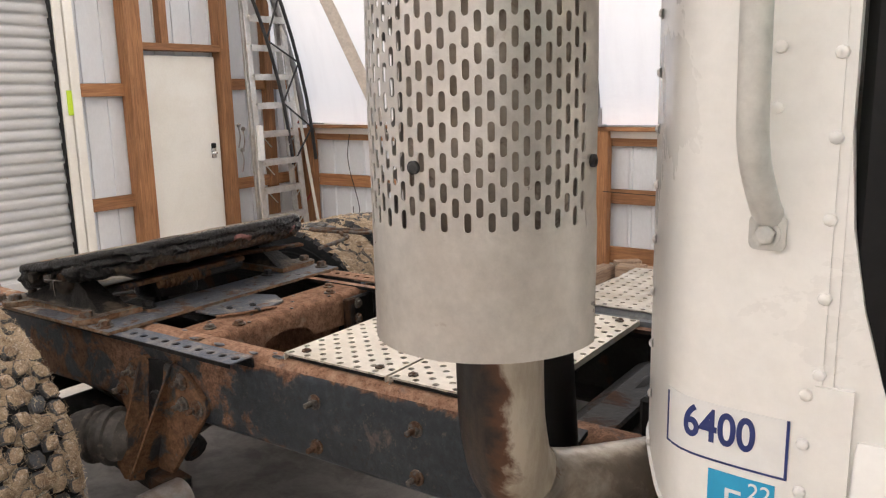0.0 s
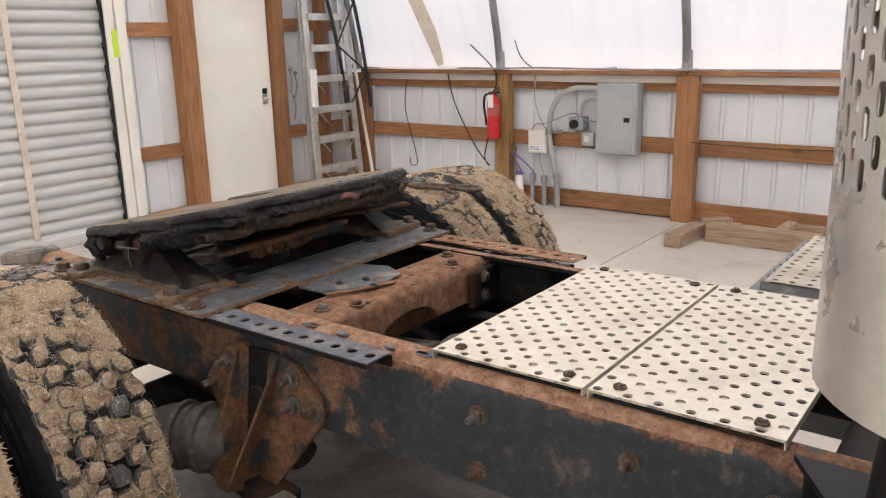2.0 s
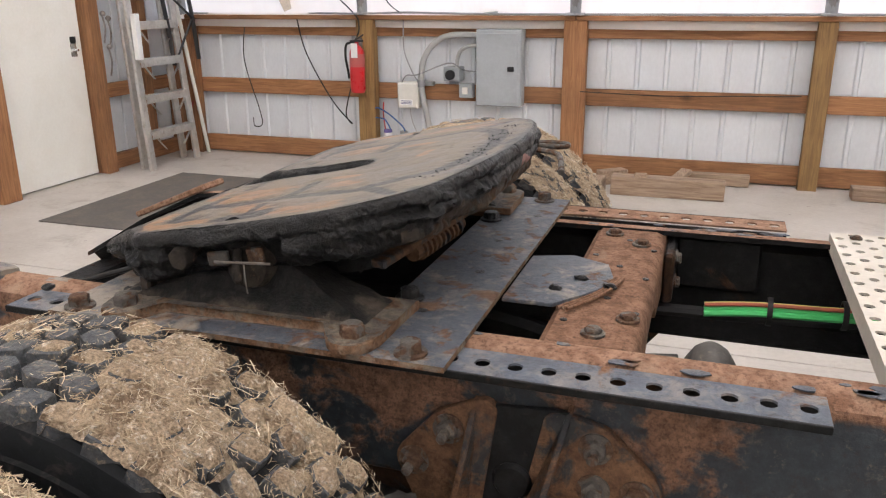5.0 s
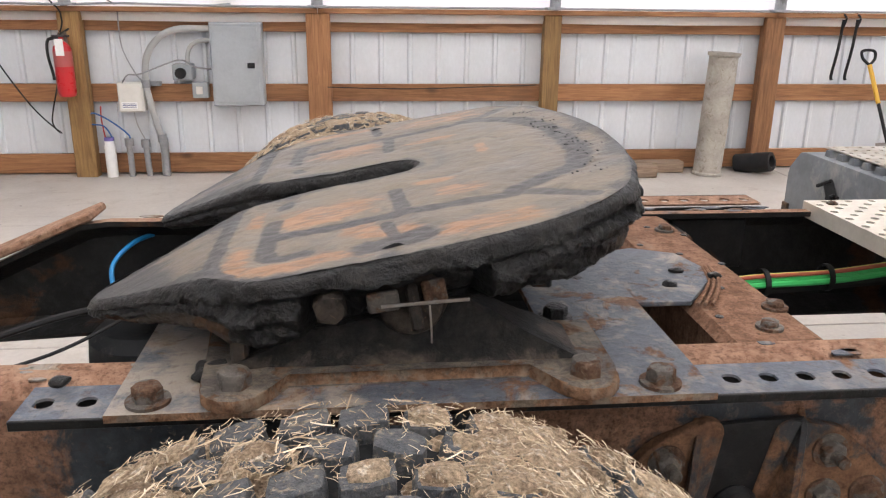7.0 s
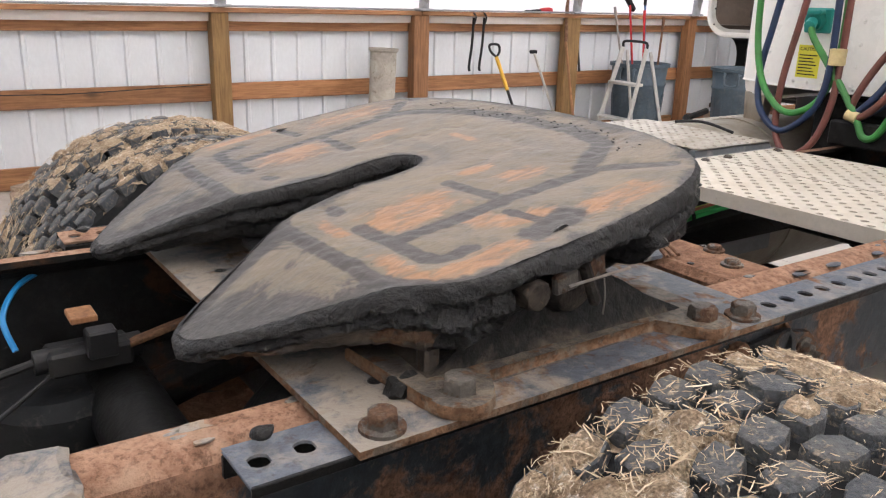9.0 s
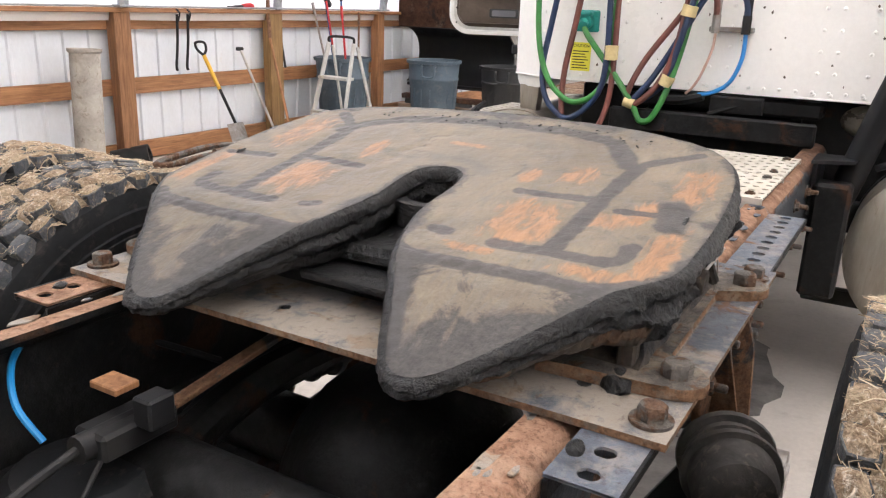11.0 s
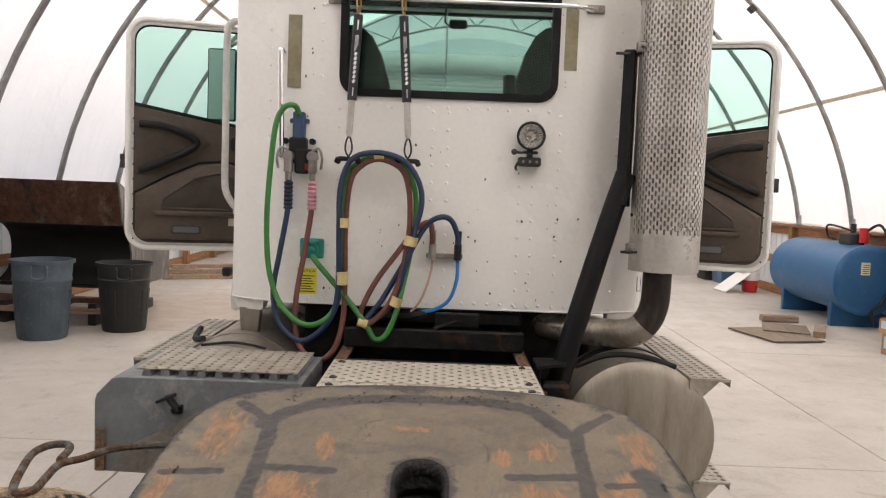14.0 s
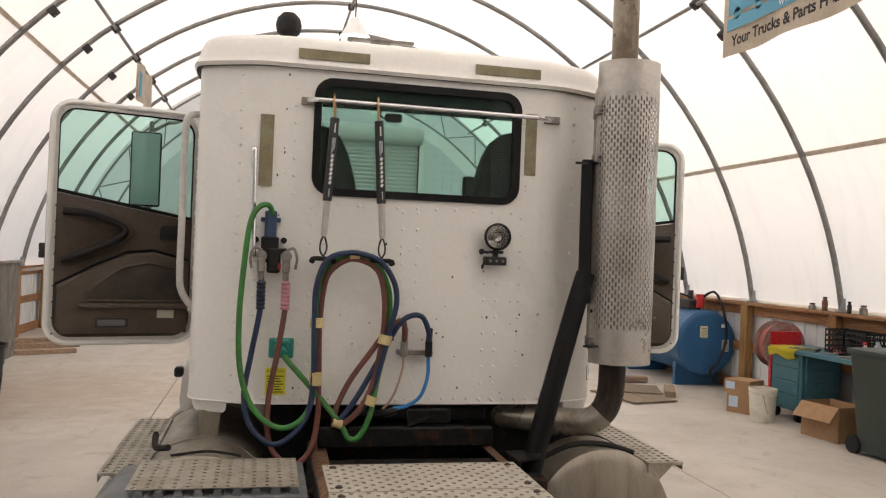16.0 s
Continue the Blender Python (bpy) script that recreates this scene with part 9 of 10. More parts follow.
board((-2.15, 4.50, 0.07), (-1.33, 4.50, 0.07), 0.14, 0.14, "timber blocks", 1, "weathered square timber lying on the concrete floor")
board((-2.30, 4.12, 0.055), (-2.27, 4.60, 0.055), 0.13, 0.11, "timber blocks", 2, "weathered square timber lying on the concrete floor")
board((-2.28, 4.75, 0.055), (-2.10, 4.90, 0.055), 0.10, 0.11, "timber blocks", 3)
board((-1.98, 4.70, 0.075), (-1.93, 4.45, 0.158), 0.09, 0.04, "timber blocks", 4)
board((-1.72, 4.75, 0.045), (-1.62, 4.95, 0.11), 0.09, 0.04, "timber blocks", 5)
board((-1.60, 4.98, 0.05), (-1.15, 4.98, 0.05), 0.08, 0.09, "timber blocks", 6)
board((-0.45, 4.80, 0.05), (0.13, 4.80, 0.05), 0.14, 0.09, "timber blocks", 7)
board((-0.15, 4.97, 0.05), (0.42, 4.97, 0.05), 0.12, 0.09, "timber blocks", 8)

# bungee cords, shovel, scraper and poles
for x in (1.66, 1.78):
    b = B()
    tube(b, [(x, 4.96, 1.18), (x + 0.01, 4.95, 1.25), (x + 0.0, 5.0, 1.285), (x - 0.03, 5.03, 1.27)], 0.008, 6)
    tube(b, [(x, 4.97, 1.24), (x - 0.005, 4.98, 1.0), (x - 0.03, 4.98, 0.80), (x - 0.02, 4.98, 0.76)], 0.012, 8)
    ob = thing("bungee_cord", "black rubber tie-down cord hanging from the wall cap", "strap", (x, 4.97, 0.75), "rubber cords")
    part("cord", b, BLACKPL, ob)
sh = thing("shovel", "shovel with yellow shaft and black D-handle leaning on the wall", "shovel", (2.02, 4.75, 0))
base, tip = Vector((2.05, 4.72, 0.28)), Vector((1.96, 4.99, 0.88))
b = B()
cyl(b, base, base + (tip - base) * 0.55, 0.014, n=10)
part("lower_shaft", b, BLACKPL, sh)
b = B()
cyl(b, base + (tip - base) * 0.5, tip, 0.018, n=10)
part("shaft", b, plain("yellow_shaft", (0.70, 0.40, 0.03), 0.4), sh, "yellow fibreglass shaft")
b = B()
tube(b, [tip, tip + Vector((-0.055, 0.02, 0.05)), tip + Vector((-0.055, 0.04, 0.11)), tip + Vector((0.045, 0.04, 0.11)), tip + Vector((0.05, 0.02, 0.05)), tip], 0.012, 8, 6)
part("d_handle", b, BLACKPL, sh)
b = B()
mm = Matrix.Translation((2.07, 4.67, 0.14)) @ Matrix.Rotation(radians(-22), 4, "X")
rows = []
for k in range(9):
    v = -0.15 + 0.3 * k / 8
    hw = 0.105 * (1 - max(0, -v - 0.05) * 4.5)
    rows.append([b.verts.new(mm @ Vector((hw * q, 0.02 * q * q, v))) for q in (-1, -0.5, 0, 0.5, 1)])
for r0, r1 in zip(rows, rows[1:]):
    for k in range(4):
        b.faces.new((r0[k], r0[k + 1], r1[k + 1], r1[k]))
bmesh.ops.solidify(b, geom=b.faces[:], thickness=0.003)
part("blade", b, STEEL, sh)
BLUEP = plain("blue_plastic", (0.03, 0.10, 0.25), 0.5)
sc = thing("floor_scraper", "floor scraper with grey pole and black grip leaning on the wall", "scraper", (2.76, 4.84, 0))
b = B()
cyl(b, (2.74, 4.86, 0.10), (2.44, 5.0, 0.91), 0.013, n=10)
part("pole", b, ALU, sc)
b = B()
bx(b, 2.385, 2.475, 4.985, 5.02, 0.905, 0.94, 0.01)
part("grip", b, BLACKPL, sc, "black T-shaped grip")
b = B()
prism(b, [(2.66, 0.0), (2.92, 0.0), (2.90, 0.13), (2.80, 0.16), (2.70, 0.15)], -4.90, -4.885, AX_Y, 0.003)
part("blade", b, BLACKSTEEL, sc, "dark steel blade")
br = thing("push_broom", "push broom with wooden pole and blue bristles leaning on the wall", "broom", (2.765, 4.675, 0))
b = B()
cyl(b, (2.76, 4.67, 0.10), (2.835, 4.985, 1.02), 0.014, n=10)
part("pole", b, LUMBER[2], br, "worn wooden pole")
b = B()
cyl(b, (2.835, 4.985, 1.02), (2.85, 5.02, 1.50), 0.019, n=10)
part("grip", b, RAILRUST, br)
m = Matrix.Translation((2.765, 4.675, 0)) @ Matrix.Rotation(radians(-20), 4, "Z")
b = B()
bx(b, -0.29, 0.29, -0.035, 0.035, 0.07, 0.105, 0.008, m)
part("head", b, ALU, br)
b = B()
for k in range(29):
    bx(b, -0.29 + 0.02 * k, -0.273 + 0.02 * k, -0.042, 0.042, 0.0, 0.071, 0.003, m @ Matrix.Rotation(radians(3 * math.sin(k * 2.1)), 4, "X"))
part("bristles", b, plain("dark_blue_bristle", (0.012, 0.03, 0.085), 0.7), br, kind="stuff")
for (p0, p1, r, mt, lb) in (((3.05, 4.98, 0.72), (2.95, 5.02, 1.42), 0.012, BLACKSTEEL, "dark steel bar leaning against the wall post"),):
    ob = thing("tool_pole", lb, "tool pole", p0, "leaning poles")
    b = B()
    cyl(b, p0, p1, r, n=10)
    part("shaft", b, mt, ob)
    b = B()
    cyl(b, Vector(p1) - (Vector(p1) - Vector(p0)) * 0.12, p1, r * 1.3, n=10)
    part("grip", b, BLACKPL, ob)
# glove heap on the wall cap
gl = thing("glove_heap", "black and red work gloves lying on the wall cap", "gloves", (2.5, 5.05, 1.289))
b = B()
bx(b, 2.28, 2.50, 5.0, 5.09, 1.29, 1.325, 0.014, None, 2)
bmesh.ops.subdivide_edges(b, edges=b.edges[:], cuts=2)
lump(b, 0.014, 14)
part("black_glove", b, BLACKPL, gl)
b = B()
bx(b, 2.47, 2.66, 5.0, 5.09, 1.29, 1.345, 0.016, None, 2)
bmesh.ops.subdivide_edges(b, edges=b.edges[:], cuts=2)
lump(b, 0.014, 14, 3)
part("red_glove", b, RED, gl)


# ---- rubbish bins, stepladder and plough blade ----
def bin_(name, at, r0, r1, h, material, label, square=False):
    ob = thing(name, label, "rubbish bin", at, "rubbish bins")
    m = Matrix.Translation(at)
    b = B()
    prof = [(0, 0.0), (r0 * 0.96, 0.0), (r0, 0.02), (r0 + (r1 - r0) * 0.72, h * 0.72), (r0 + (r1 - r0) * 0.73 + 0.008, h * 0.735), (r0 + (r1 - r0) * 0.76 + 0.008, h * 0.76), (r0 + (r1 - r0) * 0.78, h * 0.775), (r1, h * 0.955), (r1 + 0.022, h * 0.96), (r1 + 0.024, h), (r1 + 0.004, h), (r1 - 0.004, h * 0.95), (r0 - 0.006, 0.03), (0, 0.03)]
    lathe(b, prof, 36, m)
    part("body", b, material, ob)
    for a in (radians(200), radians(20)):
        b = B()
        mm = m @ Matrix.Rotation(a, 4, "Z")
        tube(b, [mm @ Vector(p) for p in ((r1 + 0.0, -0.075, h * 0.93), (r1 + 0.045, -0.07, h * 0.93), (r1 + 0.05, -0.06, h * 0.80), (r1 + 0.05, 0.06, h * 0.80), (r1 + 0.045, 0.07, h * 0.93), (r1 + 0.0, 0.075, h * 0.93))], 0.013, 8, 5)
        part("handle", b, material, ob)
    b = B()
    for k in range(16):
        a = 2 * math.pi * k / 16
        mm = m @ Matrix.Rotation(a, 4, "Z")
        beam(b, mm @ Vector((r0 + 0.001, 0, 0.06)), mm @ Vector((r0 + (r1 - r0) * 0.6 + 0.002, 0, h * 0.62)), 0.012, 0.008, 0.002)
    part("rib", b, material, ob)
    return ob


GREYBIN = surface("grey_bin_plastic", (0.068, 0.098, 0.125), (0.055, 0.078, 0.098), (0.11, 0.125, 0.135), rough=0.5, scale=4, relief=0.06)
DARKBIN = surface("black_bin_plastic", (0.011, 0.012, 0.013), (0.017, 0.017, 0.017), (0.035, 0.033, 0.03), rough=0.6, scale=4, relief=0.06)
bin_("rubbish_bin", (4.42, 4.02, 0), 0.235, 0.285, 0.80, GREYBIN, "grey round plastic rubbish bin on the concrete floor")
bin_("rubbish_bin", (5.0, 3.42, 0), 0.225, 0.275, 0.74, DARKBIN, "black round plastic rubbish bin on the concrete floor")
bin_("rubbish_bin", (3.62, 4.68, 0), 0.235, 0.285, 0.82, GREYBIN, "grey round plastic bin holding long tools")
for k, (dx, dy, ln_, tx, ty, mt, head) in enumerate(((0.02, 0.05, 1.42, -0.05, 0.16, RED, 1), (0.06, 0.0, 1.5, 0.02, 0.1, BLUEP, 2), (-0.05, 0.05, 1.35, -0.2, 0.2, STEEL, 0), (0.1, -0.06, 1.25, 0.32, 0.1, RAILRUST, 0), (0.05, 0.1, 1.45, 0.08, 0.2, BLUEP, 0), (0.0, -0.05, 1.3, 0.06, 0.12, RED, 0))):
    p0 = Vector((3.62 + dx, 4.62 + dy, 0.05))
    d = Vector((tx * 0.5, ty, 1.0)).normalized()
    p1 = p0 + d * ln_
    ob = thing("long_handled_tool", "long-handled cleaning tool standing in the bin", "tool", p0, "tools in the bin")
    b = B()
    cyl(b, p0, p1, 0.011, n=8)
    part("pole", b, mt, ob)
    b = B()
    if head == 1:
        beam(b, p1 - Vector((0.05, 0, -0.02)), p1 + Vector((0.08, 0, -0.12)), 0.05, 0.06, 0.015)
    elif head == 2:
        beam(b, p1 - d * 0.16, p1, 0.035, 0.035, 0.012)
    else:
        cyl(b, p1 - d * 0.12, p1, 0.015, n=8)
    part("grip", b, BLACKPL if head else mt, ob)


def stepladder(at, yaw, h, w, steps, label):
    ob = thing("stepladder", label, "stepladder", at)
    m = Matrix.Translation(at) @ Matrix.Rotation(radians(yaw), 4, "Z")
    n = 0
    for q in (-1, 1):
        b = B()
        beam(b, m @ Vector((q * w / 2, -0.26, 0)), m @ Vector((q * w * 0.36, 0.0, h)), 0.022, 0.045, 0.004)
        part("front_leg", b, ALU, ob)
        b = B()
        beam(b, m @ Vector((q * w / 2, 0.30, 0)), m @ Vector((q * w * 0.36, 0.05, h * 0.97)), 0.02, 0.03, 0.004)
        part("back_leg", b, ALU, ob)
        many("foot", (-0.26, 0.30), lambda b, v, q=q: bx(b, -0.02, 0.02, -0.03, 0.03, 0, 0.03, 0.005, m @ Matrix.Translation((q * w / 2, v, 0))), BLACKPL, ob)
    for k in range(1, steps + 1):
        t = k / (steps + 1)
        ww = w / 2 + (w * 0.36 - w / 2) * t
        b = B()
        bx(b, -ww, ww, -0.26 + 0.26 * t - 0.05, -0.26 + 0.26 * t + 0.07, h * t - 0.015, h * t + 0.012, 0.004, m)
        part("step", b, ALU, ob)
    b = B()
    tube(b, [m @ Vector(p) for p in ((-w * 0.36, 0, h), (-w * 0.34, 0, h + 0.05), (0, 0, h + 0.06), (w * 0.34, 0, h + 0.05), (w * 0.36, 0, h))], 0.013, 8)
    part("top_rail", b, BLACKPL, ob)
    return ob


stepladder((3.08, 4.28, 0), -97, 1.0, 0.47, 2, "small aluminium stepladder with two treads on the floor")
PLOUGH = rusted("bucket_rust", (0.045, 0.034, 0.03), (0.085, 0.048, 0.034), (0.15, 0.082, 0.054), amount=0.7, scale=2.5)
sp = thing("loader_bucket", "rusty steel loader bucket with a black hollow standing by the wall", "loader bucket", (5.9, 4.3, 0))
b = B()
prof = [(5.12, 1.60), (5.21, 1.16), (5.23, 1.12), (5.44, 1.10), (5.64, 0.98), (5.70, 0.78), (5.62, 0.56), (5.40, 0.44)]
pts = glide([(x, 0, z) for x, z in prof], 4)
rows = [[b.verts.new((p.x, y, p.z)) for p in pts] for y in (3.555, 5.03)]
for k in range(len(pts) - 1):
    f = b.faces.new((rows[0][k], rows[1][k], rows[1][k + 1], rows[0][k + 1]))
    # hollow below the lip goes black, its shade put into the colour
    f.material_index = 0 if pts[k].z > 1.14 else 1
bmesh.ops.solidify(b, geom=b.faces[:], thickness=0.012)
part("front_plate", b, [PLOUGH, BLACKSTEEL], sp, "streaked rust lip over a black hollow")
b = B()
prism(b, [(5.12, 1.60), (5.30, 1.53), (6.80, 1.50), (6.72, 0.40), (5.38, 0.38), (5.48, 0.55), (5.50, 0.78), (5.42, 0.98), (5.24, 1.13)], -3.555, -3.535, AX_Y)
part("end_plate", b, surface("worn_grey_steel", (0.15, 0.14, 0.125), (0.095, 0.088, 0.08), (0.27, 0.25, 0.22), rough=0.7, scale=3, cut3=(0.52, 0.7), stretch=(1, 1, 0.35), relief=0.15), sp, "grey weathered end plate")
b = B()
bx(b, 5.28, 6.82, 3.495, 3.57, 1.505, 1.535, 0.006)
part("rim", b, STEEL, sp)
b = B()
bx(b, 6.74, 6.80, 3.556, 5.03, 0.40, 1.50, 0.006)
part("back_plate", b, PLOUGH, sp)
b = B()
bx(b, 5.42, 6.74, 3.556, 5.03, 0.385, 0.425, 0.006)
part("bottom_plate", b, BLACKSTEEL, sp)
for y in (3.72, 4.75):
    b = B()
    bx(b, 5.3, 6.7, y, y + 0.14, 0.0, 0.12, 0.008)
    part("skid", b, BLACKSTEEL, sp)
    b = B()
    bx(b, 5.55, 5.67, y + 0.01, y + 0.13, 0.12, 0.385, 0.008)
    part("stand", b, BLACKSTEEL, sp)
for x, z, mt_ in ((5.22, 0.24, PLOUGH), (5.14, 0.13, OLDWOOD[1])):
    b = B()
    bx(b, x, x + 0.12, 3.74, 4.98, z, z + 0.06, 0.006)
    part("cross_bar", b, mt_, sp)
for y in (3.80, 4.80):
    b = B()
    bx(b, 5.16, 5.30, y, y + 0.09, 0.0, 0.245, 0.006)
    part("bar_foot", b, BLACKSTEEL, sp)
pt = thing("wet_tray", "low tray with a white tub and brushes on the floor", "tray", (3.9, 4.55, 0))
b = B()
bx(b, 3.72, 4.12, 4.3, 4.55, 0.0, 0.05, 0.01)
part("tray", b, OLDWOOD[0], pt)
b = B()
bx(b, 3.9, 4.08, 4.36, 4.5, 0.05, 0.18, 0.02)
part("tub", b, STK, pt)
b = B()
cyl(b, (3.75, 4.65, 0.12), (4.15, 4.42, 0.10), 0.03, n=10)
part("brush", b, BLUEP, pt)
for k, (x, y, ln_) in enumerate(((9.6, 4.62, 1.9), (9.75, 4.66, 2.0), (9.9, 4.58, 1.7), (10.4, 4.75, 1.6))):
    board((x, y, 0.04 + 0.075 * (k % 3)), (x + 0.5, y - ln_ * 0.55, 0.04 + 0.075 * (k % 3)), 0.14, 0.07, "lumber pile", k, "yellow pine plank in a low pile on the floor")

# ---- long ladder and pole in the back corner ----
ld = thing("tall_stepladder", "tall aluminium stepladder folded and leaning on the end wall", "ladder", (-6.25, 4.4, 0))
for y0, y1, x0, dx in ((4.10, 4.16, -6.05, 0.0), (4.74, 4.66, -6.05, 0.0), (4.14, 4.18, -6.17, 0.06), (4.70, 4.64, -6.17, 0.06)):
    b = B()
    beam(b, (x0, y0, 0.0), (x0 - 0.20 + dx, y1, 3.0), 0.03, 0.075, 0.005, up=(0, 1, 0.0))
    part("rail", b, ALU, ld)
for k in range(9):
    z = 0.32 + 0.305 * k
    t = z / 3.0
    b = B()
    bx(b, -6.05 - 0.20 * t - 0.045, -6.05 - 0.20 * t + 0.04, 4.115 + 0.06 * t, 4.725 - 0.07 * t, z - 0.012, z + 0.018, 0.004)
    bx(b, -6.05 - 0.20 * t + 0.034, -6.05 - 0.20 * t + 0.042, 4.115 + 0.06 * t, 4.725 - 0.07 * t, z - 0.05, z + 0.018, 0.002)
    part("tread", b, ALU, ld)
    if k < 4:
        many("tread_brace", ((4.16, 4.30), (4.69, 4.55)), lambda b, p, t=t, z=z: beam(b, (-6.02 - 0.20 * t, p[0], z - 0.02), (-6.02 - 0.20 * t, p[1], z - 0.16), 0.02, 0.004), ALU, ld)
b = B()
bx(b, -6.075, -6.03, 4.065, 4.125, 0.95, 1.32, 0.003)
part("label", b, STK, ld, "white warning label")
pole = thing("leaning_pole", "long white pole leaning in the corner", "pole", (-6.1, 4.98, 0))
b = B()
cyl(b, (-6.10, 5.0, 0.0), (-6.28, 4.72, 2.6), 0.018, n=10)
part("shaft", b, DOORWHITE, pole)
rh = thing("coiled_red_hose", "red air hose hanging in the back corner", "hose", (-6.25, 5.0, 0.6))
b = B()
tube(b, [(-6.3, 4.9, 1.3), (-6.25, 4.98, 1.36), (-6.2, 5.03, 1.2), (-6.22, 5.02, 0.9), (-6.2, 5.0, 0.55), (-6.25, 4.96, 0.4)], 0.012, 8)
part("hose", b, plain("red_rubber", (0.30, 0.04, 0.03), 0.6), rh)
wk = thing("wall_fittings", "small tools hanging on the end wall beside the door", "tools", (-6.35, 4.12, 1.2))
for y, z in ((4.08, 1.32), (4.14, 1.28), (4.11, 1.05)):
    b = B()
    tube(b, [(-6.37, y, z), (-6.36, y + 0.01, z - 0.12), (-6.37, y - 0.01, z - 0.24)], 0.007, 6)
    ball(b, (-6.36, y, z), 0.024, 8)
    part("hanging_tool", b, STEEL, wk)
rg = thing("floor_mat", "black rubber mat lying by the end wall", "mat", (-5.4, 3.2, 0))
b = B()
bx(b, -5.75, -5.0, 2.5, 4.1, 0.0, 0.008, 0.003)
lump(b, 0.002, 6)
part("mat", b, surface("mat_rubber", (0.10, 0.09, 0.08), (0.14, 0.12, 0.1), rough=0.9, scale=5), rg)

# ---- along the right wall ----
BLUETANK = surface("blue_tank_paint", (0.016, 0.095, 0.235), (0.024, 0.115, 0.25), (0.11, 0.17, 0.23), rough=0.45, scale=3, cut3=(0.62, 0.8), relief=0.06)
tk = thing("fuel_store_tank", "blue steel fuel storage tank on cradles by the wall", "storage tank", (6.5, -4.95, 0))
m = Matrix.Translation((5.50, -4.95, 0.70)) @ Matrix.Rotation(radians(90), 4, "Y")
part("shell", lathe(B(), [(0, -0.012), (0.40, -0.01), (0.455, 0.0), (0.475, 0.02), (0.47, 0.025), (0.47, 2.1), (0.45, 2.12), (0, 2.13)], 48, m), BLUETANK, tk)
for x in (5.75, 7.3):
    b = B()
    bx(b, x, x + 0.08, -5.3, -4.6, 0.0, 0.42, 0.006)
    part("cradle", b, BLUETANK, tk)
b = B()
bx(b, 5.482, 5.486, -4.95, -4.83, 0.78, 0.95)
part("placard", b, plain("cream_sign", (0.70, 0.66, 0.48), 0.5), tk, "cream placard")
b = B()
bx(b, 5.482, 5.486, -5.30, -5.19, 0.58, 0.75)
part("placard", b, STK, tk, "white placard")
b = B()
bx(b, 5.482, 5.486, -5.25, -5.17, 0.93, 0.98)
part("placard", b, STK, tk, "white placard")
b = B()
for y0, y1, z0, h in ((-5.29, -5.2, 0.60, 0.012), (-4.94, -4.85, 0.80, 0.008)):
    b = B()
    for k in range(5):
        bx(b, 5.4795, 5.4822, y0, y1, z0 + 0.028 * k, z0 + 0.028 * k + h)
    part("print_bars", b, BLACKPL, tk)
b = B()
bx(b, 5.85, 6.2, -5.05, -4.85, 1.15, 1.32, 0.02)
cyl(b, (6.0, -4.95, 1.30), (6.0, -4.95, 1.45), 0.04, n=12)
part("pump", b, BLACKSTEEL, tk, "black transfer pump")
b = B()
cyl(b, (5.8, -5.0, 1.2), (5.8, -5.0, 1.4), 0.06, n=12)
part("filter", b, RED, tk, "red filter")
b = B()
tube(b, [(5.85, -5.0, 1.3), (5.6, -5.1, 1.45), (5.42, -5.15, 1.2), (5.42, -5.22, 0.8), (5.40, -5.10, 0.45), (5.42, -4.98, 0.30), (5.45, -5.05, 0.12)], 0.019, 8)
tube(b, [(5.9, -4.9, 1.35), (6.2, -4.7, 1.42), (6.5, -4.85, 1.25), (6.6, -5.0, 1.2)], 0.015, 8)
part("hose", b, BLACKPL, tk, "black delivery hose")
tk.location += Vector((1.5, -0.77, -0.045))
for k, (p0, p1) in enumerate((((6.18, -4.72, 0.04), (6.75, -5.0, 0.04)), ((7.45, -4.5, 0.05), (7.45, -5.0, 0.05)))):
    board(p0, p1, 0.14, 0.08, "floor planks", k)
PLYWOOD = wood("weathered_plywood", (0.13, 0.10, 0.075), (0.27, 0.21, 0.15), 0, 0.9)
pl = thing("plywood_sheet", "dirty plywood offcut lying on the floor", "plywood", (6.58, -4.62, 0))
b = B()
bx(b, 5.75, 6.7, -4.55, -3.85, 0.012, 0.03, 0.003, Matrix.Translation((6.2, -4.2, 0)) @ Matrix.Rotation(radians(14), 4, "Z") @ Matrix.Translation((-6.2, 4.2, 0)))
part("sheet", b, PLYWOOD, pl)
pl = thing("plywood_sheet", "dirty plywood offcut leaning over another on the floor", "plywood", (6.6, -4.3, 0))
b = B()
bx(b, 6.3, 7.0, -4.75, -4.2, 0.035, 0.05, 0.003, Matrix.Translation((6.6, -4.4, 0)) @ Matrix.Rotation(radians(-20), 4, "Z") @ Matrix.Translation((-6.6, 4.4, 0)))
part("sheet", b, PLYWOOD, pl)
CARD = surface("cardboard", (0.36, 0.215, 0.115), (0.31, 0.185, 0.10), rough=0.85, scale=5, relief=0.05)


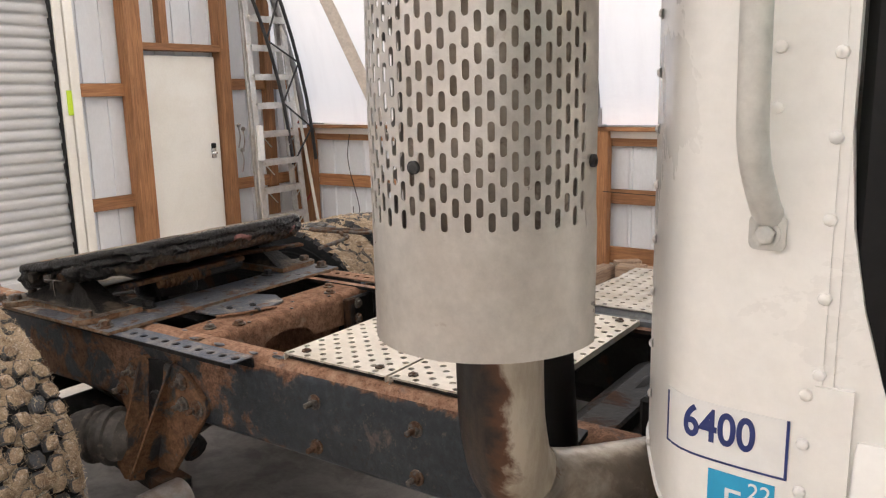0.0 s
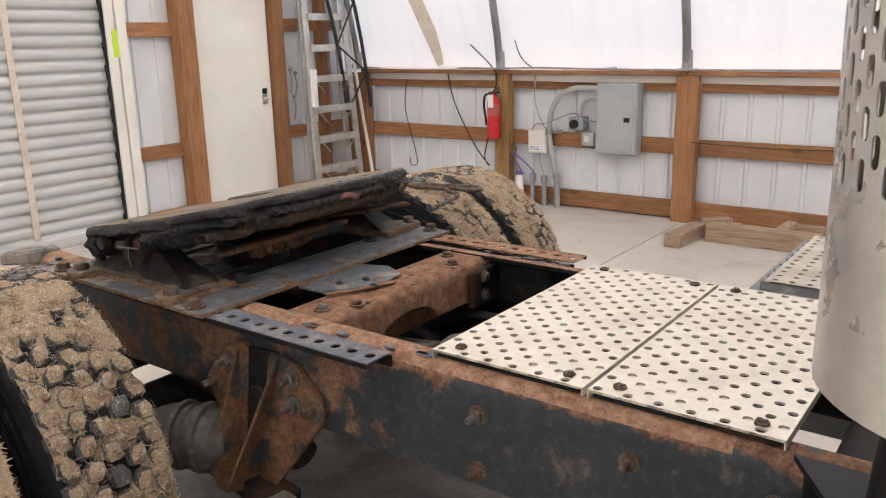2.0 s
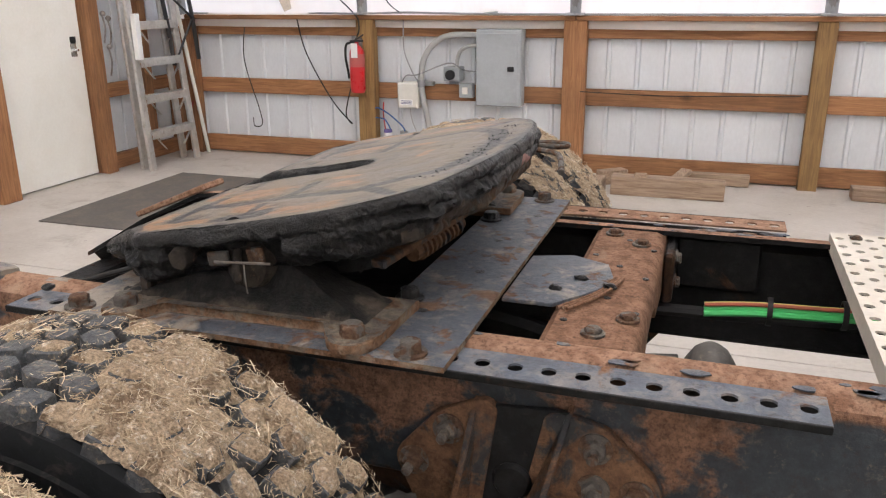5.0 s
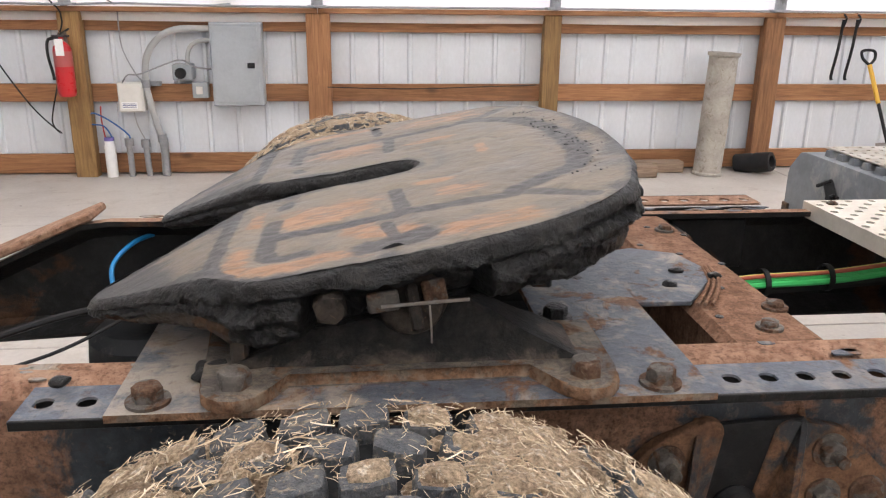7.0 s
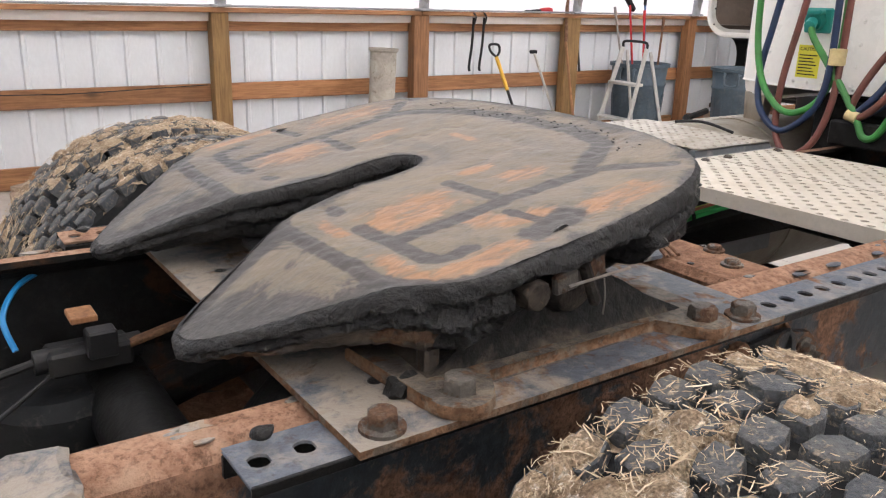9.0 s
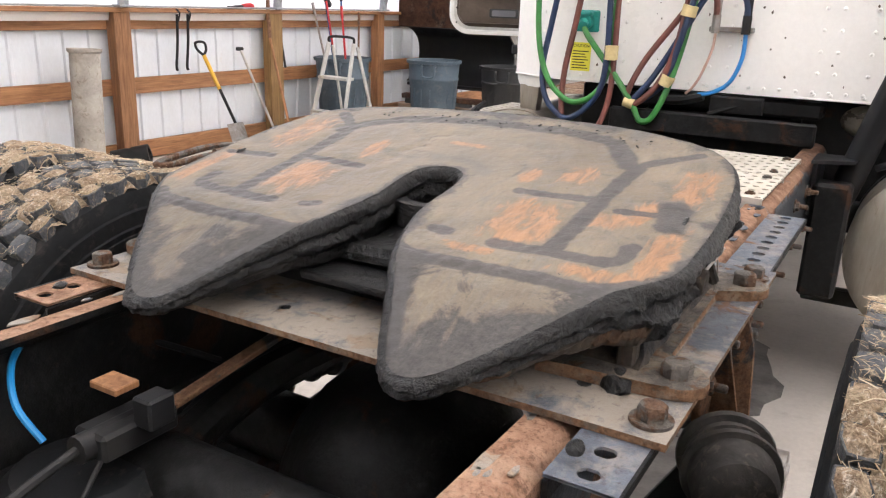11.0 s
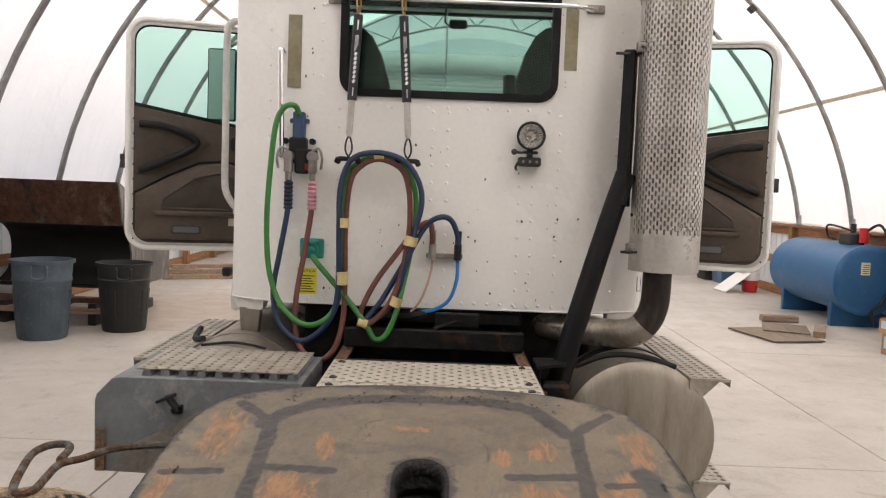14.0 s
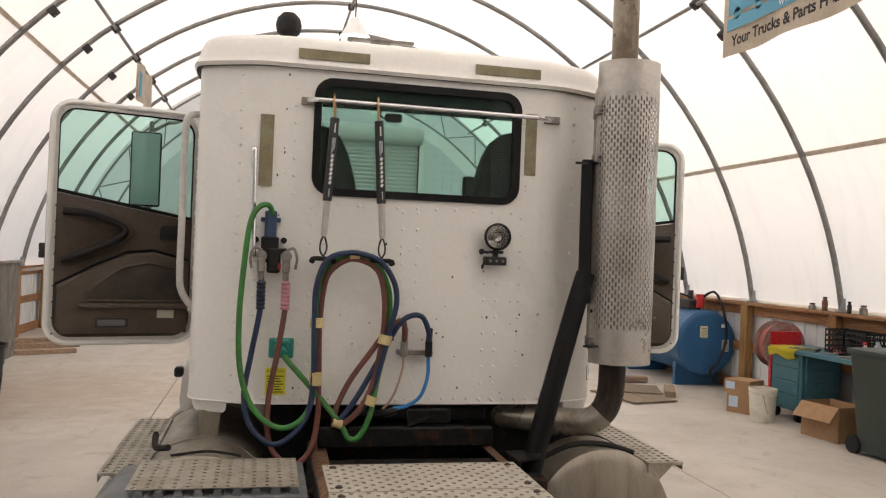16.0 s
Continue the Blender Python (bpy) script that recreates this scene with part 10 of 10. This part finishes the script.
def carton(at, sx, sy, sz, yaw, opened, label, group="cartons"):
    ob = thing("cardboard_box", label, "cardboard box", at, group)
    m = Matrix.Translation(at) @ Matrix.Rotation(radians(yaw), 4, "Z")
    b = B()
    ring_prism(b, [(-sx, -sy), (sx, -sy), (sx, sy), (-sx, sy)], [(-sx + 0.006, -sy + 0.006), (sx - 0.006, -sy + 0.006), (sx - 0.006, sy - 0.006), (-sx + 0.006, sy - 0.006)], 0, sz, m)
    bx(b, -sx + 0.003, sx - 0.003, -sy + 0.003, sy - 0.003, 0.002, 0.01, 0, m)
    if not opened:
        bx(b, -sx + 0.003, sx - 0.003, -sy + 0.003, -0.002, sz - 0.008, sz - 0.002, 0, m)
        bx(b, -sx + 0.003, sx - 0.003, 0.002, sy - 0.003, sz - 0.008, sz - 0.002, 0, m)
    part("body", b, CARD, ob)
    if opened:
        for q, L, tilt in ((-1, sy * 1.0, 35), (1, sy * 1.0, -50)):
            b = B()
            bx(b, -sx, sx, 0, L, -0.003, 0.003, 0, m @ Matrix.Translation((0, q * sy, sz)) @ Matrix.Rotation(radians(0 if q > 0 else 180), 4, "Z") @ Matrix.Rotation(radians(tilt if q > 0 else -tilt), 4, "X"))
            part("flap", b, CARD, ob)
    else:
        b = B()
        bx(b, sx * 0.15, sx * 0.85, sy, sy + 0.0015, sz * 0.3, sz * 0.85, 0, m)
        part("label", b, plain("blue_white_label", (0.45, 0.58, 0.72), 0.5), ob, "pale blue label")
    return ob


carton((5.22, -5.22, 0.0), 0.165, 0.165, 0.24, 32, False, "brown cardboard box on the floor under another")
carton((5.24, -5.20, 0.242), 0.17, 0.17, 0.16, 28, False, "brown cardboard box stacked on another box")
carton((3.82, -5.36, 0.0), 0.25, 0.2, 0.37, 8, True, "open brown cardboard box with raised flaps")
bk = thing("plastic_bucket", "dirty white plastic bucket with rim ribs on the floor", "bucket", (4.70, -5.10, 0))
part("pail", lathe(B(), [(0, 0), (0.13, 0), (0.135, 0.01), (0.152, 0.30), (0.160, 0.305), (0.160, 0.32), (0.153, 0.325), (0.153, 0.345), (0.161, 0.35), (0.161, 0.385), (0.15, 0.385), (0.132, 0.02), (0, 0.02)], 32, Matrix.Translation((4.70, -5.10, 0))), surface("bucket_plastic", (0.70, 0.68, 0.60), (0.60, 0.57, 0.49), rough=0.5, scale=6), bk)
b = B()
tube(b, [(4.55, -5.0, 0.33), (4.50, -5.0, 0.22), (4.55, -5.07, 0.12), (4.60, -5.17, 0.18), (4.62, -5.235, 0.33)], 0.004, 6)
part("bail", b, STEEL, bk)
gb = thing("wheeled_bin", "dark green wheeled plastic bin", "wheeled bin", (2.95, -5.35, 0))
GREENBIN = surface("green_bin", (0.018, 0.03, 0.026), (0.028, 0.04, 0.034), rough=0.45, scale=4)
b = B()
lay = [[b.verts.new((2.95 + x, -5.35 + y, z)) for x, y in rounded(-s, s, -s * 1.1, s * 1.1, 0.04, 4)] for z, s in ((0.04, 0.22), (0.6, 0.26), (0.98, 0.285))]
for a, c in zip(lay, lay[1:]):
    for k in range(len(a)):
        b.faces.new((a[k - 1], a[k], c[k], c[k - 1]))
b.faces.new(lay[0][::-1]), b.faces.new(lay[-1])
part("body", b, GREENBIN, gb)
b = B()
bx(b, 2.64, 3.26, -5.70, -5.02, 0.98, 1.04, 0.02, None, 2)
part("lid", b, GREENBIN, gb)
b = B()
bx(b, 2.655, 2.668, -5.45, -5.2, 0.80, 0.86)
bx(b, 2.685, 2.697, -5.42, -5.3, 0.45, 0.66, 0, Matrix.Translation((2.69, -5.35, 0.55)) @ Matrix.Rotation(radians(30), 4, "X") @ Matrix.Translation((-2.69, 5.35, -0.55)))
part("emblem", b, plain("pale_mark", (0.55, 0.6, 0.58), 0.5), gb, "pale printed mark")
for y in (-5.60, -5.10):
    b = B()
    cyl(b, (3.2, y - 0.03, 0.09), (3.2, y + 0.03, 0.09), 0.09, n=16)
    part("wheel", b, BLACKPL, gb)
TEALP = surface("teal_bench_paint", (0.035, 0.13, 0.175), (0.05, 0.15, 0.19), (0.10, 0.17, 0.19), rough=0.45, scale=4, relief=0.05)
wb = thing("workbench", "teal steel workbench with drawers, cluttered with tools", "workbench", (4.0, -5.7, 0))
b = B()
bx(b, 2.75, 5.12, -6.02, -5.42, 0.80, 0.85, 0.006)
part("top", b, TEALP, wb)
b = B()
bx(b, 4.52, 5.08, -6.0, -5.47, 0.12, 0.80, 0.008)
ped = part("pedestal", b, TEALP, wb)
for k in range(4):
    b = B()
    bx(b, 4.56, 5.04, -5.472, -5.455, 0.15 + 0.16 * k, 0.295 + 0.16 * k, 0.006)
    bx(b, 4.503, 4.521, -5.95, -5.52, 0.15 + 0.16 * k, 0.295 + 0.16 * k, 0.006)
    part("drawer", b, TEALP, ped)
for x in (2.8, 4.58, 5.02):
    for y in (-5.95, -5.5):
        b = B()
        if x < 3:
            bx(b, x, x + 0.05, y - 0.025, y + 0.025, 0.0, 0.80, 0.004)
            part("leg", b, TEALP, wb)
        else:
            cyl(b, (x - 0.02, y, 0.06), (x + 0.02, y, 0.06), 0.06, n=16)
            bx(b, x - 0.03, x + 0.03, y - 0.03, y + 0.03, 0.10, 0.125)
            part("castor", b, BLACKPL, wb)
cl_ = thing("yellow_cloth", "yellow cloth draped over the workbench edge", "cloth", (4.85, -5.45, 0.85))
b = B()
rows = []
for i in range(15):
    row = []
    for j in range(13):
        u, v = 4.55 + 0.5 * i / 14, -0.28 + 0.46 * j / 12
        if v < 0.02:
            p = Vector((u, -5.42 + v, 0.856 + 0.012 * abs(noise.noise((u * 9, v * 9, 1)))))
        else:
            p = Vector((u + 0.02 * math.sin(v * 20), -5.412 + 0.02 * noise.noise((u * 8, v * 5, 3)) + 0.012, 0.852 - v * (0.6 + 0.4 * noise.noise((u * 5, 0, 7)))))
        row.append(b.verts.new(p))
    rows.append(row)
for i in range(14):
    for j in range(12):
        b.faces.new((rows[i][j], rows[i][j + 1], rows[i + 1][j + 1], rows[i + 1][j]))
bmesh.ops.solidify(b, geom=b.faces[:], thickness=0.004)
part("cloth", b, plain("yellow_cloth", (0.72, 0.62, 0.05), 0.8), cl_, angle=80)
for k, (x, y, h, r, col) in enumerate(((3.62, -5.55, 0.20, 0.035, (0.75, 0.74, 0.7)), (3.50, -5.6, 0.26, 0.04, (0.35, 0.42, 0.5)), (3.72, -5.62, 0.18, 0.03, (0.75, 0.30, 0.1)), (3.30, -5.62, 0.22, 0.035, (0.12, 0.13, 0.13)))):
    ob = thing("spray_bottle", "plastic bottle standing on the workbench", "bottle", (x, y, 0.85), "bench bottles")
    m = Matrix.Translation((x, y, 0.85))
    part("body", lathe(B(), [(0, 0), (r, 0), (r, h * 0.6), (r * 0.4, h * 0.78), (r * 0.4, h * 0.85), (0, h * 0.85)], 16, m), plain("bottle_%s" % "abcd"[k], col, 0.35), ob)
    b = B()
    bx(b, x - 0.012, x + 0.03, y - 0.012, y + 0.012, 0.85 + h * 0.85, 0.85 + h, 0.004)
    part("cap", b, RED if k == 0 else BLACKPL, ob)
rnd = random.Random(21)
for k in range(16):
    x, y = rnd.uniform(3.6, 4.7), rnd.uniform(-5.95, -5.5)
    L = rnd.uniform(0.05, 0.16)
    a = rnd.uniform(0, math.pi)
    ob = thing("hand_tool", "small dark hand tool lying on the workbench", "hand tool", (x, y, 0.851), "bench tools")
    b = B()
    beam(b, (x - L * math.cos(a), y - L * math.sin(a), 0.865), (x + L * math.cos(a), y + L * math.sin(a), 0.865), 0.025, 0.028, 0.006)
    part("grip", b, (BLACKPL, STEEL, RED, BLACKPL)[k % 4], ob)
    b = B()
    cyl(b, (x + L * math.cos(a), y + L * math.sin(a), 0.865), (x + 1.6 * L * math.cos(a), y + 1.6 * L * math.sin(a), 0.865), 0.008, n=8)
    part("shank", b, STEEL, ob)
for x in (4.32, 3.98):
    cr = thing("milk_crate", "black open-sided plastic crate on the bench's back shelf", "crate", (x, -5.88, 0.85), "plastic crates")
    for k in range(5):
        b = B()
        o = rounded(x - 0.155, x + 0.155, -6.03 + 0.0, -5.72, 0.02, 3)
        i_ = rounded(x - 0.147, x + 0.147, -6.022, -5.728, 0.014, 3)
        ring_prism(b, o, i_, 0.852 + 0.062 * k, 0.875 + 0.062 * k)
        part("rim", b, BLACKPL, cr)
    b = B()
    for q in range(6):
        for y in (-6.026, -5.724):
            bx(b, x - 0.15 + 0.056 * q, x - 0.136 + 0.056 * q, y - 0.003, y + 0.003, 0.852, 1.12)
        for xx in (x - 0.151, x + 0.151):
            bx(b, xx - 0.003, xx + 0.003, -6.02 + 0.056 * q, -6.006 + 0.056 * q, 0.852, 1.12)
    part("lattice", b, BLACKPL, cr)
rl = thing("hose_reel", "red steel hose reel on the wall behind the bench", "hose reel", (5.4, -5.85, 0.5))
b = B()
m = Matrix.Translation((5.42, -5.80, 0.82)) @ Matrix.Rotation(radians(90), 4, "Y") @ Matrix.Rotation(radians(0), 4, "Z")
lathe(b, [(0.06, -0.10), (0.30, -0.10), (0.30, -0.09), (0.16, -0.085), (0.16, 0.085), (0.30, 0.09), (0.30, 0.10), (0.06, 0.10)], 36, m)
part("drum", b, surface("faded_reel_paint", (0.26, 0.10, 0.085), (0.33, 0.27, 0.24), (0.20, 0.05, 0.045), rough=0.6, scale=6), rl, "faded dusty reel drum")
b = B()
for k in range(5):
    lathe(b, [(0.165 + 0.0, -0.07 + 0.032 * k - 0.015), (0.24, -0.07 + 0.032 * k - 0.013), (0.25, -0.07 + 0.032 * k), (0.24, -0.07 + 0.032 * k + 0.013), (0.165, -0.07 + 0.032 * k + 0.015)], 32, m)
part("wound_hose", b, plain("pink_hose", (0.42, 0.12, 0.10), 0.6), rl)
b = B()
bx(b, 5.28, 5.34, -6.02, -5.6, 0.2, 1.0, 0.006)
bx(b, 5.3, 5.55, -6.03, -5.95, 0.78, 0.86, 0.006)
part("bracket", b, RED, rl)
for k in range(9):
    x = 2.6 + 0.33 * k + 0.1 * ((k * 3) % 2)
    ob = thing("shelf_jar", "small dark jar or part on the wall cap", "jar", (x, WR + 0.05, 1.289), "jars on the cap")
    h, r = 0.07 + 0.03 * ((k * 5) % 4), 0.025 + 0.01 * (k % 3)
    part("jar", lathe(B(), [(0, 0), (r, 0), (r, h * 0.75), (r * 0.7, h * 0.85), (r * 0.7, h), (0, h)], 14, Matrix.Translation((x, WR + 0.05, 1.289))), (BLACKPL, RAILRUST, STEEL)[k % 3], ob)
    b = B()
    cyl(b, (x, WR + 0.05, 1.289 + h), (x, WR + 0.05, 1.289 + h + 0.015), r * 0.75, n=12)
    part("lid", b, BLACKPL, ob)

# ---- banners and lamp under the roof ----
CLOTHB = surface("banner_cloth", (0.62, 0.56, 0.48), (0.54, 0.48, 0.41), rough=0.8, scale=3, relief=0.03)
SKYB = plain("banner_blue", (0.10, 0.32, 0.46), 0.7)


def sheet_banner(x0, x1, y, z0, z1, label):
    ob = thing("banner", label, "banner", ((x0 + x1) / 2, y, z0))
    b = B()
    rows = [[b.verts.new((x0 + (x1 - x0) * i / 20, y + 0.03 * math.sin(i * 0.7), z)) for i in range(21)] for z in (z0, z1)]
    for i in range(20):
        b.faces.new((rows[0][i], rows[0][i + 1], rows[1][i + 1], rows[1][i]))
    bmesh.ops.solidify(b, geom=b.faces[:], thickness=0.003)
    part("cloth", b, CLOTHB, ob, angle=80)
    return ob


bn = sheet_banner(1.2, 3.5, -3.83, 3.78, 4.85, "cream advertising banner hanging under the roof hoops")
BM = Matrix(((-1, 0, 0, 0), (0, 0, 1, 0), (0, 1, 0, 0), (0, 0, 0, 1)))
words("Your Trucks & Parts Hea", 0.15, Matrix.Translation((2.55, -3.785, 3.90)) @ BM, BLACKPL, bn, bold=0.004)
b = B()
bx(b, 1.3, 3.42, -3.795, -3.79, 4.02, 4.14)
part("blue_band", b, SKYB, bn, "blue band")
words("www.", 0.11, Matrix.Translation((2.45, -3.785, 4.08)) @ BM, STK, bn)
b = B()
bx(b, 2.75, 3.4, -3.795, -3.79, 4.18, 4.42, 0.0)
bx(b, 3.05, 3.3, -3.795, -3.79, 4.42, 4.6, 0.0)
cyl(b, (2.9, -3.79, 4.17), (2.9, -3.795, 4.17), 0.06, n=16)
cyl(b, (3.25, -3.79, 4.17), (3.25, -3.795, 4.17), 0.06, n=16)
part("truck_emblem", b, SKYB, bn, "pale blue truck shape")
b = B()
tube(b, [(2.6, -3.785, 4.3), (2.5, -3.785, 4.22), (2.3, -3.785, 4.3), (2.4, -3.785, 4.42), (2.6, -3.785, 4.42)], 0.012, 6, 8, True)
part("swash", b, BLACKPL, bn)
b = B()
for x in (1.25, 3.45):
    cyl(b, (x, -3.83, 4.85), (x, -3.83, 5.06), 0.006, n=6)
part("cord", b, BLACKPL, bn)
bn.location += Vector((0.19, 0, 0.13))
bn = sheet_banner(10.1, 12.0, 2.83, 4.15, 4.80, "small faded cream banner hanging from the roof hoops")
b = B()
bx(b, 10.15, 10.4, 2.785, 2.79, 4.2, 4.6)
part("blue_patch", b, SKYB, bn)
b = B()
for x in (10.2, 11.9):
    cyl(b, (x, 2.85, 4.80), (x, 2.85, 4.90), 0.006, n=6)
part("cord", b, BLACKPL, bn)
hb = thing("high_bay_lamp", "lit white high-bay lamp hanging from the roof ridge", "ceiling lamp", (9.3, -0.6, 5.4))
part("shade", lathe(B(), [(0.06, 5.85), (0.10, 5.78), (0.24, 5.55), (0.25, 5.53), (0.235, 5.54), (0.09, 5.77)], 28, Matrix.Translation((9.3, -0.6, 0))), plain("lamp_shade", (0.8, 0.8, 0.8), 0.3), hb)
part("bulb", lathe(B(), [(0, 5.52), (0.2, 5.525), (0.21, 5.545), (0, 5.56)], 24, Matrix.Translation((9.3, -0.6, 0))), plain("lamp_glow", (0.9, 0.9, 0.9), 0.4, 0, 12.0), hb, "glowing lens")
b = B()
cyl(b, (9.3, -0.6, 5.85), (9.3, -0.6, 6.34), 0.012, n=8)
part("stem", b, BLACKPL, hb)
hb.location.z -= 0.28
# oil stains with the truck's shade painted in, and dirt lumps under it
OIL = surface("oil_dirt", (0.05, 0.045, 0.04), (0.09, 0.08, 0.07), rough=0.7, scale=10, relief=0.5)
rnd = random.Random(31)
b = B()
for _ in range(60):
    x, y = rnd.uniform(-1.6, -0.2), rnd.uniform(-0.35, 0.35)
    r = rnd.uniform(0.008, 0.03)
    ball(b, (x, y, r * 0.3), r, 6, (1, rnd.uniform(0.6, 1.2), 0.4))
lump(b, 0.006, 40)
tagged(part("dirt_crumbs", b, OIL), "dark crumbs of dirt and grease fallen under the truck", "dirt", kind="stuff")
b = B()
for x, y, r in ((-0.95, 0.2, 0.65), (-0.2, -0.05, 0.5), (-1.75, 0.35, 0.75), (-2.55, 0.1, 0.85)):
    prism(b, [(x + r * (1 + 0.35 * noise.noise((math.cos(a) * 2, math.sin(a) * 2, x))) * math.cos(a), y + r * 0.8 * (1 + 0.4 * noise.noise((math.cos(a) * 2, math.sin(a) * 2, y + 9))) * math.sin(a)) for a in [k * math.pi / 18 for k in range(36)]], 0.0005, 0.003 + 0.0004 * (x + 3))
tagged(part("oil_stain", b, surface("oil_stain", (0.15, 0.14, 0.128), (0.09, 0.083, 0.076), rough=0.6, scale=6, relief=0)), "dark oil stains and painted shade on the floor under the truck", "stain", kind="stuff")


# ---- clutter on the floor at the far end of the right wall ----
wp = thing("white_panel", "white plastic panel leaning on the red pail", "panel", (11.0, -5.35, 0))
b = B()
beam(b, (11.05, -5.15, 0.012), (11.1, -5.62, 0.36), 0.5, 0.014, 0.003)
part("sheet", b, STK, wp)
rp = thing("red_pail", "red and white plastic pail on the floor", "pail", (11.1, -5.72, 0))
part("body", lathe(B(), [(0, 0), (0.13, 0), (0.15, 0.22), (0.145, 0.22), (0.125, 0.01), (0, 0.01)], 24, Matrix.Translation((11.1, -5.72, 0))), RED, rp)
part("upper_band", lathe(B(), [(0.15, 0.221), (0.158, 0.34), (0.165, 0.345), (0.165, 0.36), (0.15, 0.36), (0.145, 0.222)], 24, Matrix.Translation((11.1, -5.72, 0))), STK, rp, "white upper band")
for x, y, mt_, lb in ((13.3, -5.75, BLACKPL, "black plastic tote box on the floor by the wall"), (12.6, -5.85, plain("blue_tote", (0.05, 0.12, 0.2), 0.4), "blue plastic tote box on the floor by the wall")):
    tb = thing("tote_box", lb, "tote box", (x, y, 0), "tote boxes")
    b = B()
    lay = [[b.verts.new((x + u, y + v, z)) for u, v in rounded(-q * 1.3, q * 1.3, -q, q, 0.04, 4)] for z, q in ((0.0, 0.22), (0.38, 0.26))]
    for k in range(len(lay[0])):
        b.faces.new((lay[0][k - 1], lay[0][k], lay[1][k], lay[1][k - 1]))
    b.faces.new(lay[0][::-1]), b.faces.new(lay[1])
    part("body", b, mt_, tb)
    b = B()
    prism(b, rounded(x - 0.36, x + 0.36, y - 0.28, y + 0.28, 0.05, 4), 0.38, 0.42, None, 0.01)
    part("lid", b, mt_, tb)
